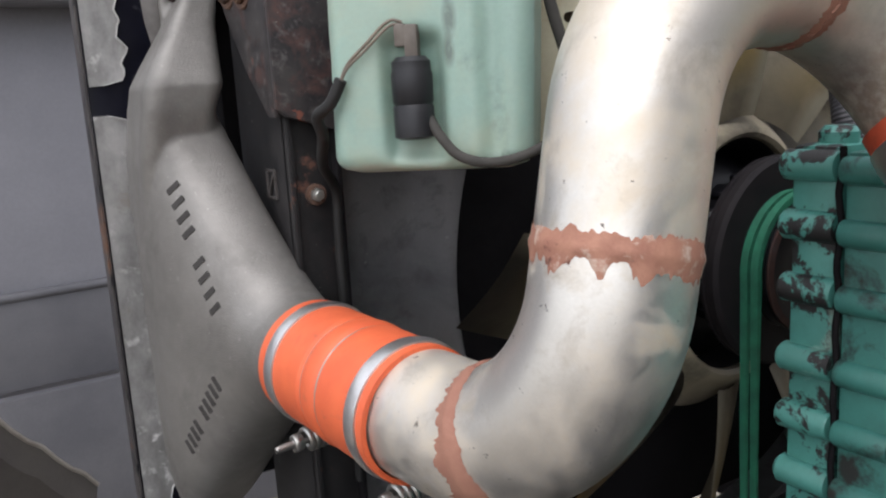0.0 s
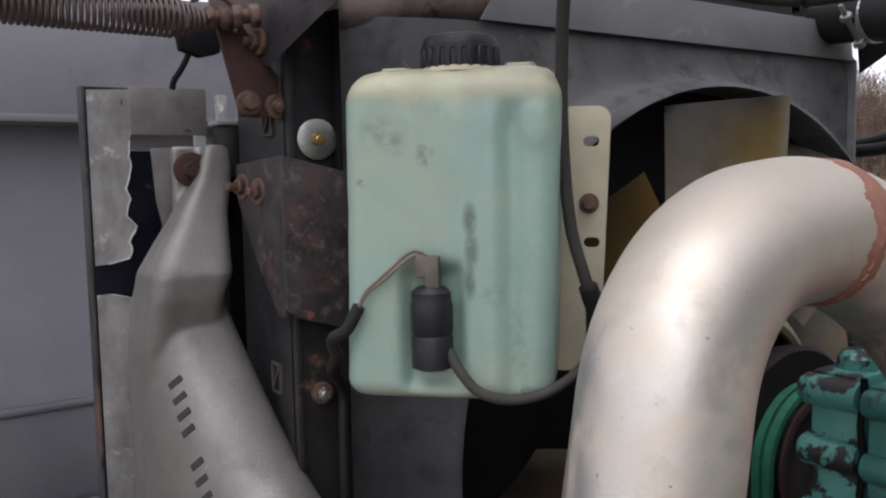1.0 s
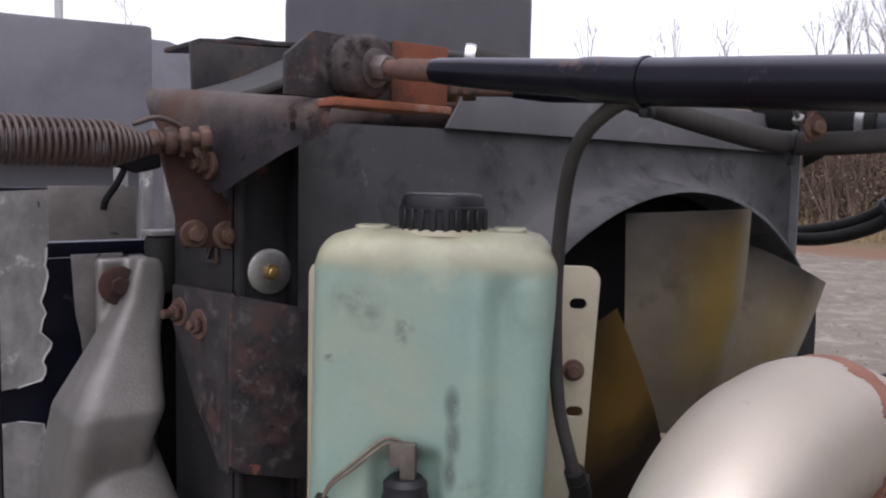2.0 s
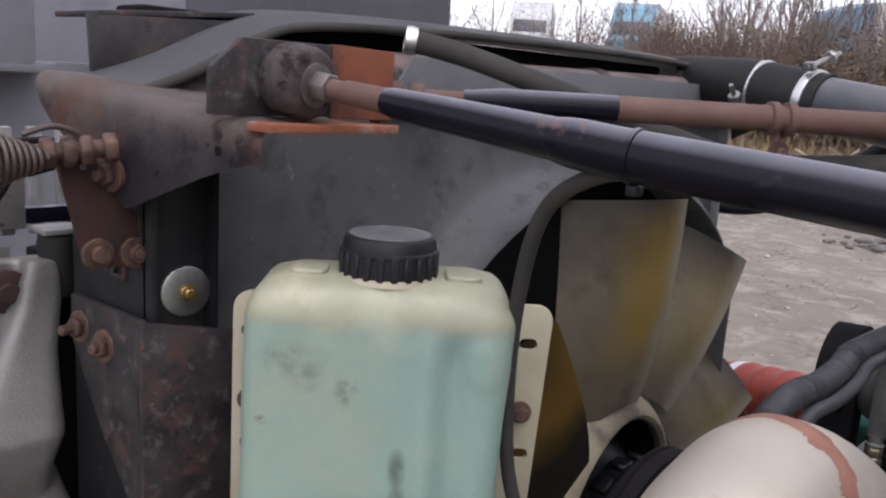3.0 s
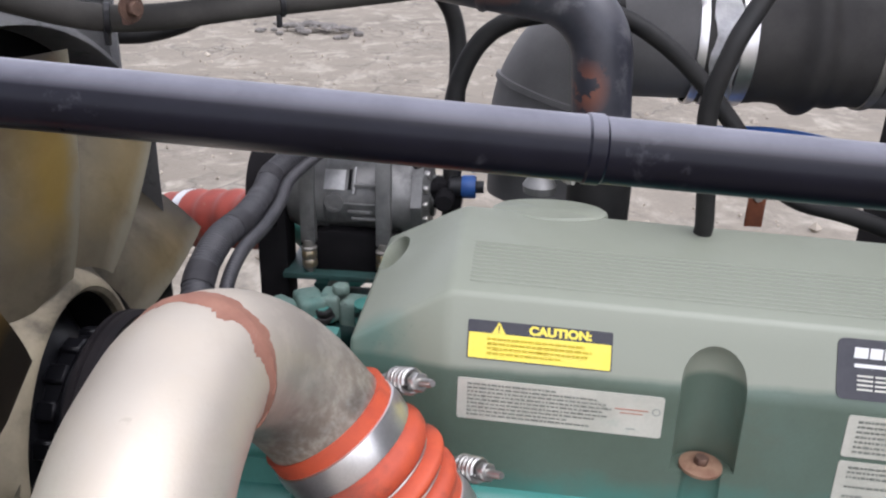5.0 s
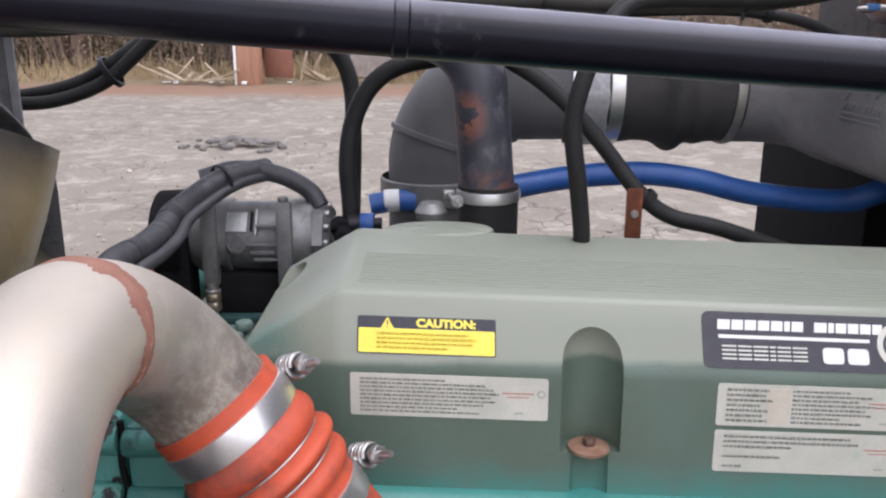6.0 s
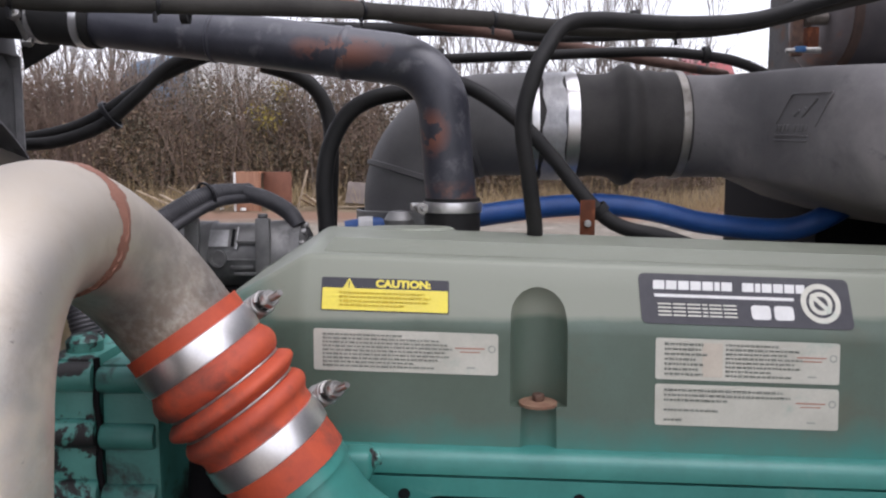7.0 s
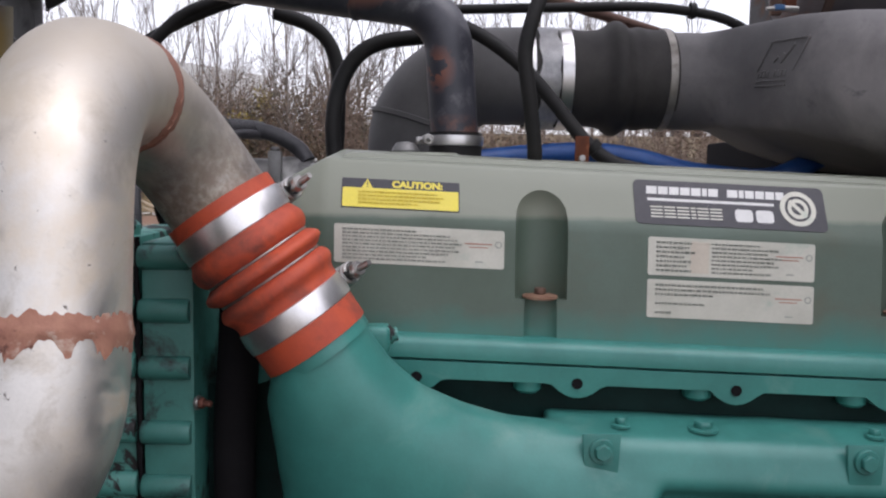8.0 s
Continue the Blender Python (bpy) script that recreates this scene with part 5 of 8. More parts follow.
clamp_band(UP_A + ud * UL * 0.775, ud, 0.0588, 0.024, bolt_dir=(0.75, -0.55, 0.37), group="coupler clamps")

# ---------------------------------------------------------------- engine
SL = 0.035


def ez(y):
    return (y + 0.16) * SL


def sect(y, pts):
    return [V(x, y, z + ez(y)) for x, z in pts]


FULL = [(0.672, 1.308), (0.680, 1.463), (0.712, 1.530), (0.915, 1.545), (0.95, 1.47), (0.965, 1.308)]
FRONT = [(0.694, 1.30), (0.697, 1.43), (0.701, 1.471), (0.955, 1.478), (0.97, 1.44), (0.98, 1.30)]
engine_cover = thing("valve_cover", (0.8, -0.2, 1.3), "faded grey-green moulded engine valve cover with decals", "valve cover")
bm = loft([sect(0.186, FRONT), sect(0.088, FULL), sect(-1.1, FULL)])
bmesh.ops.recalc_face_normals(bm, faces=bm.faces)
bmesh.ops.bevel(bm, geom=[e for e in bm.edges if max(v.co.z for v in e.verts) > 1.36], offset=0.006, segments=3, affect="EDGES", profile=0.5)
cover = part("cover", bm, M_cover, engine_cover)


def pocket(y):
    """Half-round upright slot with a flat floor for the cover bolt."""
    prof = [(0, 1.376), (0.031, 1.376), (0.031, 1.478)] + [(0.031 * math.cos(a * 0.196), 1.478 + 0.036 * math.sin(a * 0.196)) for a in range(1, 8)] + [(0, 1.514)]
    return moved(lathe(prof, 32), Matrix.Translation((0.679, y, ez(y))) @ Matrix.Diagonal((0.95, 1, 1, 1)))


groove = [moved(lathe([(0.02, 0), (0.02, 0.1)], 24), Matrix.Translation((0.672, y, 1.28)) @ Matrix.Diagonal((0.55, 1, 1, 1))) for y in (-0.168, -0.605)]
dent = moved(lathe([(0.0, -0.02), (0.03, -0.02), (0.033, 0.03), (0, 0.03)], 24), Matrix.Translation((0.885, 0.165, 1.492)) @ Matrix.Rotation(radians(-35), 4, "X") @ Matrix.Diagonal((1.3, 0.7, 1, 1)))
cut(cover, [pocket(-0.168), pocket(-0.605)] + groove + [dent])
cover.data.materials.clear()
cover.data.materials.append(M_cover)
for y in (-0.168, -0.605):
    part("bolt_seat", moved(lathe([(0.006, 0), (0.021, 0), (0.021, 0.003), (0.006, 0.0045)], 28), Matrix.Translation((0.683, y, 1.377 + ez(y)))),
         surf("rusty_washer", (0.32, 0.2, 0.13), (0.22, 0.11, 0.07), 0.7, 0.3, 60, 0.4), engine_cover, "rusty bolt washer in the pocket")
    part("bolt", moved(hexhead(0.007, 0.008), Matrix.Translation((0.683, y, 1.381 + ez(y)))), M_rustbolt, engine_cover)
for i in range(11):
    x = 0.735 + 0.0085 * i
    z = 1.5303 + (x - 0.712) * 0.0739
    b = loft([sect(y, [(x - 0.0015, z), (x - 0.0008, z + 0.0012), (x + 0.0008, z + 0.0012), (x + 0.0015, z)]) for y in (0.07, -1.05)])
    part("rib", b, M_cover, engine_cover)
plat = lathe([(0.066, 0), (0.064, 0.008), (0.06, 0.0105), (0, 0.0105)], 40)
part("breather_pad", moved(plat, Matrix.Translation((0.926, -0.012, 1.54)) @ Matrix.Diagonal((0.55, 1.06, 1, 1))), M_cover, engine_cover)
part("lower_rim", loft([sect(y, [(0.655, 1.3045), (0.654, 1.320), (0.657, 1.325), (0.668, 1.331), (0.97, 1.331), (0.97, 1.3045)]) for y in (0.19, -1.1)]), M_green, engine_cover, "sea green cover rim")


def band_m(y, s):
    """Matrix on the sloping upper band of the cover: x runs rearwards, y up the band."""
    a, b = V(0.680, 0, 1.463), V(0.712, 0, 1.530)
    up = (b - a).normalized()
    o = a.lerp(b, s) + V(0, y, ez(y))
    xx = V(0, -1, -SL).normalized()
    return Matrix.Translation(o) @ Matrix((xx, up, xx.cross(up))).transposed().to_4x4()


def face_m(y, z):
    up = (V(0.680, 0, 1.463) - V(0.672, 0, 1.308)).normalized()
    xx = V(0, -1, -SL).normalized()
    o = V(0.672 + (z - 1.308) * 0.0516, y, z + ez(y))
    return Matrix.Translation(o) @ Matrix((xx, up, xx.cross(up))).transposed().to_4x4()


def bars(w, h, ends, m, seed, mat, parent, lift=0.0012, name="print_line"):
    """Lines of unreadable small print; ends gives how much of the width each line fills."""
    rn = random.Random(seed)
    bm = bmesh.new()
    rows = len(ends)
    for i, share in enumerate(ends):
        y = h / 2 - (i + 0.5) * h / rows
        x = -w / 2
        end = -w / 2 + w * share
        while x < end - 0.001:
            ln = min(rn.uniform(0.0018, 0.0075), end - x)
            hh = h / rows * rn.uniform(0.42, 0.56) / 2
            bm.faces.new([bm.verts.new((q, r, lift + 0.0002)) for q, r in ((x, y - hh), (x + ln, y - hh), (x + ln, y + hh), (x, y + hh))])
            x += ln + 0.0011
    bmesh.ops.solidify(bm, geom=bm.faces[:], thickness=0.0002)
    return part(name, moved(bm, m), mat, parent)


# caution decal
mc = band_m(-0.0015, 0.40)
dec = part("caution_decal", moved(prism(rounded(0.139, 0.0375, 0.002), 0.0008), mc), M_decalblack, engine_cover, "black and yellow caution decal")
part("yellow_field", moved(prism(rounded(0.1365, 0.0245, 0.0015), 0.0004), mc @ Matrix.Translation((0, -0.0056, 0.0008))), M_yellow, dec)
part("caution_lettering", moved(text_mesh("CAUTION:", 0.0112, 0.0002, 0.0006), mc @ Matrix.Translation((0.0195, 0.0124, 0.0011)) @ Matrix.Diagonal((1.12, 1, 1, 1))), M_yellow, dec)
part("warning_triangle", moved(prism([(-0.0068, -0.0058), (0.0068, -0.0058), (0, 0.006)], 0.0004), mc @ Matrix.Translation((-0.0395, 0.0122, 0.0008))), M_yellow, dec)
part("exclamation_mark", moved(join(box((0.0012, 0.0046, 0.0003), at=(0, 0.0004, 0)), box((0.0012, 0.0012, 0.0003), at=(0, -0.0036, 0))), mc @ Matrix.Translation((-0.0395, 0.0118, 0.0014))), M_decalblack, dec)
M_inkbrown = surf("faded_print", (0.68, 0.54, 0.03), (0.72, 0.57, 0.05), 0.5, 0, 100, 0)
bars(0.1, 0.0185, (0.93, 1.0, 0.96, 0.72), mc @ Matrix.Translation((0, -0.0055, 0)), 3, M_inkbrown, dec, 0.0014)
# maker's badge as plain shapes
md = band_m(-0.3945, 0.50) @ Matrix.Diagonal((0.965, 1, 1, 1))
badge = part("maker_badge", moved(prism(rounded(0.239, 0.057, 0.007), 0.0009), md), M_decalblack, engine_cover, "black badge with pale bars and a round mark")
bb = []
x = -0.104
for w in (0.013, 0.012, 0.012, 0.012, 0.012, 0.006, 0.012, 0.0, 0.013, 0.006, 0.011, 0.011, 0.011, 0.010):
    if w:
        bb.append(prism([(x, 0.0105), (x + w, 0.0105), (x + w + 0.001, 0.0205), (x + 0.001, 0.0205)], 0.0003))
    x += (w or 0.008) + 0.0018
for q in bb:
    part("name_bar", moved(q, md @ Matrix.Translation((0, 0, 0.0009))), M_white, badge)
part("rule", moved(box((0.158, 0.0035, 0.0003), at=(-0.024, 0.0035, 0.001)), md), M_white, badge)
bb = []
x = -0.1
for w in (0.015, 0.014, 0.015, 0.006, 0.014, 0.015):
    for k in range(4):
        bb.append(box((w, 0.0017, 0.0003), at=(x + w / 2, -0.006 - 0.0042 * k, 0.001)))
    x += w + 0.002
for q in bb:
    part("striped_bar", moved(q, md), M_foil, badge)
part("number_bar", moved(join(prism(rounded(0.022, 0.016, 0.004), 0.0004)), md @ Matrix.Translation((0.016, -0.0125, 0.0009))), M_white, badge)
part("number_bar", moved(join(prism(rounded(0.022, 0.016, 0.004), 0.0004)), md @ Matrix.Translation((0.042, -0.0125, 0.0009))), M_white, badge)
part("round_mark", moved(lathe([(0.0165, 0.0009), (0.0225, 0.0009), (0.0225, 0.0014), (0.0165, 0.0014), (0.0165, 0.0009)], 40, cap=False), md @ Matrix.Translation((0.085, 0, 0))), M_foil, badge)
part("round_mark", moved(lathe([(0.008, 0.0009), (0.013, 0.0009), (0.013, 0.0014), (0.008, 0.0014), (0.008, 0.0009)], 40, cap=False), md @ Matrix.Translation((0.085, 0, 0))), M_foil, badge)
part("slash", moved(box((0.028, 0.005, 0.0005), at=(0, 0, 0.0012)), md @ Matrix.Translation((0.085, 0, 0)) @ Matrix.Rotation(radians(-45), 4, "Z")), M_foil, badge)
# foil data plates
for k, (y, z, ends) in enumerate([(-0.0245, 1.4315, (0.62, 0.9, 0.97, 1, 0.94, 0.98, 0.9, 0.7, 0.86)), (-0.393, 1.434, (0.3, 0.28, 0.33, 0.24, 0.3, 0.26, 0.3)), (-0.393, 1.384, (0.92, 0.98, 0.5, 0, 0.42, 0, 0.14))]):
    mp = face_m(y, z)
    pl = part("data_plate", moved(prism(rounded(0.199, 0.045, 0.003), 0.0008), mp), M_foil, engine_cover, "worn foil data plate with small print")
    bars(0.14, 0.038, ends, mp @ Matrix.Translation((-0.02, 0, 0)), 11 + k, M_ink, pl, 0.001)
    if k == 1:
        part("pale_column", moved(box((0.022, 0.037, 0.0003), at=(-0.038, 0, 0.001)), mp), M_platepale, pl)
        bars(0.084, 0.038, (0.7, 0.95, 0.8, 1, 0.9, 0.97, 0.6, 0.85), mp @ Matrix.Translation((0.018, 0, 0)), 31, M_ink, pl, 0.001)
    part("red_print", moved(join(box((0.032, 0.0016, 0.0003), at=(0.069, 0.006, 0.001)), box((0.022, 0.0013, 0.0003), at=(0.069, 0.002, 0.001))), mp), M_inkred, pl)
    part("round_print", moved(lathe([(0.0028, 0.0009), (0.0042, 0.0009), (0.0042, 0.0012), (0.0028, 0.0012), (0.0028, 0.0009)], 20, cap=False), mp @ Matrix.Translation((0.0925, 0.006, 0))), M_ink, pl)
    part("number_print", moved(box((0.009, 0.0016, 0.0003), at=(0.07, -0.015, 0.001)), mp), M_ink, pl)

head = thing("cylinder_head", (0.82, -0.3, 1.1), "sea green cylinder head with scalloped flange and bosses", "cylinder head")
edge = []
bosses = [-0.21 - 0.187 * i for i in range(-2, 5)]
for i in range(161):
    y = 0.19 - 1.29 * i / 160
    d = min(abs(y - b) for b in bosses)
    edge.append((y, 1.281 - (0.0 if d > 0.03 else 0.016 * math.cos(d / 0.03 * 1.57) ** 0.8)))
poly = [(0.19, 1.3015), (-1.1, 1.3015)] + [(y, z) for y, z in reversed(edge)]
poly = [(y, z + ez(y)) for y, z in poly]
part("flange", slab(poly, 0.655, 0.03, 0.0), M_green, head)
for y in bosses[1:]:
    part("bolt_hole", moved(lathe([(0.0, 0), (0.006, 0), (0.0065, 0.0015), (0, 0.0016)], 20), placed((0.6546, y, 1.2825 + ez(y)), (-1, 0, 0))), M_dark, head)
part("deck", loft([sect(y, [(0.685, 1.15), (0.685, 1.2995), (0.96, 1.2995), (0.96, 1.15)]) for y in (0.19, -1.1)]), M_greenshade, head)
for y in (-0.155, -0.358, -0.545, -0.73):
    part("boss", moved(lathe([(0, 0), (0.012, 0), (0.0165, 0.004), (0.0175, 0.03)], 24), Matrix.Translation((0.676, y, 1.2655 + ez(y)))), M_green, head)
block = thing("engine_block", (0.82, -0.3, 0.6), "green engine block below the head, shade painted into its colour", "engine block")
part("block", loft([sect(y, [(0.66, 0.62), (0.69, 1.148), (0.96, 1.148), (0.99, 0.62)]) for y in (0.17, -1.1)]), M_greenshade, block)
part("front_face", moved(box((0.36, 0.05, 0.56), 0.01), Matrix.Translation((0.83, 0.20, 1.0))), M_greenshade, block)

man = thing("intake_manifold", (0.6, -0.3, 1.15), "sea green cast intake manifold with a curved inlet elbow", "intake manifold")
def elbow_ring(inner, outer, xc, xr, n=48):
    """Oval section of the inlet elbow between its inner and outer curve, both (y, z)."""
    (y0, z0), (y1, z1) = inner, outer
    out = []
    for k in range(n):
        a = 2 * math.pi * k / n
        f = 0.5 - 0.5 * math.cos(a)
        out.append(V(xc - xr * math.sin(a), y0 + (y1 - y0) * f, z0 + (z1 - z0) * f))
    return out


bm = loft([elbow_ring(*q) for q in (
    ((0.0555, 1.4045), (0.1445, 1.3435), 0.566, 0.054), ((0.037, 1.3755), (0.126, 1.3145), 0.567, 0.0545), ((0.024, 1.356), (0.132, 1.284), 0.568, 0.056),
    ((0.003, 1.326), (0.127, 1.25), 0.572, 0.06), ((-0.03, 1.296), (0.121, 1.2), 0.58, 0.065), ((-0.075, 1.274), (0.112, 1.13), 0.592, 0.07),
    ((-0.125, 1.257), (0.05, 1.06), 0.604, 0.072), ((-0.19, 1.247), (-0.07, 1.03), 0.615, 0.072), ((-0.3, 1.24), (-0.25, 1.03), 0.625, 0.07))])
RAIL = [(0.612, 1.10), (0.582, 1.182), (0.566, 1.194), (0.565, 1.2), (0.576, 1.234), (0.586, 1.243), (0.64, 1.249), (0.685, 1.245), (0.70, 1.10)]
rail = loft([sect(y, RAIL) for y in (-0.175, -1.1)])
part("casting", fused([bm, rail], 0.005, 12), M_green, man, sharp=70)
part("collar", sweep([UP_B - ud * 0.004, UP_B + ud * 0.012], 0.0565, 48), M_green, man)
for i in range(5):
    y = -0.222 - 0.286 * i
    z = 1.237 + ez(y) - 0.0005
    b = bolt((0.5665, y, z - 0.004), (-1, 0, 0.03), 0.0095, M_green, 1.45, parent=man)
    part("boss_pad", moved(prism([(-0.018, -0.024), (0.018, -0.024), (0.021, 0.02), (-0.021, 0.02)], 0.005, 0.0015), placed((0.573, y, z - 0.006), (-1, 0, 0.03))), M_green, man)
for y, r in ((-0.252, 0.007), (-0.345, 0.011), (-0.54, 0.007), (-0.62, 0.011)):
    part("plug", moved(join(lathe([(r * 1.5, 0), (r * 1.5, 0.003), (r, 0.004)], 20), moved(hexhead(r, 0.008), Matrix.Translation((0, 0, 0.003)))), Matrix.Translation((0.612, y, 1.2465 + ez(y)))), M_green, man)
part("lug", moved(box((0.034, 0.03, 0.03), 0.008, 3), Matrix.Translation(UP_B + V(0.03, -0.06, 0.0))), M_green, man)
bolt(UP_B + V(0.03, -0.075, 0.004), (0.1, -1, 0.15), 0.008, M_greenworn, 1.3, parent=man)

# front timing case, two castings with a gasket between them
case = thing("timing_case", (0.6, 0.27, 0.8), "chipped sea green timing case castings with round bosses", "timing case")
part("rear_casting", moved(box((0.2, 0.056, 0.62), 0.006), Matrix.Translation((0.695, 0.243, 1.135))), M_greencase, case)
part("front_casting", moved(box((0.2, 0.05, 0.64), 0.008), Matrix.Translation((0.697, 0.302, 1.13))), M_greenworn, case)
gp = []
for i in range(60):
    gp.append(V(0.595 + 0.002 * math.sin(i), 0.2745 + 0.002 * noise.noise(Vector((i * 0.3, 0, 0))), 0.83 + 0.0105 * i))
part("gasket", sweep(gp, 0.0032, 6), M_dark, case)
for i, z in enumerate((1.428, 1.371, 1.309, 1.238, 1.178, 1.118, 1.05)):
    a, b = (0.222, 0.335)
    part("boss", moved(lathe([(0.012, 0), (0.0135, 0.003), (0.0135, 0.05), (0.012, 0.053)], 20), placed((0.597, 0.219, z), (0, 1, 0))), M_greencase, case)
    part("boss", moved(lathe([(0.013, 0), (0.0148, 0.003), (0.0148, 0.052), (0.011, 0.056), (0, 0.056)], 20), placed((0.597, 0.277, z + 0.003), (0, 1, 0))), M_greenworn, case)
part("top_boss", moved(lathe([(0.018, 0), (0.018, 0.02), (0.013, 0.026), (0, 0.026)], 24), Matrix.Translation((0.63, 0.30, 1.44))), M_greenworn, case)
bolt((0.592, 0.21, 1.272), (-0.3, -1, 0), 0.0065, surf("copper_bolt", (0.3, 0.13, 0.09), (0.2, 0.08, 0.06), 0.45, 0.6, 60, 0.2), 1.2, 0.01, M_zinc, label="copper-coloured fitting on the timing case", category="fitting")
# black tube, thickened to fill the dark void behind the case
hose("wiring_loom", [(0.63, 0.17, 1.43), (0.632, 0.175, 1.33), (0.626, 0.18, 1.2), (0.63, 0.175, 1.0)], 0.023, M_dark, "black wiring loom behind the timing case", category="cable")


# ---------------------------------------------------------------- radiator frame and brackets
frame_thing = thing("radiator_side_channel", (0.22, 0.69, 0.8), "black radiator side channel with chipped rusty paint", "side channel")
part("side_channel", slab([(0.625, 0.85), (0.765, 0.85), (0.765, 1.79), (0.625, 1.79)], 0.212, 0.006, 0.0015), M_blackdeep, frame_thing)
part("rear_flange", sheet([(0.212, 0.85), (0.262, 0.85), (0.262, 1.80), (0.212, 1.80)], 0.632, 0.006, 0.0015), M_blackdeep, frame_thing)
part("inner_web", slab([(0.62, 0.85), (0.70, 0.85), (0.70, 1.80), (0.62, 1.80)], 0.262, 0.005, 0.001), M_dark, frame_thing)
for z in (1.432, 1.695):
    part("stamped_mark", moved(join(box((0.0026, 0.003, 0.03), at=(0, 0.011, 0)), box((0.0026, 0.003, 0.03), at=(0, -0.011, 0)), box((0.0026, 0.022, 0.003), at=(0, 0, 0.0145)),
                                    box((0.0026, 0.022, 0.003), at=(0, 0, -0.0145)), moved(box((0.0026, 0.003, 0.03)), Matrix.Rotation(radians(35), 4, "X"))),
                               Matrix.Translation((0.2105, 0.675, z))), M_bracket, frame_thing)
rp = thing("gusset_plate", (0.22, 0.67, 1.5), "black gusset plate with flaking rust patches", "bracket")
part("side_leaf", slab([(0.742, 1.653), (0.742, 1.615), (0.69, 1.55), (0.638, 1.502), (0.622, 1.502), (0.622, 1.658)], 0.2, 0.007, 0.0015), M_blackrust, rp)
part("rear_leaf", sheet([(0.2, 1.658), (0.30, 1.634), (0.30, 1.482), (0.262, 1.486), (0.21, 1.502), (0.2, 1.51)], 0.615, 0.007, 0.0015), M_blackrust, rp)
bolt((0.199, 0.721, 1.629), (-1, -0.2, 0), 0.0085, stud=0.012)
bolt((0.199, 0.676, 1.624), (-1, -0.2, 0), 0.0085, stud=0.006)
bolt((0.243, 0.6285, 1.674), (-0.1, -1, 0), 0.0075, M_brass, 2.7, 0.004, M_zinc, label="brass-coloured bolt with a wide zinc washer")
bolt((0.24, 0.629, 1.421), (-0.1, -1, 0), 0.0075, M_zinc, 1.5, 0.004, M_rustbolt, label="zinc bolt with a rusty washer")

cb = thing("corner_bracket", (0.21, 0.6, 1.74), "dusty black pressed corner bracket with rust stains", "bracket")
M_corner = surf("rust_stained_black_pressing", (0.05, 0.046, 0.052), (0.105, 0.094, 0.098), 0.5, 0.0, 12, 0.8, 240,
                [((0.15, 0.068, 0.04), 9, 0.52, 0.64, 0.85, 0.0), ((0.17, 0.15, 0.135), 85, 0.64, 0.72, 0.7, 0.0), ((0.01, 0.01, 0.011), 24, 0.56, 0.62, 0.5, 0.0)], spec=0.2)
height_mix(M_corner, 1.8, 1.826, (0.21, 0.175, 0.16), 0.03)
stain_or_shade(M_corner, (0.19, 0.68, 1.8), (0.08, 0.06, 0.05), (0.21, 0.12, 0.09), 30, 0.4, 0.6, 0.75)
stain_or_shade(M_corner, (0.216, 0.535, 1.79), (0.06, 0.06, 0.035), (0.035, 0.03, 0.034), 45, 0.5, 0.58, 0.9)
M_lip = surf("flaking_rust_lip", (0.3, 0.1, 0.05), (0.2, 0.085, 0.055), 0.75, 0.0, 24, 0.6, 300, [((0.3, 0.26, 0.23), 18, 0.52, 0.66, 0.8, 0.0), ((0.06, 0.045, 0.04), 30, 0.58, 0.66, 0.8, 0.0)], spec=0.2)
bent = []
for u, zb in ((0.0, 1.789), (0.025, 1.784), (0.05, 1.776), (0.09, 1.7605), (0.125, 1.746), (0.137, 1.742), (0.15, 1.748), (0.17, 1.762), (0.2, 1.781), (0.23, 1.799), (0.243, 1.812), (0.25, 1.824)):
    zt = 1.8155 + 0.0915 * u - 0.03 * max(0, u - 0.225)
    r = min(0.016, (zt - zb) * 0.9)
    base = V(0.221 - 0.1759 * u, 0.497 + 0.9844 * u, 0)
    inward = V(0.9844, 0.1759, 0)
    prof = [(0, zb), (0, (zb + zt - r) / 2), (0, zt - r)] + [(r - r * math.cos(a * 0.3142), zt - r + r * math.sin(a * 0.3142)) for a in range(1, 6)] + [(0.05, zt - 0.001), (0.112, zt - 0.004)]
    bent.append([base + inward * q + V(0, 0, z) for q, z in prof])
bm = bmesh.new()
vs = [[bm.verts.new(q) for q in row] for row in bent]
for r0, r1 in zip(vs, vs[1:]):
    for k in range(len(r0) - 1):
        bm.faces.new((r0[k], r0[k + 1], r1[k + 1], r1[k]))
bmesh.ops.solidify(bm, geom=bm.faces[:], thickness=0.005)
part("pressing", bm, M_corner, cb, sharp=50)
part("front_lip", moved(prism([(-0.062, -0.006), (0.045, -0.008), (0.05, -0.003), (0.02, 0.03), (-0.062, 0.02)], 0.006, 0.0012), Matrix.Translation((0.281, 0.491, 1.8095))), M_lip, cb, "rust-red lip of the bracket")
part("punched_hole", moved(lathe([(0, 0), (0.0035, 0), (0.0035, 0.001), (0, 0.001)], 14), placed((0.2077, 0.525, 1.795), (-1, 0, 0))), M_dark, cb)
bolt((0.1905, 0.642, 1.766), (-1, -0.25, 0), 0.008, stud=0.008)
arm = thing("hood_spring_anchor", (0.19, 0.65, 1.7), "rusty flat steel arm that anchors the hood spring", "bracket")
part("arm", moved(prism([(-0.035, 0.040), (-0.014, 0.046), (0.034, -0.02), (0.034, -0.047), (-0.014, -0.046), (-0.022, -0.012)], 0.008, 0.002),
                  Matrix.Translation((0.187, 0.652, 1.742)) @ Matrix.Rotation(radians(90), 4, "X")), M_rustdark, arm)
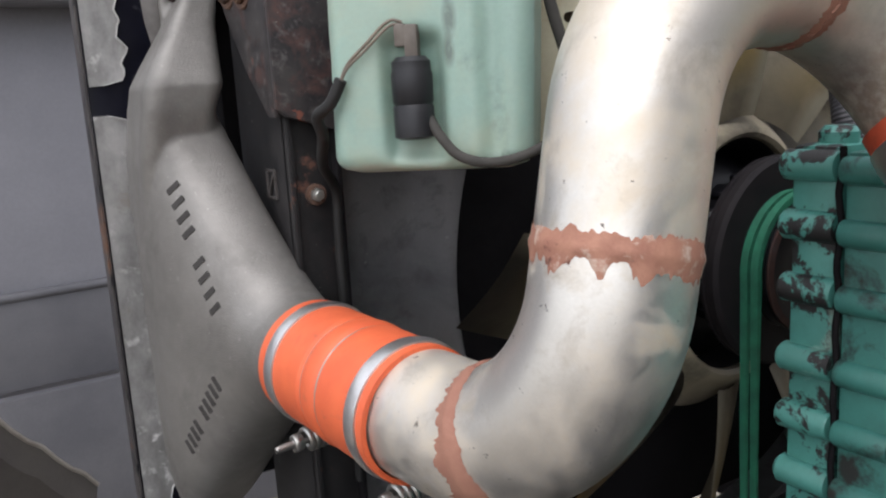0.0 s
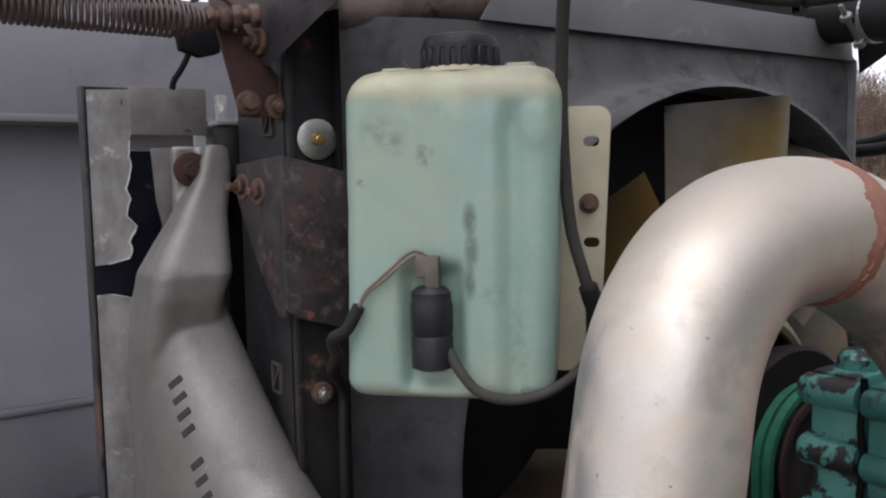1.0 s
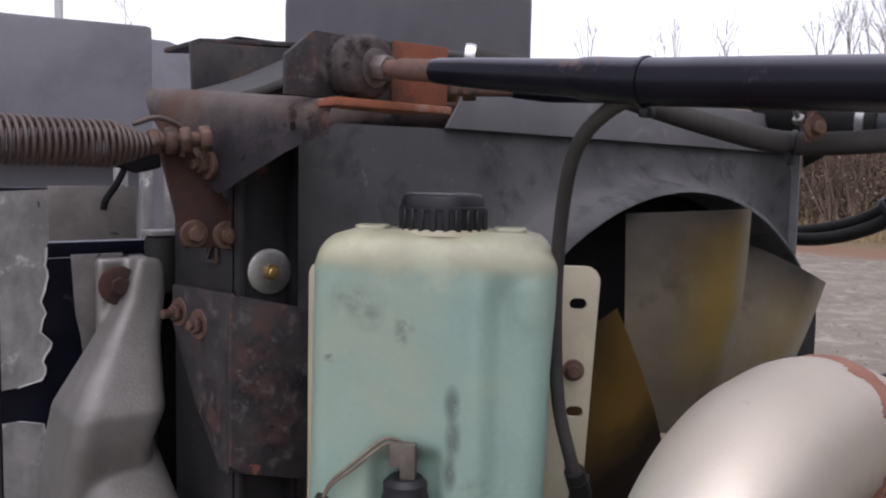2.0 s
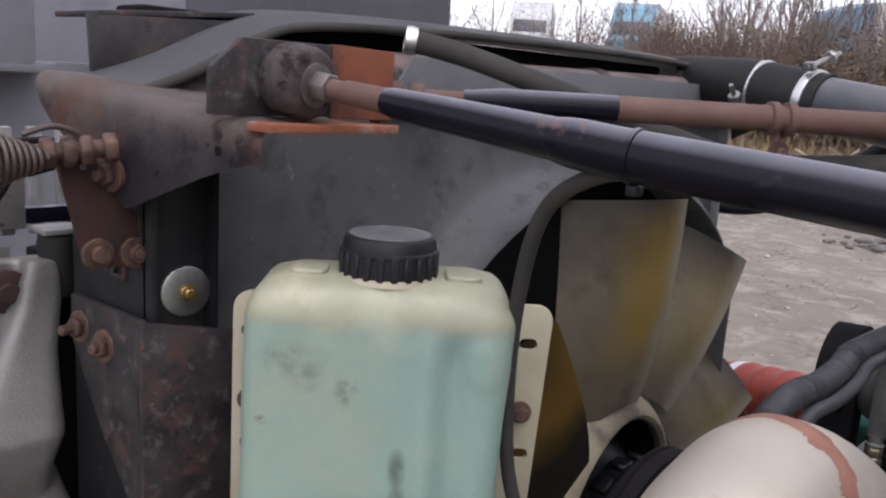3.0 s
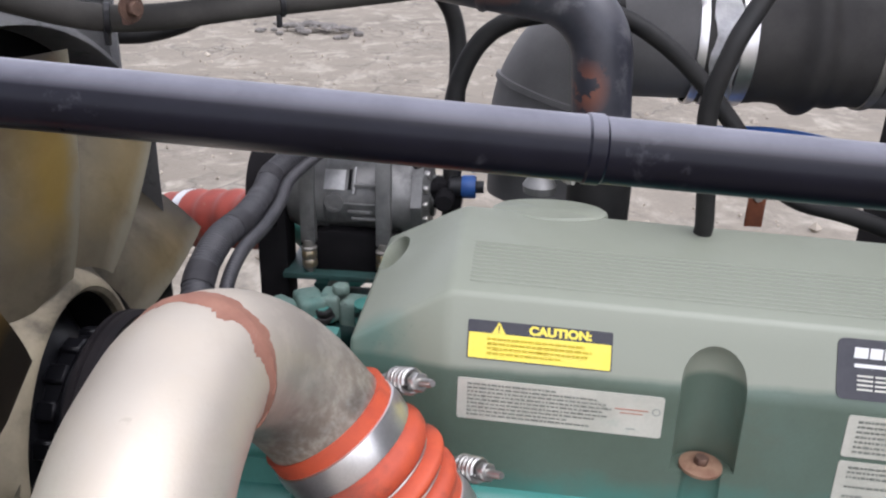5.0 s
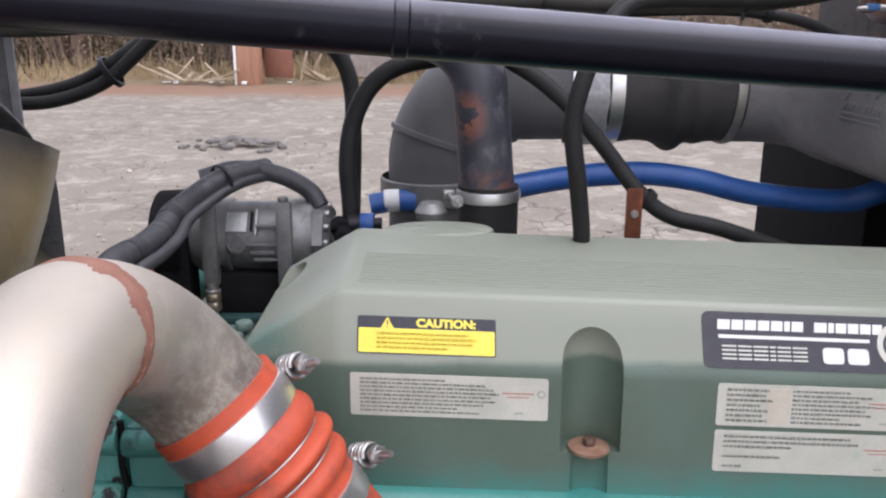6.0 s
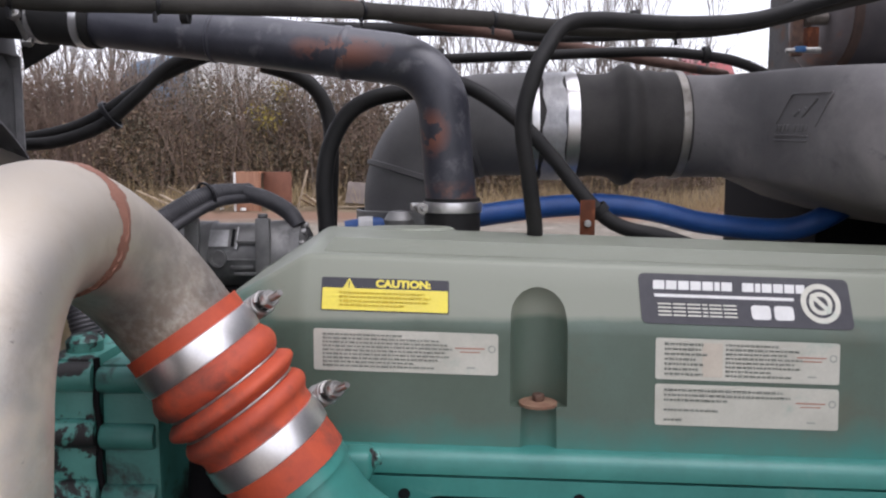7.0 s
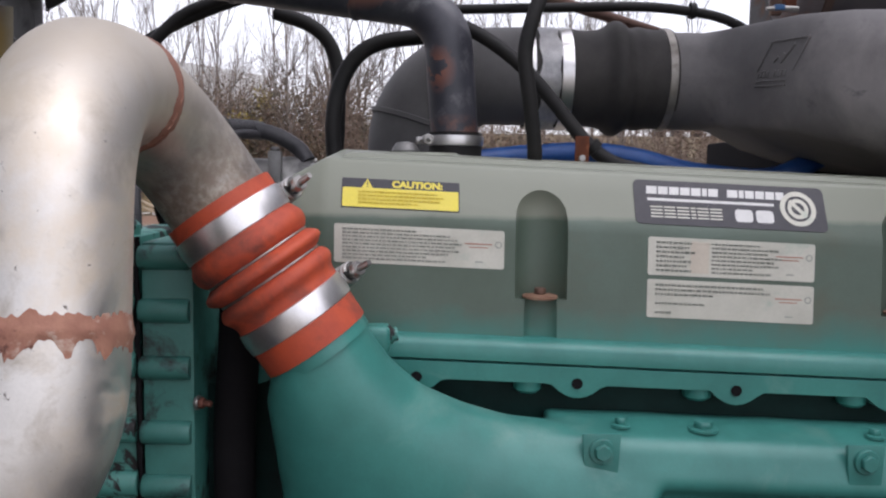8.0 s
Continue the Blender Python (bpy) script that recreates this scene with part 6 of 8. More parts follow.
bolt((0.180, 0.642, 1.708), (0, -1, 0), 0.0075)
bolt((0.209, 0.642, 1.706), (0, -1, 0), 0.0078, M_rustbolt, stud=0.003)
sb = thing("spring_eye_bolt", (0.163, 0.64, 1.784), "rusty bolt and nuts through the hood spring's eye", "bolt")
part("shank", moved(lathe([(0.0065, -0.026), (0.0065, 0.034), (0.005, 0.036)], 14), placed((0.152, 0.635, 1.784), (1, -0.25, 0.1))), M_rustbolt, sb)
for q in (-0.012, 0.001, 0.012, 0.028):
    part("nut", moved(hexhead(0.0115, 0.009), placed((0.152, 0.635, 1.784), (1, -0.25, 0.1)) @ Matrix.Rotation(q * 40, 4, "Z") @ Matrix.Translation((0, 0, q))), M_rustbolt, sb)
# hood return spring
M_spring = surf("brown_rusted_spring_wire", (0.12, 0.085, 0.075), (0.075, 0.055, 0.05), 0.55, 0.35, 30, 0.3)
S0, S1 = V(0.146, 0.632, 1.78), V(-0.62, 0.60, 1.778)
sd = (S1 - S0)
sl = sd.length
pts, rad = [], []
turns = 150
sm = placed(S0, sd)
for i in range(turns * 16 + 1):
    a = 2 * math.pi * i / 16
    u = i / (turns * 16)
    r = 0.0168 * min(1, 0.35 + u * 16)
    pts.append(sm @ Vector((r * math.cos(a), r * math.sin(a), 0.006 + u * (sl - 0.012))))
sp_ob = thing("hood_spring", S0, "rusty coil spring for the hood", "spring")
part("coil", sweep(pts, 0.0018, 6), M_spring, sp_ob)
part("hook", sweep(smooth_path([S0 + V(-0.02, 0, 0.016), S0 + V(0, -0.004, 0.022), S0 + V(0.022, 0, 0.012), S0 + V(0.02, 0, -0.008)], 6), 0.0022, 8), M_spring, sp_ob)
tang = thing("latch_tang", (0.13, 0.72, 1.75), "small dark latch tang below the spring", "latch")
part("tang", moved(prism([(-0.014, 0.014), (0.02, 0.016), (0.02, -0.004), (0.004, -0.008), (-0.012, -0.003)], 0.012, 0.002), Matrix.Translation((0.15, 0.715, 1.768)) @ Matrix.Rotation(radians(90), 4, "X") @ Matrix.Scale(1.25, 4)), M_dark, tang)
part("hook_strip", sweep(smooth_path([(0.146, 0.705, 1.765), (0.138, 0.707, 1.748), (0.13, 0.71, 1.735), (0.128, 0.712, 1.726)], 5), 0.003, 8), M_dark, tang)

# ---------------------------------------------------------------- shroud, fan, pulley
FC = V(0.820, 0.525, 1.278)
shroud = thing("fan_shroud", (0.72, 0.62, 0.8), "dusty grey moulded fan shroud with a round opening", "fan shroud")
bm = bmesh.new()
N = 96
R_OP = 0.453
SC = FC + V(0.019, 0, 0.018)
PROFILE = ((1.25, 0.6565), (0.95, 0.655), (0.75, 0.6525), (0.6, 0.649), (0.5, 0.644), (0.41, 0.634), (0.31, 0.62), (0.2, 0.608), (0.09, 0.6), (0.0, 0.598), (-0.05, 0.602), (-0.08, 0.66))
rings = [[] for _ in range(len(PROFILE) + 1)]
for k in range(N):
    a = 2 * math.pi * k / N
    ca, sa = math.cos(a), math.sin(a)
    tx = ((1.212 - SC.x) if ca > 0 else (0.267 - SC.x)) / ca if abs(ca) > 1e-6 else 1e9
    tz = ((1.812 - SC.z) if sa > 0 else (0.80 - SC.z)) / sa if abs(sa) > 1e-6 else 1e9
    t = max(min(tx, tz), R_OP + 0.012) if ca <= 0 else min(tx, tz)
    r0 = min(R_OP, t - 0.012)
    w = min(0.062, (t - r0) * 0.5)
    back = 0.048 * min(1, max(0, (0.43 - SC.x - ca * t) / 0.14)) * min(1, max(0, (SC.z + sa * t - 1.5) / 0.1))
    rings[0].append(bm.verts.new((SC.x + ca * t, 0.658 + back, SC.z + sa * t)))
    for q, (f, y) in enumerate(PROFILE):
        rings[q + 1].append(bm.verts.new((SC.x + ca * (r0 + w * f), y, SC.z + sa * (r0 + w * f))))
for r0_, r1_ in zip(rings, rings[1:]):
    for k in range(N):
        j = (k + 1) % N
        bm.faces.new((r0_[k], r0_[j], r1_[j], r1_[k]))
bmesh.ops.solidify(bm, geom=bm.faces[:], thickness=-0.004)
part("panel", bm, M_shroud, shroud, sharp=60)
part("top_flange", moved(prism([(0.46, 0.0), (1.212, 0.0), (1.212, 0.06), (0.505, 0.06)], 0.005, 0.001),
                         Matrix.Translation((0, 0.654, 1.812)) @ Matrix.Rotation(radians(84), 4, "X")), M_flange, shroud)
part("side_wall", slab([(0.645, 0.8), (0.80, 0.8), (0.80, 1.86), (0.70, 1.865), (0.645, 1.812)], 1.212, 0.005, 0.001), M_shroud, shroud)
part("seal_flap", slab([(0.635, 1.79), (0.575, 1.824), (0.575, 1.842), (0.64, 1.856)], 1.204, 0.004, 0.001), M_rubber, shroud, "black rubber seal flap")
rad = thing("radiator", (0.74, 0.74, 0.8), "dark radiator behind the fan with its top tank", "radiator")
part("core", moved(box((0.96, 0.06, 1.0), 0.004), Matrix.Translation((0.74, 0.745, 1.32))), M_dark, rad)
part("top_tank", moved(box((0.9, 0.05, 0.06), 0.006), Matrix.Translation((0.72, 0.78, 1.868))), M_dark, rad)

fan = thing("cooling_fan", FC, "sooty cream nylon cooling fan with broad blades", "fan")
NB = 9
for k in range(NB):
    a0 = (87, 48.5, 10, -30.6, -71.2, -111.8, -152.4, -193, -232.2)[k]
    b = bmesh.new()
    uvl = b.loops.layers.uv.new("blade")
    rows, tags = [], {}
    for i in range(9):
        v = i / 8
        r = 0.186 + (0.453 - 0.186) * v
        depth = 0.06 + 0.055 * v
        right = a0
        left = right + math.degrees(math.sqrt(0.165 ** 2 - depth ** 2) / r)
        row = []
        for j in range(9):
            u = j / 8
            ang = radians(left + (right - left) * u)
            q = 1 - 0.03 * u * (1 - u) * v * v
            x = FC.x + math.cos(ang) * r * q
            yy = 0.513 + 0.03 * (1 - v) ** 2.5 + (1 - u) * depth - 0.01 * math.sin(math.pi * u) + 0.115 * (x - FC.x)
            vert = b.verts.new((x, yy, FC.z + math.sin(ang) * r * q))
            tags[vert] = (u, v)
            row.append(vert)
        rows.append(row)
    for r0, r1 in zip(rows, rows[1:]):
        for j in range(8):
            f = b.faces.new((r0[j], r0[j + 1], r1[j + 1], r1[j]))
            for lp in f.loops:
                lp[uvl].uv = tags[lp.vert]
    bmesh.ops.solidify(b, geom=b.faces[:], thickness=0.004)
    part("blade", b, M_fandark if k in (6, 8) else M_fangold if k == 0 else M_fan, fan, "soot-stained cream nylon blade with amber patches")
my = placed(FC, (0.115, -1, 0))
part("hub", moved(lathe([(0.155, -0.1), (0.225, -0.1), (0.222, -0.08), (0.205, -0.058), (0.178, -0.028), (0.170, -0.0205), (0.164, -0.0195), (0.158, -0.024), (0.1575, -0.032)], 72, cap=False), my), M_fanhub, fan, "grimy cream hub ring")
# bore wall in black, unlike the hub's cream
part("hub_bore", moved(lathe([(0.1573, -0.033), (0.1555, -0.035), (0.1545, -0.1)], 72, cap=False), my), M_dark, fan, "black bore of the hub")
part("clutch_hub", moved(lathe([(0.0, -0.09), (0.157, -0.09), (0.12, -0.06), (0.09, -0.03), (0.06, -0.02)], 48), my), M_drum, fan)
pul = thing("fan_pulley", FC + V(0, -0.09, 0), "black fan drive with a thick grooved rim and green belts", "pulley")
PC = V(0.821, 0.0, 1.278)
mp = placed((PC.x, 0.528, PC.z), (0, -1, 0))
part("cogged_drum", moved(lathe([(0.05, -0.03), (0.1, -0.03), (0.104, -0.026), (0.104, -0.006), (0.112, -0.003), (0.116, 0.002), (0.116, 0.014), (0.05, 0.018)], 64), mp), M_drum, pul)
for k in range(15):
    a = 2 * math.pi * k / 15
    part("cooling_fin", moved(box((0.014, 0.024, 0.026), 0.003, 1), mp @ Matrix.Rotation(a, 4, "Z") @ Matrix.Translation((0.104, 0, -0.018))), M_drum, pul)
part("rim_disc", moved(lathe([(0.05, 0.012), (0.124, 0.012), (0.1345, 0.016), (0.136, 0.022), (0.1315, 0.024), (0.136, 0.027), (0.137, 0.038), (0.132, 0.043), (0.1, 0.043), (0.05, 0.04)], 72), mp), M_drumrim, pul)
part("belt_pulley", moved(lathe([(0.04, 0.043), (0.084, 0.043), (0.078, 0.049), (0.084, 0.054), (0.084, 0.058), (0.078, 0.064), (0.084, 0.07), (0.084, 0.074), (0.078, 0.076), (0.04, 0.07)], 64), mp), M_drum, pul)
part("pulley_rim", moved(lathe([(0.084, 0.0745), (0.0855, 0.076), (0.0855, 0.079), (0.077, 0.08), (0.076, 0.0755)], 64, cap=False), mp), M_rustdark, pul, "rusty brown front rim")
belts = thing("drive_belt", (0.66, 0.36, 1.0), "worn green-edged drive belts on the fan pulley", "belt", "drive belts")
for yb in (0.4795, 0.4645):
    path = [V(PC.x + 0.085 * math.cos(radians(a)), yb, PC.z + 0.085 * math.sin(radians(a))) for a in range(0, 188, 6)]
    path = path + [V(0.734, yb, 1.1), V(0.737, yb, 0.8)]
    b = bmesh.new()
    vs = []
    for q in path:
        vs.append([b.verts.new(q + V(0, dy, 0) + (q - V(PC.x, yb, PC.z)).normalized() * dr) for dy, dr in ((-0.0055, 0), (0.0055, 0), (0.005, 0.008), (-0.005, 0.008))])
    for r0, r1 in zip(vs, vs[1:]):
        for j in range(4):
            b.faces.new((r0[j], r0[(j + 1) % 4], r1[(j + 1) % 4], r1[j]))
    part("belt", b, M_belt, belts)

# ---------------------------------------------------------------- washer tank on its backing strap
TM = Matrix.Translation((0.323, 0.481, 0)) @ Matrix.Rotation(radians(-44.5), 4, "Z")
# in this frame x runs along the tank's face, -y towards the open side
tank = thing("washer_tank", (0.29, 0.445, 1.45), "mint green translucent washer fluid tank, yellowed at the shoulders", "washer tank")


def tank_ring_at(z, w0, w1, y0, y1, r):
    """Ring of the tank's shell at a height, with the soft presses of its front face."""
    out = []
    edge = []
    cs = rounded(w1 - w0, y1 - y0, r, 8)
    for (ax, ay), (bx, by) in zip(cs, cs[1:] + cs[:1]):
        n = max(1, int(math.hypot(bx - ax, by - ay) / 0.0025 + 0.5)) if math.hypot(bx - ax, by - ay) > 0.012 else 1
        n = {1: 1}.get(n, 72 if abs(bx - ax) > abs(by - ay) else 24)
        edge += [(ax + (bx - ax) * i / n, ay + (by - ay) * i / n) for i in range(n)]
    cx, cy = (w0 + w1) / 2, (y0 + y1) / 2
    for px, py in edge:
        x, y = cx + px, cy + py
        if py < -(y1 - y0) / 2 + 0.012:
            hgt = min(1, max(0, (1.695 - z) / 0.02)) * min(1, max(0, (z - 1.456) / 0.012))
            y += 0.0055 * math.exp(-(((x - 0.046) / 0.0085) ** 2)) * hgt
            y += 0.0016 * math.exp(-(((x - 0.03) / 0.006) ** 2)) * -hgt
            pk = 1 / (1 + math.exp((abs(x + 0.0195) - 0.0235) / 0.0022)) / (1 + math.exp((abs(z - 1.513) - 0.049) / 0.003))
            y += 0.013 * pk
            pad = 1 / (1 + math.exp(((((x - 0.066) / 0.014) ** 2 + ((z - 1.672) / 0.016) ** 2) ** 0.5 - 1) / 0.06))
            y -= 0.0013 * pad * (x > 0.05)
        q = Vector((x * 22, y * 22, z * 14))
        k = 0.0011 * noise.noise(q) + 0.0004 * noise.noise(q * 3.3)
        ln = math.hypot(px, py)
        out.append(TM @ V(x + px / ln * k, y + py / ln * k, z + 0.0012 * noise.noise(q * 0.6 + Vector((5, 1, 2)))))
    return out


secs = []
for i in range(73):
    z = 1.453 + (1.7205 - 1.453) * i / 72
    h = (z - 1.453) / 0.2675
    lo, hi = max(0, 1 - (z - 1.453) / 0.016), max(0, (z - 1.694) / 0.0265)
    ins = 0.019 * (1 - math.sqrt(max(0, 1 - lo * lo))) + 0.024 * (1 - math.sqrt(max(0, 1 - hi * hi)))
    secs.append(tank_ring_at(z, -0.0945 + 0.0055 * h + ins, 0.0755 + 0.0095 * h - ins, -0.0905 + ins * 0.9, -0.004 - ins * 0.6, max(0.008, 0.017 - ins * 0.3)))
part("body", loft(secs), M_tank, tank, sharp=70)
cap = part("cap", moved(lathe([(0.0285, -0.003), (0.0315, 0.0), (0.0318, 0.0185), (0.0327, 0.0195), (0.0327, 0.0215), (0.0312, 0.0225), (0.0308, 0.027), (0.0295, 0.0302), (0.0275, 0.0312), (0.024, 0.0302), (0.0, 0.031)], 48), TM @ Matrix.Translation((0, -0.047, 1.7175)) @ Matrix.Diagonal((1, 1, 0.94, 1))), M_plastic, tank, "ribbed black screw cap")
part("cap_top", moved(lathe([(0.0, 0.0005), (0.0235, 0.0), (0.0272, 0.0008), (0.0275, 0.0002)], 40, cap=False), TM @ Matrix.Translation((0, -0.047, 1.7469))), M_capdust, cap, "dust-greyed cap top")
for k in range(22):
    part("grip_rib", moved(box((0.003, 0.0052, 0.0175), 0.001, 1), TM @ Matrix.Translation((0, -0.047, 1.7325)) @ Matrix.Rotation(2 * math.pi * k / 22, 4, "Z") @ Matrix.Translation((0.0316, 0, -0.004))), M_plastic, cap)
part("neck", moved(lathe([(0.034, 0), (0.033, 0.004), (0.028, 0.005)], 36), TM @ Matrix.Translation((0, -0.047, 1.7175))), M_cream, tank)
for x in (-0.052, 0.05):
    part("moulded_pad", moved(prism(rounded(0.024, 0.026, 0.005), 0.005, 0.0018, 3), TM @ Matrix.Translation((x, -0.05, 1.7185))), M_tank, tank)
pump = part("pump", moved(lathe([(0.0125, 0.0), (0.0165, 0.002), (0.0168, 0.026), (0.0155, 0.028), (0.0168, 0.030), (0.017, 0.052), (0.0158, 0.055), (0.0158, 0.062), (0.012, 0.066), (0.0, 0.066)], 32),
                          TM @ Matrix.Translation((-0.0195, -0.091, 1.481))), M_plastic, tank, "black washer pump pressed into the tank")
M_conn = surf("grimy_connector", (0.085, 0.07, 0.058), (0.14, 0.12, 0.1), 0.6, 0, 60, 0.2)
part("connector", moved(join(box((0.011, 0.012, 0.026), 0.0015, at=(0.003, 0, 0.013)), box((0.009, 0.014, 0.018), 0.0015, at=(-0.006, 0.001, 0.018))), TM @ Matrix.Translation((-0.0205, -0.091, 1.546))), M_conn, pump)
strap = thing("tank_strap", (0.323, 0.481, 1.4), "yellowed plastic backing plate with slotted flanges", "bracket")
sob = part("plate", moved(prism([(-0.112, 1.462), (0.111, 1.462)] + [(0.110 + 0.012 * math.cos(radians(a)), 1.68 + 0.012 * math.sin(radians(a))) for a in range(0, 91, 15)] + [(-0.098 + 0.014 * math.cos(radians(a)), 1.678 + 0.014 * math.sin(radians(a))) for a in range(90, 181, 15)], 0.005, 0.0015), TM @ Matrix.Rotation(radians(90), 4, "X")), M_cream, strap)
cuts = []
for s in (-1, 1):
    for z in (1.662, 1.575, 1.53, 1.47):
        cuts.append(moved(prism(rounded(0.0135, 0.009, 0.0043), 0.02), TM @ Matrix.Translation((0.105 if s > 0 else -0.099, 0.008, z)) @ Matrix.Rotation(radians(90), 4, "X")))
cut(sob, cuts)
sob.data.materials.clear()
sob.data.materials.append(M_cream)
TN = TM.to_3x3() @ V(0, -1, 0)
for s in (-1, 1):
    for z in (1.609,):
        bolt(TM @ V(0.103 if s > 0 else -0.099, -0.006, z), TN, 0.0062, M_rustbolt, 1.4)
part("standoff", moved(box((0.03, 0.1, 0.14), 0.003), TM @ Matrix.Translation((0.06, 0.055, 1.57))), M_dark, strap)
part("standoff", moved(box((0.03, 0.14, 0.14), 0.003), TM @ Matrix.Translation((-0.06, 0.075, 1.57))), M_dark, strap)
# pump wires, loom and outlet tube
P = lambda x, y, z: TM @ V(x, y, z)
for dz in (0.0, 0.004):
    hose("pump_wire", [P(-0.024, -0.094, 1.572 + dz * 0.5), P(-0.035, -0.097, 1.571 + dz), P(-0.055, -0.098, 1.554 + dz), P(-0.071, -0.098, 1.541 + dz * 0.6), P(-0.079, -0.099, 1.527)], 0.0013,
         surf("tan_wire", (0.2, 0.16, 0.12), (0.12, 0.1, 0.08), 0.6, 0, 60, 0), "thin tan wire to the washer pump", 6, "wire", 8, "pump wires")
hose("wire_sleeve", [P(-0.077, -0.099, 1.532), P(-0.088, -0.098, 1.513), P(-0.103, -0.09, 1.503), P(-0.107, -0.07, 1.485), V(0.226, 0.575, 1.455), V(0.256, 0.615, 1.425), V(0.2575, 0.62, 1.38), V(0.258, 0.622, 1.3), V(0.26, 0.622, 1.1)], 0.0052,
     M_rubber, "black corrugated wire sleeve hanging beside the tank", 8, "cable")
hose("pump_tube", [P(-0.006, -0.094, 1.497), P(0.004, -0.1, 1.482), P(0.02, -0.103, 1.466), P(0.045, -0.1, 1.46), P(0.075, -0.09, 1.466), P(0.1, -0.06, 1.482), P(0.112, -0.03, 1.51), P(0.113, -0.02, 1.53)], 0.0042,
     M_dustrubber, "grey rubber washer tube curving under the tank", 8, "tube")
BHP = smooth_path([V(0.2945, 0.2493, 1.812), V(0.2982, 0.2983, 1.8035), V(0.311, 0.34, 1.776), V(0.3287, 0.3666, 1.7175), V(0.3383, 0.3764, 1.6538), V(0.3472, 0.3788, 1.595), V(0.3565, 0.3746, 1.5555), V(0.364, 0.3745, 1.538), V(0.3726, 0.3765, 1.523)], 10)
bh = thing("bar_hose", (0.303, 0.3, 1.6), "thin black rubber hose arching down beside the tank", "hose")
part("tube", sweep(BHP, 0.005, 16), M_dustrubber, bh)
part("end_cuff", sweep([BHP[-14], BHP[-9]], 0.0078, 16), M_rubber, bh)
part("elbow_fitting", sweep([BHP[-9], BHP[-1], BHP[-1] + V(0.012, 0.012, -0.03)], 0.0085, 14), M_rubber, bh)

# ---------------------------------------------------------------- stay bars
BAR0, BAR1 = V(0.258, 0.50, 1.841), V(0.296, 0.277, 1.8165)
bdir = V(0.372, -0.45, 1.7615) - BAR1
BAR2 = BAR1 + bdir * 1.6
bar = thing("stay_bar", (0.28, 0.3, 1.82), "glossy black tubular stay bar with rust-freckled end", "stay bar")
bd0 = (BAR1 - BAR0).normalized()
part("thread", sweep([BAR0 - bd0 * 0.02, BAR0 + bd0 * 0.03, BAR0 + bd0 * 0.034, BAR0 + bd0 * 0.072], [0.0066, 0.0066, 0.0078, 0.0082], 20), M_rusttube, bar, "rusty threaded rod end")
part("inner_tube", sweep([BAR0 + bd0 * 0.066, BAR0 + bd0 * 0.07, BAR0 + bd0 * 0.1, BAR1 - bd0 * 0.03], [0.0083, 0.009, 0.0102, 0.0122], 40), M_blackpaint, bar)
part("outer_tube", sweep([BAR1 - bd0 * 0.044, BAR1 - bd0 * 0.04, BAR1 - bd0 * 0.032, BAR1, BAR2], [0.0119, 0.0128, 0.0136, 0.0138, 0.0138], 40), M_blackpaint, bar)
bn = placed(BAR0, bd0)
part("bushing", moved(lathe([(0.008, -0.022), (0.021, -0.024), (0.0238, -0.02), (0.0246, -0.012), (0.0242, 0.0), (0.0226, 0.0045), (0.02, 0.0065), (0.008, 0.007)], 40), bn), M_bush, bar, "cracked rubber bushing")
part("nut", moved(hexhead(0.0105, 0.013), bn @ Matrix.Rotation(0.4, 4, "Z") @ Matrix.Translation((0, 0, 0.008))), M_grimenut, bar)
part("washer", moved(lathe([(0.008, 0.0065), (0.0145, 0.0065), (0.0145, 0.0085), (0.008, 0.009)], 24), bn), M_grimenut, bar)
tb_ = (BAR1 + bdir.normalized() * 0.002)
part("cable_tie", moved(lathe([(0.0138, -0.0018), (0.0149, -0.0014), (0.0149, 0.0014), (0.0138, 0.0018)], 32, cap=False), placed(tb_, bdir)), M_blackpaint, bar)
part("tie_head", moved(box((0.008, 0.007, 0.006), 0.0015), Matrix.Translation(tb_ + V(0.003, 0, -0.0175))), M_plastic, bar)
bcol = BAR1 + bdir * 0.38
part("sleeve_joint", moved(lathe([(0.0138, -0.004), (0.0146, -0.003), (0.0146, 0.003), (0.0138, 0.004)], 36, cap=False), placed(bcol, bdir)), M_blackpaint, bar)
mnt = thing("bar_mount", (0.26, 0.53, 1.82), "black and red rusty mounting plate for the stay bars", "bracket")
part("plate", sheet([(0.202, 1.818), (0.300, 1.818), (0.302, 1.868), (0.225, 1.868), (0.202, 1.848)], 0.525, 0.007, 0.0015), M_blackrust, mnt)
part("plate", moved(prism([(0, 0), (0.05, 0), (0.05, 0.05), (0, 0.052)], 0.007, 0.0015), Matrix.Translation((0.298, 0.53, 1.817)) @ Matrix.Rotation(radians(-15), 4, "Z") @ Matrix.Rotation(radians(90), 4, "X")), M_rustdark2, mnt, "red oxide leaf of the mount")
ROD0, RODX = V(0.358, 0.533, 1.836), V(1.1, -0.125, 1.838)
rdir = (RODX - ROD0).normalized()
rod = thing("cross_stay_rod", ROD0, "rusty brown tubular stay rod with a black painted end", "stay rod")
part("nut", moved(join(hexhead(0.0115, 0.013), moved(hexhead(0.0105, 0.012), Matrix.Translation((0, 0, 0.017)))), placed(ROD0, rdir)), M_rustbolt, rod)
part("thread", sweep([ROD0 - rdir * 0.01, ROD0 + rdir * 0.07], 0.006, 14), M_rusttube, rod)
part("washer", moved(lathe([(0.008, -0.012), (0.022, -0.012), (0.023, -0.004), (0.008, -0.002)], 30), placed(ROD0, rdir)), M_rust, rod)
part("black_end", sweep([ROD0 + rdir * 0.06, ROD0 + rdir * 0.09, ROD0 + rdir * 0.182], [0.007, 0.0102, 0.0104], 28), M_blackpaint, rod)
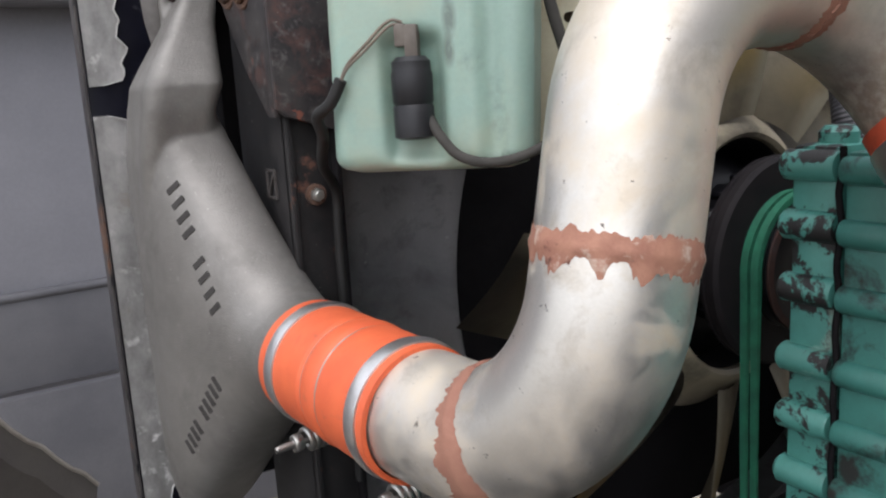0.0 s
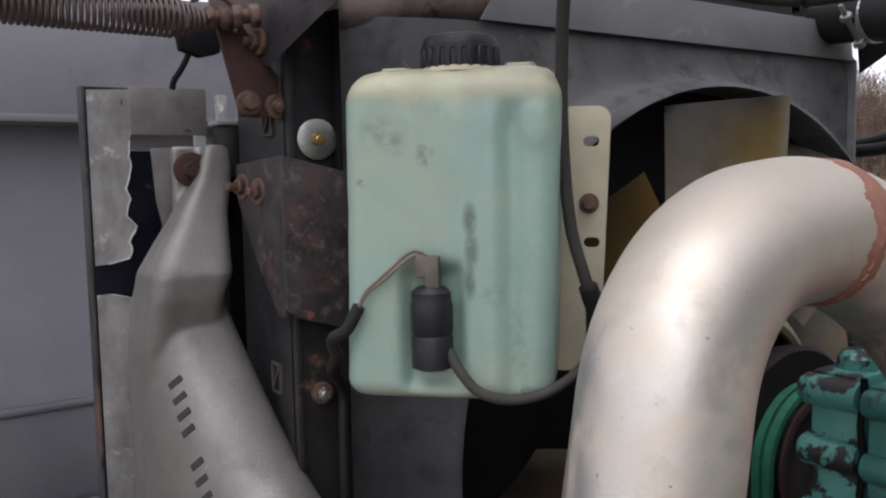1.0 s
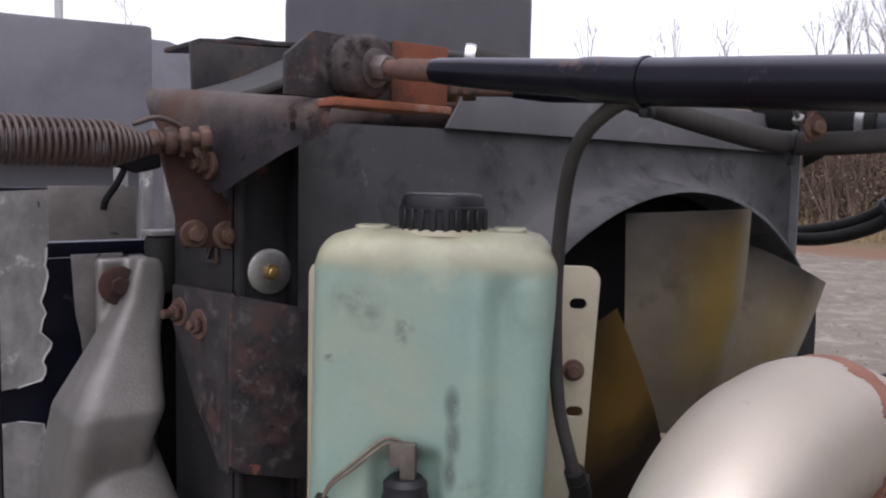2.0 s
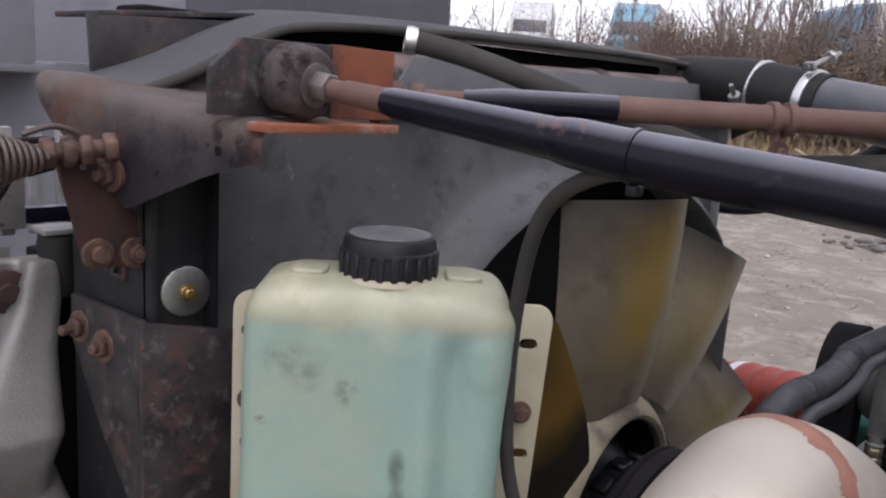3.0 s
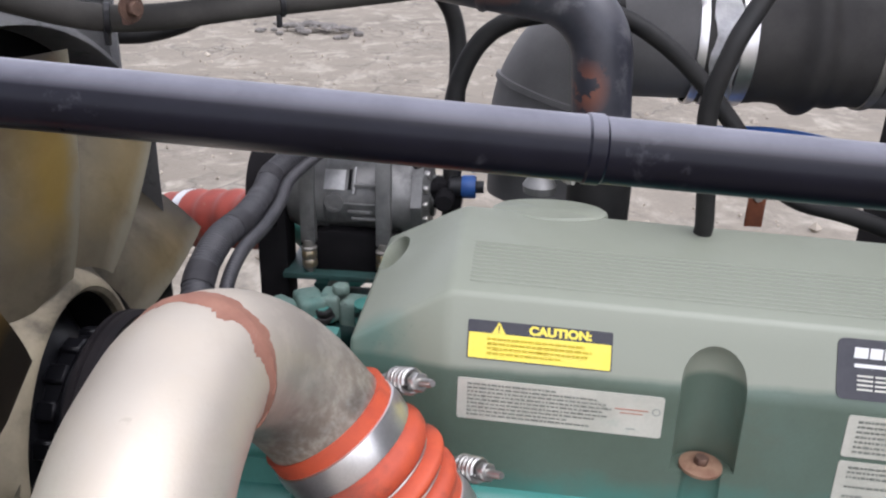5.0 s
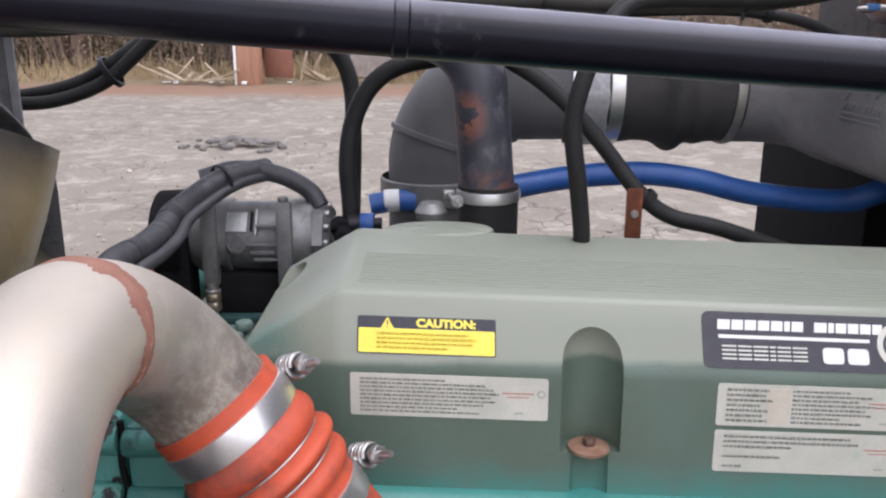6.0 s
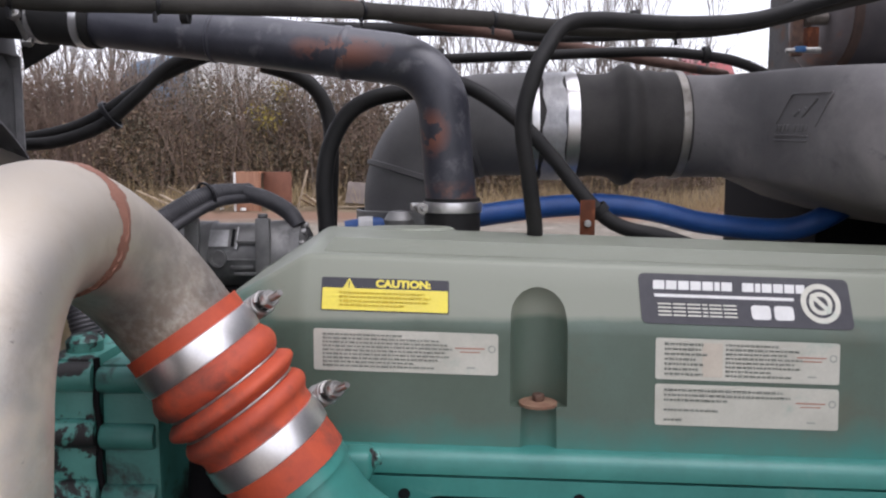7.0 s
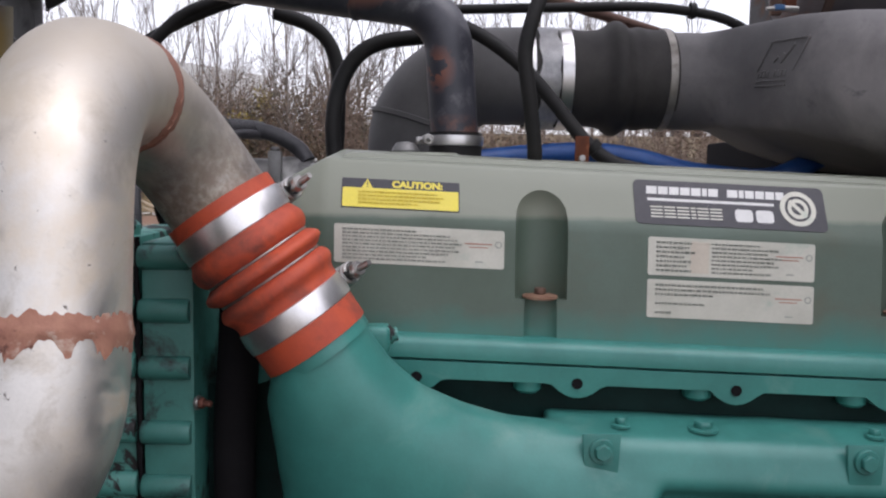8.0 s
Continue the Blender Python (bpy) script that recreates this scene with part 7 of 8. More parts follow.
part("tube", sweep([ROD0 + rdir * 0.182, ROD0 + rdir * 1.9], 0.0104, 28), M_rusttube, rod)
for s in (0.311, 0.325):
    part("clip", moved(lathe([(0.0108, -0.004), (0.0135, -0.003), (0.0135, 0.003), (0.0108, 0.004)], 28, cap=False), placed(ROD0 + rdir * s, rdir)), M_rusttube, rod)
clip0 = ROD0 + rdir * 0.317
part("clip_tab", moved(box((0.01, 0.006, 0.03), 0.001), Matrix.Translation(clip0 + V(0, 0, -0.025))), M_rusttube, rod)
part("clip_bolt", moved(join(hexhead(0.006, 0.006), lathe([(0.0105, -0.002), (0.0105, 0)], 20)), placed(clip0 + V(-0.003, -0.005, -0.028), (-0.5, -1, 0))), M_rustbolt, rod)
HHP = smooth_path([V(0.46, 0.62, 1.885), V(0.5, 0.575, 1.872), V(0.545, 0.5, 1.845), V(0.583, 0.425, 1.817), V(0.612, 0.365, 1.799), V(0.634, 0.318, 1.797), V(0.68, 0.255, 1.803), V(0.75, 0.147, 1.812), V(0.83, 0.05, 1.822), V(0.873, -0.016, 1.825), V(0.92, -0.12, 1.826), V(0.96, -0.222, 1.822), V(1.0, -0.38, 1.822), V(1.03, -0.5, 1.835), V(1.06, -0.64, 1.87), V(1.1, -0.85, 1.92)], 10)
hh = thing("heater_hose", V(0.46, 0.62, 1.885), "dusty black heater hose strapped to the stay rod", "hose")
part("tube", sweep(HHP, 0.0105, 18), M_dustrubber, hh)
for k in (43, 62, 82, 101, 121):
    d_ = HHP[k + 1] - HHP[k]
    part("cable_tie", moved(lathe([(0.0108, -0.0025), (0.0122, -0.002), (0.0122, 0.002), (0.0108, 0.0025)], 20, cap=False), placed(HHP[k], d_)), M_plastic, hh)
    part("tie_tail", moved(box((0.005, 0.004, 0.012), 0.0008), Matrix.Translation(HHP[k] + V(-0.004, 0, -0.014))), M_plastic, hh)
clamp_band(V(0.463, 0.618, 1.884), V(0.04, -0.035, -0.007), 0.011, 0.011, label="small worm-drive hose clamp", name="worm_clamp")


# ---------------------------------------------------------------- radiator top, coolant pipe
topt = thing("radiator_top_tube", (0.7, 0.715, 1.86), "flaking rusty steel crossmember tube over the radiator", "crossmember")
part("tube", sweep(smooth_path([(0.245, 0.715, 1.80), (0.29, 0.715, 1.812), (0.36, 0.715, 1.829), (0.45, 0.713, 1.843), (0.8, 0.708, 1.846), (1.19, 0.70, 1.852)], 8), lambda s: 0.032 - 0.010 * max(0, 1 - s * 9), 32), surf("flaking_brown_paint", (0.11, 0.08, 0.072), (0.2, 0.15, 0.135), 0.75, 0.1, 24, 0.7, 200,
     [((0.03, 0.028, 0.03), 17, 0.56, 0.62, 0.6, 0), ((0.22, 0.09, 0.05), 28, 0.62, 0.7, 0.9, 0)]), topt)
part("slot_plate", moved(box((0.022, 0.006, 0.02), 0.001), Matrix.Translation((0.72, 0.677, 1.848))), M_dark, topt)
part("end_collar", moved(lathe([(0.0325, -0.012), (0.0345, -0.01), (0.0345, 0.01), (0.0325, 0.012)], 32, cap=False), placed((0.90, 0.7065, 1.8475), (1, -0.02, 0.01))), M_bracket, topt)
seal = thing("air_seal_strip", (0.7, 0.76, 1.9), "dusty grey curled rubber air seal over the radiator", "seal strip")
b = bmesh.new()
rows = []
for x, y, z in smooth_path([(0.21, 0.715, 1.832), (0.27, 0.715, 1.853), (0.34, 0.725, 1.886), (0.41, 0.735, 1.904), (0.6, 0.745, 1.914), (0.9, 0.745, 1.918), (1.12, 0.735, 1.915), (1.21, 0.72, 1.905), (1.235, 0.71, 1.885)], 6):
    rows.append([b.verts.new((x, y - 0.04, z - 0.013)), b.verts.new((x, y - 0.012, z - 0.002)), b.verts.new((x, y + 0.05, z + 0.004)), b.verts.new((x, y + 0.11, z - 0.012))])
for r0, r1 in zip(rows, rows[1:]):
    for j in range(3):
        b.faces.new((r0[j], r0[j + 1], r1[j + 1], r1[j]))
bead = [r[0].co.copy() for r in rows]
bmesh.ops.solidify(b, geom=b.faces[:], thickness=0.004)
part("strip", b, surf("dusty_grey_rubber", (0.13, 0.13, 0.135), (0.18, 0.178, 0.18), 0.7, 0, 7, 0.3, 200), seal)
part("front_bead", sweep(bead, 0.0045, 10), M_dustrubber, seal, "rolled rubber front edge")
blk = thing("hood_rest_block", (0.28, 0.75, 1.84), "dark painted sheet metal hood rest", "bracket")
part("wall", moved(box((0.15, 0.006, 0.052), 0.001), Matrix.Translation((0.296, 0.745, 1.862)) @ Matrix.Rotation(radians(-3), 4, "Y")), M_bracket, blk)
part("lid", moved(box((0.15, 0.09, 0.005), 0.0015), Matrix.Translation((0.303, 0.787, 1.892)) @ Matrix.Rotation(radians(-5), 4, "Y")), M_blackrust, blk)

C_R = 0.0375
CPATH = fillet([(1.118, 0.50, 1.858), (1.03, -0.06, 1.779), (1.032, -0.078, 1.56)], [0.085], 14)
cool = thing("coolant_pipe", (1.03, -0.07, 1.56), "dark blue steel coolant pipe with rust flakes, bent downwards", "pipe")
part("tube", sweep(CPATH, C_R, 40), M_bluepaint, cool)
cdir = (Vector(CPATH[0]) - Vector(CPATH[1])).normalized()
for s, wd in ((-0.43, 0.006), (-0.225, 0.004)):
    part("bead", moved(lathe([(C_R, -wd), (C_R + 0.0025, -wd * 0.4), (C_R + 0.0025, wd * 0.4), (C_R, wd)], 40, cap=False), placed(Vector(CPATH[0]) + cdir * s, cdir)), M_bluepaint, cool)
ch0 = Vector(CPATH[0]) - cdir * 0.035
chose = thing("coolant_hose", ch0, "black rubber radiator hose joining the coolant pipe", "hose")
HP = smooth_path([ch0, ch0 + cdir * 0.06, ch0 + cdir * 0.13, V(1.17, 0.69, 1.878), V(1.16, 0.72, 1.876)], 6)
part("sleeve", sweep(HP, lambda s: 0.0412 + 0.002 * math.sin(s * 5), 36), M_rubber, chose)
for s in (0.022, 0.10):
    clamp_band(ch0 + cdir * s, cdir, 0.0425, 0.013, name="worm_clamp", label="shiny worm-drive hose clamp on black rubber", bolt_dir=(-0.6, 0, -0.6) if s > 0.05 else (-0.3, 0, 0.9), spring=False, group="radiator hose clamps")
nk = thing("thermostat_neck", (1.032, -0.078, 1.5), "dark rubber thermostat neck with a steel clamp", "neck")
part("sleeve", sweep([(1.032, -0.078, 1.49), (1.032, -0.078, 1.585)], 0.0415, 36), M_rubber, nk)
clamp_band(V(1.032, -0.078, 1.572), V(0, 0, 1), 0.0422, 0.016, name="worm_clamp", label="shiny worm-drive hose clamp on black rubber", group="radiator hose clamps", bolt_dir=(-0.2, 0.9, 0), spring=False)
part("pivot_knob", moved(lathe([(0.02, 0), (0.022, 0.01), (0.014, 0.022), (0, 0.024)], 20), Matrix.Translation((1.0, 0.0, 1.545))), M_comp, nk)

# ---------------------------------------------------------------- air intake
AX, AZ, AR = 1.292, 1.700, 0.091
elb = thing("intake_elbow", (1.29, -0.03, 1.45), "grey-black moulded rubber intake elbow", "intake elbow")
ep = fillet([(AX, -0.22, AZ + 0.004), (AX, -0.012, AZ), (AX - 0.012, -0.008, 1.45)], [0.135], 24)
part("elbow", sweep(ep, lambda s: AR - 0.006 * s, 48), M_airelbow, elb)
for s in (0.3, 0.6):
    c0, t0 = path_point(ep, s)
    part("rib", moved(lathe([(AR - 0.006, -0.006), (AR + 0.0015, -0.004), (AR + 0.0015, 0.004), (AR - 0.006, 0.006)], 48, cap=False), placed(c0, t0)), M_airelbow, elb)
part("cuff", moved(lathe([(AR - 0.004, -0.02), (AR - 0.001, -0.018), (AR - 0.001, 0.018), (AR - 0.004, 0.02)], 48, cap=False), Matrix.Translation((AX - 0.018, 0.0, 1.535))), M_comp, elb, "grey cuff")
slv = thing("intake_sleeve", (AX, -0.38, 1.61), "matt black rubber intake sleeve with a raised bulge", "hose")
prof = []
for i in range(80):
    s = i / 79
    prof.append((AR + 0.001 + 0.015 * math.exp(-(abs(s - 0.62) / 0.07) ** 2.4) + 0.004 * math.exp(-((s - 0.78) / 0.05) ** 2) - 0.003 * math.exp(-((s - 0.42) / 0.08) ** 2), s * 0.27))
part("sleeve", moved(lathe(prof, 56, cap=False), placed((AX, -0.215, AZ), (0, -1, 0.012))), M_airrub, slv)
for s0 in (0.004, 0.262):
    part("end_lip", moved(lathe([(AR + 0.0005, s0 - 0.004), (AR + 0.003, s0 - 0.003), (AR + 0.003, s0 + 0.003), (AR + 0.0005, s0 + 0.004)], 56, cap=False), placed((AX, -0.215, AZ), (0, -1, 0.012))), M_airrub, slv)
clamp_band(V(AX, -0.284, AZ - 0.0), V(0, -1, 0), AR + 0.0025, 0.022, name="wide_band_clamp", label="wide bright steel band clamp", group="intake clamps")
clamp_band(V(AX, -0.22, AZ), V(0, -1, 0), AR + 0.0025, 0.013, name="wide_band_clamp", label="wide bright steel band clamp", group="intake clamps")
clamp_band(V(AX, -0.474, AZ + 0.002), V(0, -1, 0), AR + 0.0025, 0.014, name="wide_band_clamp", label="dull steel band clamp", group="intake clamps", steel=M_dullsteel)
tp = bmesh.new()
rows = []
for i in range(26):
    a = radians(60 + 205 * i / 25)
    w = 0.0185 + 0.0025 * math.sin(i * 1.3)
    r = AR + 0.0035 + 0.0012 * math.sin(i * 2.1)
    rows.append([tp.verts.new((AX + r * math.cos(a), -0.2525 + dy * w + 0.0015 * math.sin(i * 0.9), AZ + r * math.sin(a))) for dy in (-1, -0.3, 0.3, 1)])
for r0, r1 in zip(rows, rows[1:]):
    for j in range(3):
        tp.faces.new((r0[j], r0[j + 1], r1[j + 1], r1[j]))
bmesh.ops.solidify(tp, geom=tp.faces[:], thickness=0.001)
solo("foil_tape", tp, M_tag, "crumpled silver tape wrapped round the intake joint", "tape")
abox = thing("air_cleaner_duct", (1.15, -0.8, 1.55), "dark grey moulded air cleaner duct with an embossed panel", "air duct")


def rrect(y, x0, x1, z0, z1, r):
    cx, cz = (x0 + x1) / 2, (z0 + z1) / 2
    return [V(cx + px, y, cz + pz) for px, pz in rounded(x1 - x0, z1 - z0, r, 8)]


rings = [rrect(-0.478, AX - 0.09, AX + 0.09, AZ - 0.09, AZ + 0.09, 0.0899), rrect(-0.52, AX - 0.09, AX + 0.09, AZ - 0.09, AZ + 0.09, 0.0899), rrect(-0.545, AX - 0.098, AX + 0.092, AZ - 0.09, AZ + 0.089, 0.089),
         rrect(-0.563, AX - 0.15, AX + 0.1, 1.611, 1.786, 0.086), rrect(-0.583, AX - 0.24, AX + 0.11, 1.606, 1.782, 0.084), rrect(-0.61, AX - 0.345, AX + 0.12, 1.596, 1.777, 0.08), rrect(-0.66, AX - 0.405, AX + 0.13, 1.574, 1.773, 0.075),
         rrect(-0.80, AX - 0.43, AX + 0.14, 1.535, 1.772, 0.07), rrect(-1.3, AX - 0.44, AX + 0.14, 1.50, 1.775, 0.07)]
part("duct", loft(rings), M_airbox, abox, sharp=60)
bpy.context.view_layer.update()
ok, at_, nm_, _ = abox.children[0].ray_cast(V(-0.1366, -0.0472, 1.7202), V(0.9048, -0.4254, -0.0195))
if ok:
    mm = placed(at_, nm_) @ Matrix.Rotation(radians(-3), 4, "Z")
    def ridge(x0, y0, x1, y1, w=0.0028, h=0.0022, name="emboss_line"):
        ln = math.hypot(x1 - x0, y1 - y0)
        part(name, moved(box((ln, w, h), 0.0008), mm @ Matrix.Translation(((x0 + x1) / 2, (y0 + y1) / 2, 0)) @ Matrix.Rotation(math.atan2(y1 - y0, x1 - x0), 4, "Z")), M_airbox, abox)
    ridge(-0.033, 0.042, 0.054, 0.043)
    ridge(-0.033, 0.042, -0.066, -0.004)
    ridge(0.054, 0.043, 0.022, -0.006)
    ridge(-0.068, -0.0195, 0.008, -0.0195)
    ridge(-0.07, -0.027, 0.006, -0.027)
    ridge(-0.008, 0.008, 0.022, 0.035, 0.0045, 0.003, "emboss_mark")
    ridge(-0.008, 0.008, 0.0, 0.022, 0.0045, 0.003, "emboss_mark")
    ridge(-0.026, 0.010, -0.014, 0.018, 0.0045, 0.003, "emboss_mark")
    for q in range(9):
        if q != 4:
            x0 = -0.064 + 0.0082 * q
            ridge(x0, -0.0135, x0 + 0.003, -0.0035, 0.005, 0.002, "emboss_mark")
wall = thing("firewall", (1.5, -0.9, 0.8), "black painted cab firewall and cowl", "firewall")
part("cowl", moved(box((0.5, 0.6, 0.95), 0.01), Matrix.Translation((1.56, -1.045, 1.13))), M_dark, wall)
part("panel", moved(box((0.4, 0.04, 1.3), 0.01), Matrix.Translation((1.62, -0.86, 1.75))), M_bracket, wall)
part("bulkhead", moved(box((2.4, 0.05, 1.9), 0.01), Matrix.Translation((1.0, -1.35, 1.1))), M_dark, wall)
dry_ = thing("reservoir_can", (1.3, -0.86, 1.9), "dark cylindrical reservoir with a brown seam band", "reservoir")
md_ = placed((1.305, -0.712, 1.888), (0.06, -1, 0))
M_can = surf("worn_brown_black_can", (0.05, 0.046, 0.052), (0.085, 0.075, 0.075), 0.5, 0.1, 14, 0.3, 260, [((0.15, 0.085, 0.06), 10, 0.55, 0.68, 0.8, 0.0)])
M_canseam = surf("dark_brown_seam", (0.06, 0.038, 0.03), (0.1, 0.06, 0.045), 0.7, 0.1, 30, 0.3, 260)
M_canend = surf("dusty_grey_can_end", (0.17, 0.15, 0.15), (0.11, 0.095, 0.095), 0.55, 0.2, 18, 0.3, 260, [((0.2, 0.1, 0.065), 14, 0.55, 0.68, 0.8, 0.0)])
part("end_cap", moved(lathe([(0.0, -0.004), (0.05, -0.003), (0.078, 0.002), (0.088, 0.012), (0.09, 0.024), (0.09, 0.042)], 44, cap=False), md_), M_canend, dry_, "dusty grey dished end cap")
part("seam", moved(lathe([(0.089, 0.034), (0.0945, 0.036), (0.0955, 0.042), (0.0945, 0.05), (0.089, 0.052)], 44, cap=False), md_), M_canseam, dry_, "dark brown seam band")
part("can", moved(lathe([(0.09, 0.046), (0.0915, 0.06), (0.0915, 0.3), (0.08, 0.32), (0.0, 0.322)], 44, cap=False), md_), M_can, dry_)
part("clamp_post", moved(join(box((0.014, 0.02, 0.07), 0.004, at=(0, 0, 0.035)), moved(lathe([(0.0, 0), (0.013, 0), (0.013, 0.022), (0.0, 0.022)], 18), Matrix.Translation((0, 0.011, 0.072)) @ Matrix.Rotation(radians(90), 4, "X"))), Matrix.Translation((1.232, -0.662, 1.815))), M_rustbolt, dry_, "rusty clamp post")
part("drain_plug", moved(join(hexhead(0.015, 0.014), moved(lathe([(0.011, 0.014), (0.011, 0.04)], 16), Matrix.Identity(4))), placed((1.232, -0.672, 1.878), (0.1, -1, 0))), M_conn, dry_)
fitg = thing("hose_fitting", (1.286, -0.66, 1.822), "brown valve fitting with a blue tab on the duct", "fitting")
part("body", moved(box((0.02, 0.02, 0.04), 0.003), Matrix.Translation((1.24, -0.69, 1.845))), M_rust, fitg)
part("blue_tab", moved(box((0.012, 0.018, 0.01), 0.002), Matrix.Translation((1.2, -0.655, 1.823))), surf("blue_plastic_tab", (0.03, 0.14, 0.32), (0.03, 0.1, 0.25), 0.4, 0, 50, 0), fitg)
part("stem", sweep([(1.2, -0.632, 1.821), (1.2, -0.66, 1.822), (1.205, -0.69, 1.822)], [0.003, 0.005, 0.0055], 12), M_zinc, fitg)

# ---------------------------------------------------------------- loose hoses over the engine
hose("cross_hose", [(1.15, 0.26, 1.852), (1.15, 0.012, 1.848), (1.15, -0.123, 1.845), (1.15, -0.259, 1.837), (1.15, -0.439, 1.846), (1.15, -0.58, 1.868), (1.16, -0.70, 1.905), (1.17, -0.85, 1.96)], 0.010, M_rubber, "black hose strapped beside a longer one", 8)
hose("air_line", [(1.18, 0.05, 1.80), (1.2, -0.06, 1.807), (1.2, -0.219, 1.813), (1.2, -0.407, 1.819), (1.2, -0.501, 1.812), (1.2, -0.557, 1.801), (1.215, -0.62, 1.778)], 0.0085, M_rubber, "thin black air line over the intake sleeve", 8)
hose("vertical_hose", [(1.06, -0.75, 1.91), (1.03, -0.6, 1.867), (1.0, -0.5, 1.838), (0.97, -0.388, 1.828), (0.93, -0.272, 1.827), (0.90, -0.222, 1.815), (0.88, -0.195, 1.78), (0.87, -0.18, 1.75), (0.87, -0.166, 1.69), (0.875, -0.175, 1.62), (0.89, -0.185, 1.555), (0.9, -0.185, 1.535)], 0.0105, M_rubber, "black hose hanging down to the valve cover", 8)
hose("diagonal_hose", [(1.08, -0.02, 1.772), (1.075, -0.087, 1.757), (1.07, -0.139, 1.73), (1.06, -0.188, 1.69), (1.05, -0.237, 1.635), (1.035, -0.285, 1.575), (1.03, -0.33, 1.542), (1.03, -0.40, 1.525), (1.04, -0.5, 1.49)], 0.0115, M_rubber, "black hose slanting down behind the valve cover", 8)
clipb = thing("hose_bracket", (1.02, -0.285, 1.5), "small rusty bracket with a bolt holding a hose", "bracket")
part("tab", moved(box((0.004, 0.022, 0.075), 0.0008), Matrix.Translation((1.02, -0.277, 1.545))), M_rust, clipb)
part("bolt", moved(hexhead(0.006, 0.005), placed((1.0175, -0.277, 1.548), (-1, 0, 0))), M_zinc, clipb)
part("p_clip", moved(lathe([(0.012, -0.007), (0.0145, -0.006), (0.0145, 0.006), (0.012, 0.007)], 24, cap=False), placed((1.033, -0.297, 1.566), (0, -0.6, -0.6))), M_rubber, clipb)
hose("arch_hose", [(1.12, 0.122, 1.46), (1.12, 0.122, 1.53), (1.12, 0.125, 1.60), (1.125, 0.116, 1.66), (1.13, 0.09, 1.71), (1.14, 0.05, 1.738), (1.15, -0.01, 1.75), (1.16, -0.1, 1.76)], 0.0135, M_rubber, "thick black hose arching up from the compressor", 8, wob=0.01)
hose("side_hose", [(1.22, 0.24, 1.80), (1.22, 0.18, 1.78), (1.22, 0.145, 1.75), (1.22, 0.128, 1.70), (1.2, 0.125, 1.62), (1.2, 0.13, 1.5)], 0.013, M_rubber, "black hose dropping behind the coolant pipe", 8)
for k, (r, pts_) in enumerate(((0.0115, [(1.3, 0.80, 1.672), (1.3, 0.714, 1.668), (1.3, 0.632, 1.673), (1.3, 0.549, 1.702), (1.3, 0.486, 1.752), (1.3, 0.424, 1.806), (1.28, 0.34, 1.835)]), (0.0105, [(1.33, 0.76, 1.676), (1.32, 0.672, 1.684), (1.31, 0.579, 1.709), (1.31, 0.475, 1.772), (1.3, 0.393, 1.809), (1.28, 0.30, 1.839)]))):
    hose("fuel_hose", pts_, r, M_rubber, "one of two black hoses strapped together", 8, group="strapped hoses")
solo("hose_strap", moved(lathe([(0.02, -0.005), (0.023, -0.004), (0.023, 0.004), (0.02, 0.005)], 20, cap=False), placed((1.305, 0.535, 1.72), (0, 0.7, -0.5)) @ Matrix.Diagonal((1.0, 1.25, 1, 1))), M_plastic, "black strap round two hoses", "strap")
hose("blue_hose", [(1.2, -0.06, 1.535), (1.22, -0.125, 1.545), (1.25, -0.228, 1.557), (1.25, -0.337, 1.563), (1.25, -0.427, 1.553), (1.25, -0.526, 1.53), (1.24, -0.656, 1.52), (1.22, -0.714, 1.54), (1.25, -0.8, 1.58)], 0.0195, M_bluehose, "bright blue silicone hose behind the valve cover", 8)
solo("hose_label", moved(lathe([(0.0172, -0.012), (0.018, -0.011), (0.018, 0.011), (0.0172, 0.012)], 20, cap=False), placed((1.194, 0.066, 1.528), (0.05, -1, 0.05))), M_white, "white label wrapped round the blue hose", "label")
hose("blue_hose_stub", [(1.19, 0.10, 1.522), (1.195, 0.06, 1.528), (1.2, 0.03, 1.526)], 0.017, M_bluehose, "blue hose stub with a white label", 6)
for y, z in ((-0.335, 1.842), (-0.06, 1.815), (-0.5, 1.818), (0.3, 1.85)):
    solo("cable_clip", moved(lathe([(0.011, -0.006), (0.014, -0.005), (0.014, 0.005), (0.011, 0.006)], 20, cap=False), placed((1.0 if z > 1.82 else 1.2, y, z - 0.004), (0, 1, 0))), M_rubber, "small black hose clip", "clip", "hose clips")

# ---------------------------------------------------------------- compressor and its fittings
CX, CZ = 1.125, 1.488
comp = thing("air_compressor", (CX, 0.25, 1.42), "grimy cast aluminium refrigerant compressor", "compressor")
mcx = placed((CX, 0.345, CZ), (0, -1, 0))
part("body", moved(lathe([(0.03, -0.012), (0.05, -0.01), (0.056, 0.0), (0.056, 0.045), (0.0525, 0.048), (0.0525, 0.128), (0.056, 0.13), (0.057, 0.165), (0.05, 0.176), (0.03, 0.19), (0.03, 0.2)], 48), mcx), M_comp, comp)
part("rear_head", moved(lathe([(0.05, 0.168), (0.058, 0.17), (0.058, 0.185), (0.045, 0.195)], 8), mcx), M_comp, comp)
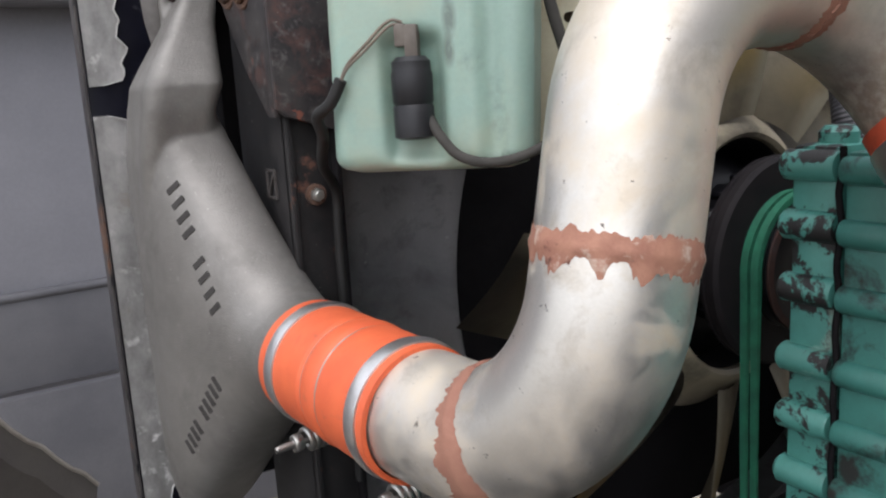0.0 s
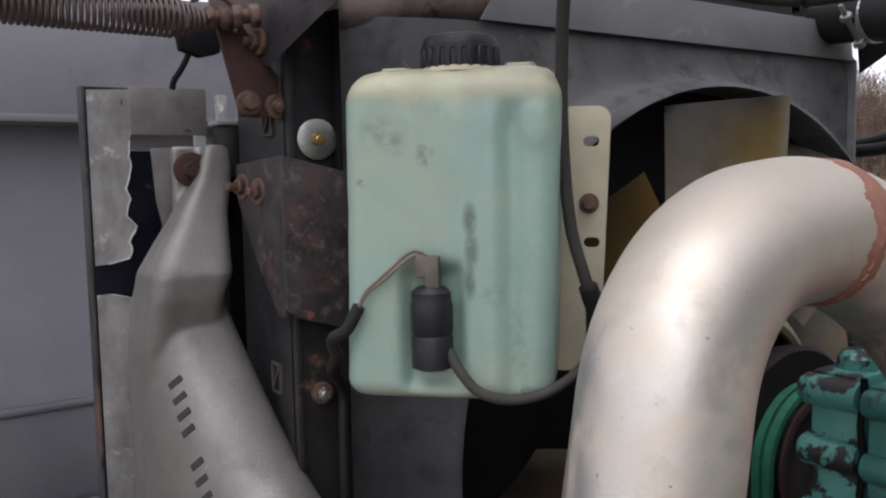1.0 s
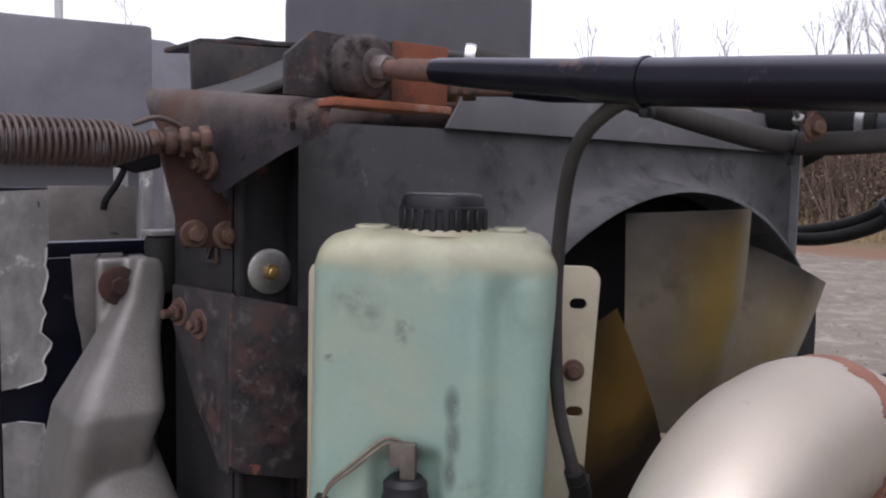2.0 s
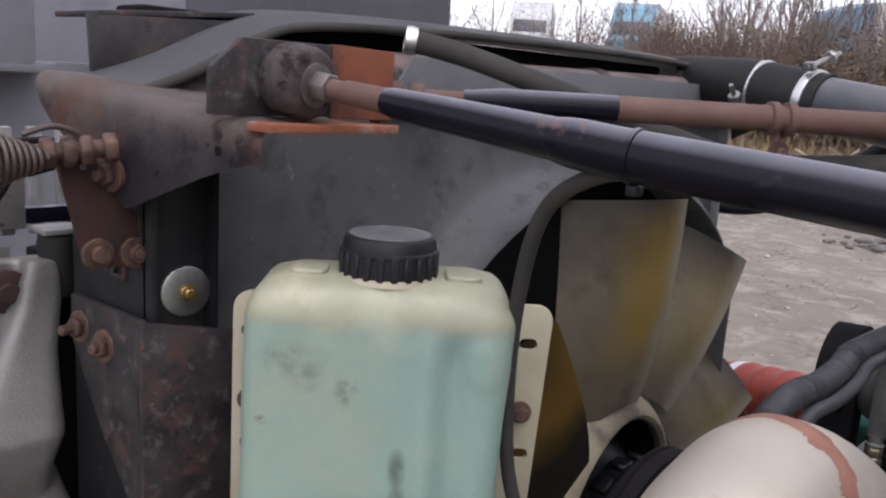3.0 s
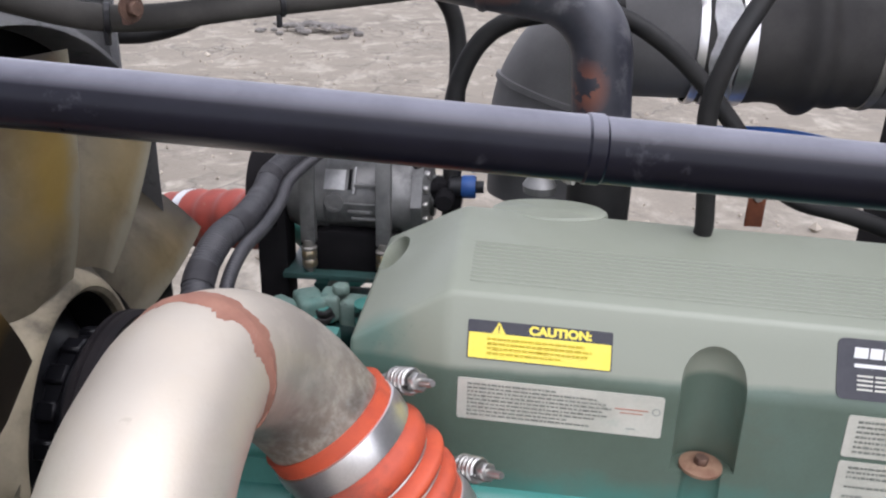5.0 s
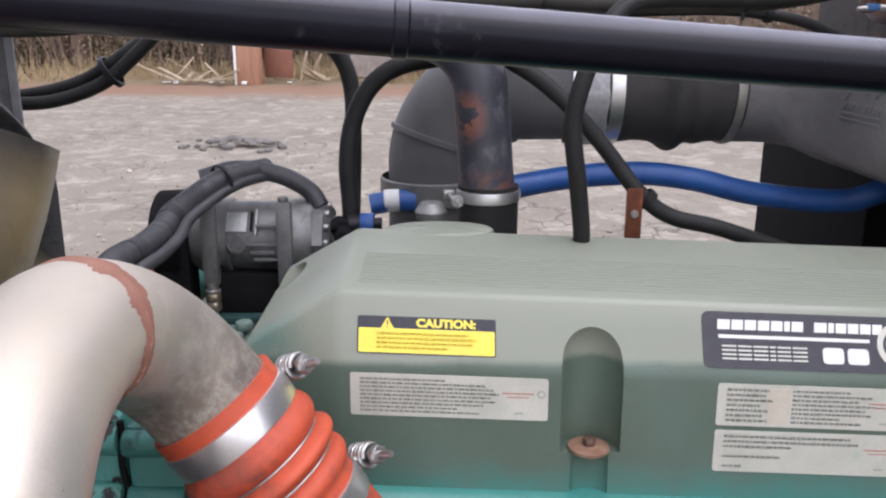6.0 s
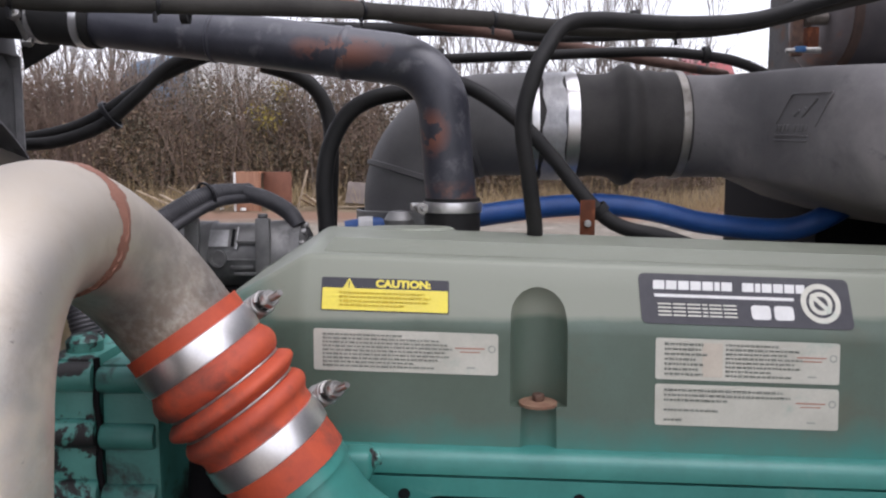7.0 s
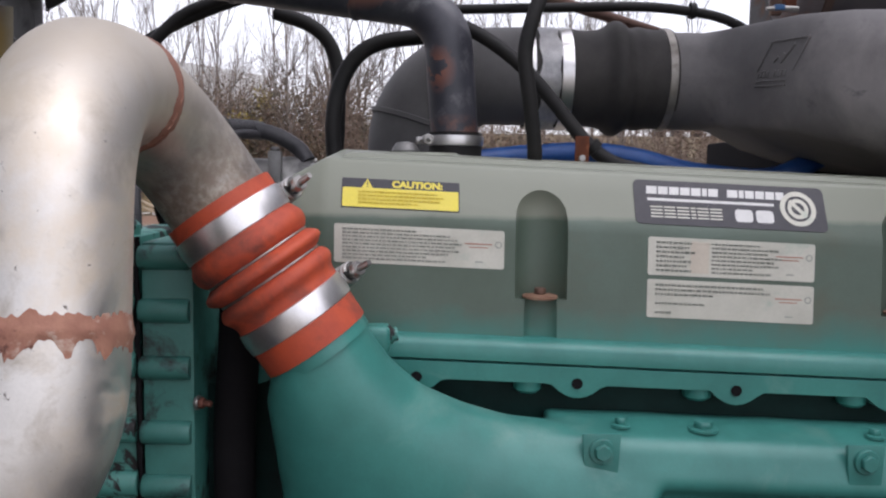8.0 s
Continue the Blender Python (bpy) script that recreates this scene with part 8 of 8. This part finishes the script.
for y in (0.322, 0.213):
    part("mounting_lug", moved(box((0.016, 0.022, 0.125), 0.003), Matrix.Translation((CX - 0.056, y, CZ + 0.002))), M_comp, comp)
    part("lug_cap", moved(hexhead(0.008, 0.007), Matrix.Translation((CX - 0.056, y, CZ + 0.064))), M_comp, comp)
    fit0 = part("fitting", moved(lathe([(0.0095, 0.002), (0.0095, 0.031), (0.0118, 0.032), (0.0118, 0.034), (0.0085, 0.036), (0.0085, 0.046)], 22), Matrix.Translation((CX - 0.058, y, CZ - 0.102))), M_dullsteel, comp, "dull steel bush under the lug")
    for h0 in (0.004, 0.0175):
        part("hex_nut", moved(hexhead(0.0118, 0.012), Matrix.Translation((CX - 0.058, y, CZ - 0.102 + h0)) @ Matrix.Rotation(h0 * 20, 4, "Z")), M_brassworn, fit0, "worn brass-plated nut")
    part("stud", moved(lathe([(0.0055, -0.02), (0.0055, 0.0)], 12), Matrix.Translation((CX - 0.058, y, CZ - 0.097))), M_zinc, comp)
part("plug", moved(lathe([(0.0135, 0), (0.0135, 0.006), (0.009, 0.006), (0.009, 0.003), (0, 0.003)], 28), placed((1.072, 0.284, 1.489), (-1, 0, 0.02))), M_comp, comp)
for k, (y, z) in enumerate(((0.26, 1.475), (0.255, 1.465), (0.25, 1.515))):
    part("rib", moved(box((0.006, 0.035, 0.005), 0.001), Matrix.Translation((1.0735, y - 0.012, z))), M_comp, comp)
part("worn_patch", moved(box((0.0012, 0.03, 0.03), 0.0004), Matrix.Translation((1.0785, 0.284, 1.520)) @ Matrix.Rotation(radians(34), 4, "Y")), M_compshine, comp, "rubbed shiny casting pad")
part("slot", moved(box((0.002, 0.0042, 0.03), 0.0004), Matrix.Translation((1.0785, 0.262, 1.521)) @ Matrix.Rotation(radians(34), 4, "Y")), M_dark, comp)
part("pad_rib", moved(box((0.004, 0.003, 0.04), 0.001), Matrix.Translation((1.078, 0.2555, 1.52)) @ Matrix.Rotation(radians(34), 4, "Y")), M_compshine, comp)
for y in (0.3005, 0.2935, 0.2865):
    part("cast_mark", moved(box((0.0022, 0.0045, 0.011), 0.0006), Matrix.Translation((1.0772, y, 1.517)) @ Matrix.Rotation(radians(34), 4, "Y")), M_comp, comp)
part("seam_rib", moved(box((0.004, 0.076, 0.003), 0.001), Matrix.Translation((1.0715, 0.264, 1.487))), M_comp, comp)
for k in range(7):
    a = radians(100 + 26 * k)
    part("head_bolt", moved(hexhead(0.006, 0.008), mcx @ Matrix.Translation((0.05 * math.cos(a), 0.05 * math.sin(a), 0.186))), M_zinc, comp)
part("port_block", moved(join(box((0.04, 0.045, 0.04), 0.006), lathe([(0.014, 0.02), (0.014, 0.045), (0.011, 0.05)], 16)), Matrix.Translation((CX - 0.01, 0.128, CZ + 0.01)) @ Matrix.Rotation(radians(-90), 4, "Y")), M_dark, comp, "black hose port block")
part("clutch", moved(lathe([(0.03, -0.01), (0.068, -0.008), (0.07, 0.03), (0.05, 0.036)], 40), placed((CX, 0.40, CZ), (0, -1, 0))), M_dark, comp)
part("guard_plate", moved(box((0.05, 0.045, 0.2), 0.006), Matrix.Translation((1.095, 0.378, 1.40))), M_dark, comp)
cbk = thing("compressor_bracket", (1.1, 0.25, 1.36), "sea green steel compressor bracket", "bracket")
part("base_plate", moved(box((0.12, 0.2, 0.009), 0.002), Matrix.Translation((1.115, 0.26, 1.377))), M_greendull, cbk)
# plain black block fills the space between compressor and base plate
part("cradle", moved(box((0.1, 0.15, 0.062), 0.006), Matrix.Translation((1.124, 0.262, 1.411))), M_dark, cbk, "plain black block under the compressor")
part("web", moved(box((0.14, 0.02, 0.25), 0.002), Matrix.Translation((1.11, 0.3, 1.25))), M_greenshade, cbk)
for k, (x, y, z, r) in enumerate(((0.985, 0.272, 1.372, 0.017), (0.975, 0.30, 1.366, 0.022), (0.97, 0.335, 1.358, 0.02), (0.985, 0.235, 1.362, 0.02))):
    part("casting_lug", moved(box((r * 2.4, r * 1.7, r * 2.2), r * 0.45, 3), Matrix.Translation((x, y, z)) @ Matrix.Rotation(0.5 * k, 4, "Z")), M_greendusty, cbk)
part("cap_screw", moved(hexhead(0.0125, 0.012), Matrix.Translation((0.985, 0.258, 1.39))), M_greendusty, cbk)
part("casting", moved(box((0.14, 0.08, 0.12), 0.02, 3), Matrix.Translation((1.03, 0.245, 1.29))), M_greenshade, cbk)
part("boss", moved(lathe([(0.02, 0), (0.02, 0.03), (0.012, 0.034)], 20), Matrix.Translation((0.96, 0.215, 1.36))), M_greenworn, cbk)
bolt((0.955, 0.275, 1.367), (0, 0, 1), 0.012, M_greenworn, 1.2)
M_loom = surf("dusty_black_split_loom", (0.034, 0.034, 0.038), (0.06, 0.058, 0.062), 0.45, 0, 30, 0.15, spec=0.35)
M_tape = surf("matt_black_tape", (0.026, 0.025, 0.028), (0.045, 0.043, 0.045), 0.6, 0, 40, 0.3, spec=0.25)
lm = thing("split_loom", (0.98, 0.42, 1.4), "thick black corrugated wiring loom beside the compressor", "cable", "wiring looms")
LP = smooth_path([(1.14, 0.25, 1.588), (1.06, 0.296, 1.585), (1.005, 0.345, 1.553), (0.9475, 0.3463, 1.54), (0.863, 0.3435, 1.539), (0.783, 0.3457, 1.5426), (0.7134, 0.343, 1.52), (0.684, 0.325, 1.475), (0.68, 0.31, 1.42)], 80)
part("conduit", sweep(LP, lambda s: 0.0158 + 0.0004 * math.sin(s * 900), 22), M_loom, lm)
LP2 = smooth_path([(1.14, 0.236, 1.58), (1.06, 0.278, 1.577), (1.0, 0.322, 1.547), (0.94, 0.322, 1.533), (0.863, 0.319, 1.531), (0.79, 0.322, 1.53), (0.735, 0.322, 1.508), (0.71, 0.315, 1.46), (0.705, 0.31, 1.4)], 80)
part("thin_conduit", sweep(LP2, lambda s: 0.0076 + 0.0003 * math.sin(s * 900), 14), M_loom, lm)
for k in (170, 330, 450):
    part("tape_wrap", sweep([LP[k], LP[k + 14], LP[k + 28]], 0.0167, 20), M_tape, lm, "matt black tape wrapped round the loom")
hose("loom_branch", [(1.11, 0.34, 1.578), (1.12, 0.29, 1.59), (1.12, 0.23, 1.583), (1.12, 0.185, 1.56), (1.11, 0.165, 1.535)], 0.0135, M_loom, "black taped loom running over the compressor", 8, "cable", group="wiring looms")
solo("loom_tie", moved(lathe([(0.021, -0.003), (0.023, -0.002), (0.023, 0.002), (0.021, 0.003)], 20, cap=False), placed((1.06, 0.296, 1.585), (0.75, -0.6, 0.2))), M_plastic, "black cable tie on the loom", "cable tie")
fv = thing("service_valve", (1.1, 0.087, 1.5), "small black valve with a bright blue collar", "valve")
part("body", moved(lathe([(0.011, 0), (0.014, 0.003), (0.014, 0.03), (0.009, 0.034), (0.009, 0.05)], 18), placed((1.1, 0.125, 1.512), (0, -1, 0.03))), M_plastic, fv)
part("collar", moved(lathe([(0.015, 0.012), (0.0165, 0.014), (0.0165, 0.03), (0.015, 0.032)], 20, cap=False), placed((1.1, 0.118, 1.512), (0, -1, 0.03))), M_bluehose, fv, "bright blue collar")
part("pipe_stub", sweep([V(1.1, 0.14, 1.51), V(1.1, 0.2, 1.5)], 0.009, 12), M_dark, fv)
# red turbo hose
RA, RB = V(1.440, 0.692, 1.301), V(1.340, 0.468, 1.349)
rdv = (RB - RA).normalized()
red = thing("red_bellows_hose", RA, "faded red silicone bellows hose with steel rings", "hose")
RLN = (RB - RA).length
prof = []
for i in range(80):
    s = i / 79
    prof.append((0.05 + 0.006 * (0.5 - 0.5 * math.cos(max(0, s - 0.2) * 5 * 6.283)), s * RLN))
part("bellows", moved(lathe(prof, 40, cap=False), placed(RA, rdv)), M_redhose, red)
clamp_band(RA + rdv * 0.062, rdv, 0.0535, 0.03, name="wide_band_clamp", label="pale steel band clamp", group="turbo hose clamps")
solo("turbo_pipe", sweep([RA - rdv * 0.4, RA + rdv * 0.01], 0.049, 32), M_alu, "dull aluminium charge pipe beyond the fan", "pipe")
solo("turbo_outlet", sweep([RB - rdv * 0.01, RB + rdv * 0.1, RB + V(0.0, -0.15, -0.1)], 0.048, 32), M_greencase, "sea green outlet pipe beyond the bellows", "pipe")

# ---------------------------------------------------------------- chassis under the bay
chas = thing("chassis_rail", (0.5, -0.1, 0.62), "soot-black truck chassis rail", "chassis rail", "chassis rails")
part("rail", moved(box((0.08, 2.6, 0.26), 0.01), Matrix.Translation((0.5, -0.05, 0.75))), M_dark, chas)
copy_thing(chas, Matrix.Translation((1.3, -0.1, 0.62)))
xm = thing("crossmember", (0.9, 0.55, 0.7), "soot-black steel front crossmember of the chassis", "crossmember")
part("beam", moved(box((0.75, 0.12, 0.2), 0.01), Matrix.Translation((0.9, 0.5, 0.74))), M_dark, xm)
# unseen sheet and straps, added to block light bouncing off the ground
shield = thing("splash_shield", (0.3, 0.0, 0.9), "unseen black sheet added low in the engine bay against ground bounce", "splash shield")
part("sheet", moved(box((0.56, 1.5, 0.012), 0.003), Matrix.Translation((0.31, -0.05, 0.905)) @ Matrix.Rotation(radians(8), 4, "Y")), M_rubber, shield)
for y in (-0.6, -0.05, 0.5):
    part("strap", moved(box((0.05, 0.05, 0.02), 0.003), Matrix.Translation((0.56, y, 0.886))), M_dark, shield)
wh = thing("front_wheel", (-0.35, 0.55, 0.5), "dark truck front tyre under the open bay", "wheel")
part("tyre", moved(lathe([(0.3, -0.14), (0.46, -0.14), (0.5, -0.11), (0.5, 0.11), (0.46, 0.14), (0.3, 0.14)], 48), placed((-0.05, 0.55, 0.5), (1, 0, 0))), M_rubber, wh)
part("rim", moved(lathe([(0.0, -0.1), (0.15, -0.1), (0.29, -0.12), (0.3, 0.12), (0, 0.1)], 40), placed((-0.05, 0.55, 0.5), (1, 0, 0))), M_comp, wh)
cab_ = thing("cab_side", (-0.5, -2.4, 0.6), "dark truck cab behind the open bay", "cab")
part("wall", moved(box((2.2, 1.6, 2.4), 0.08), Matrix.Translation((0.9, -2.3, 1.7))), M_hooddark, cab_)
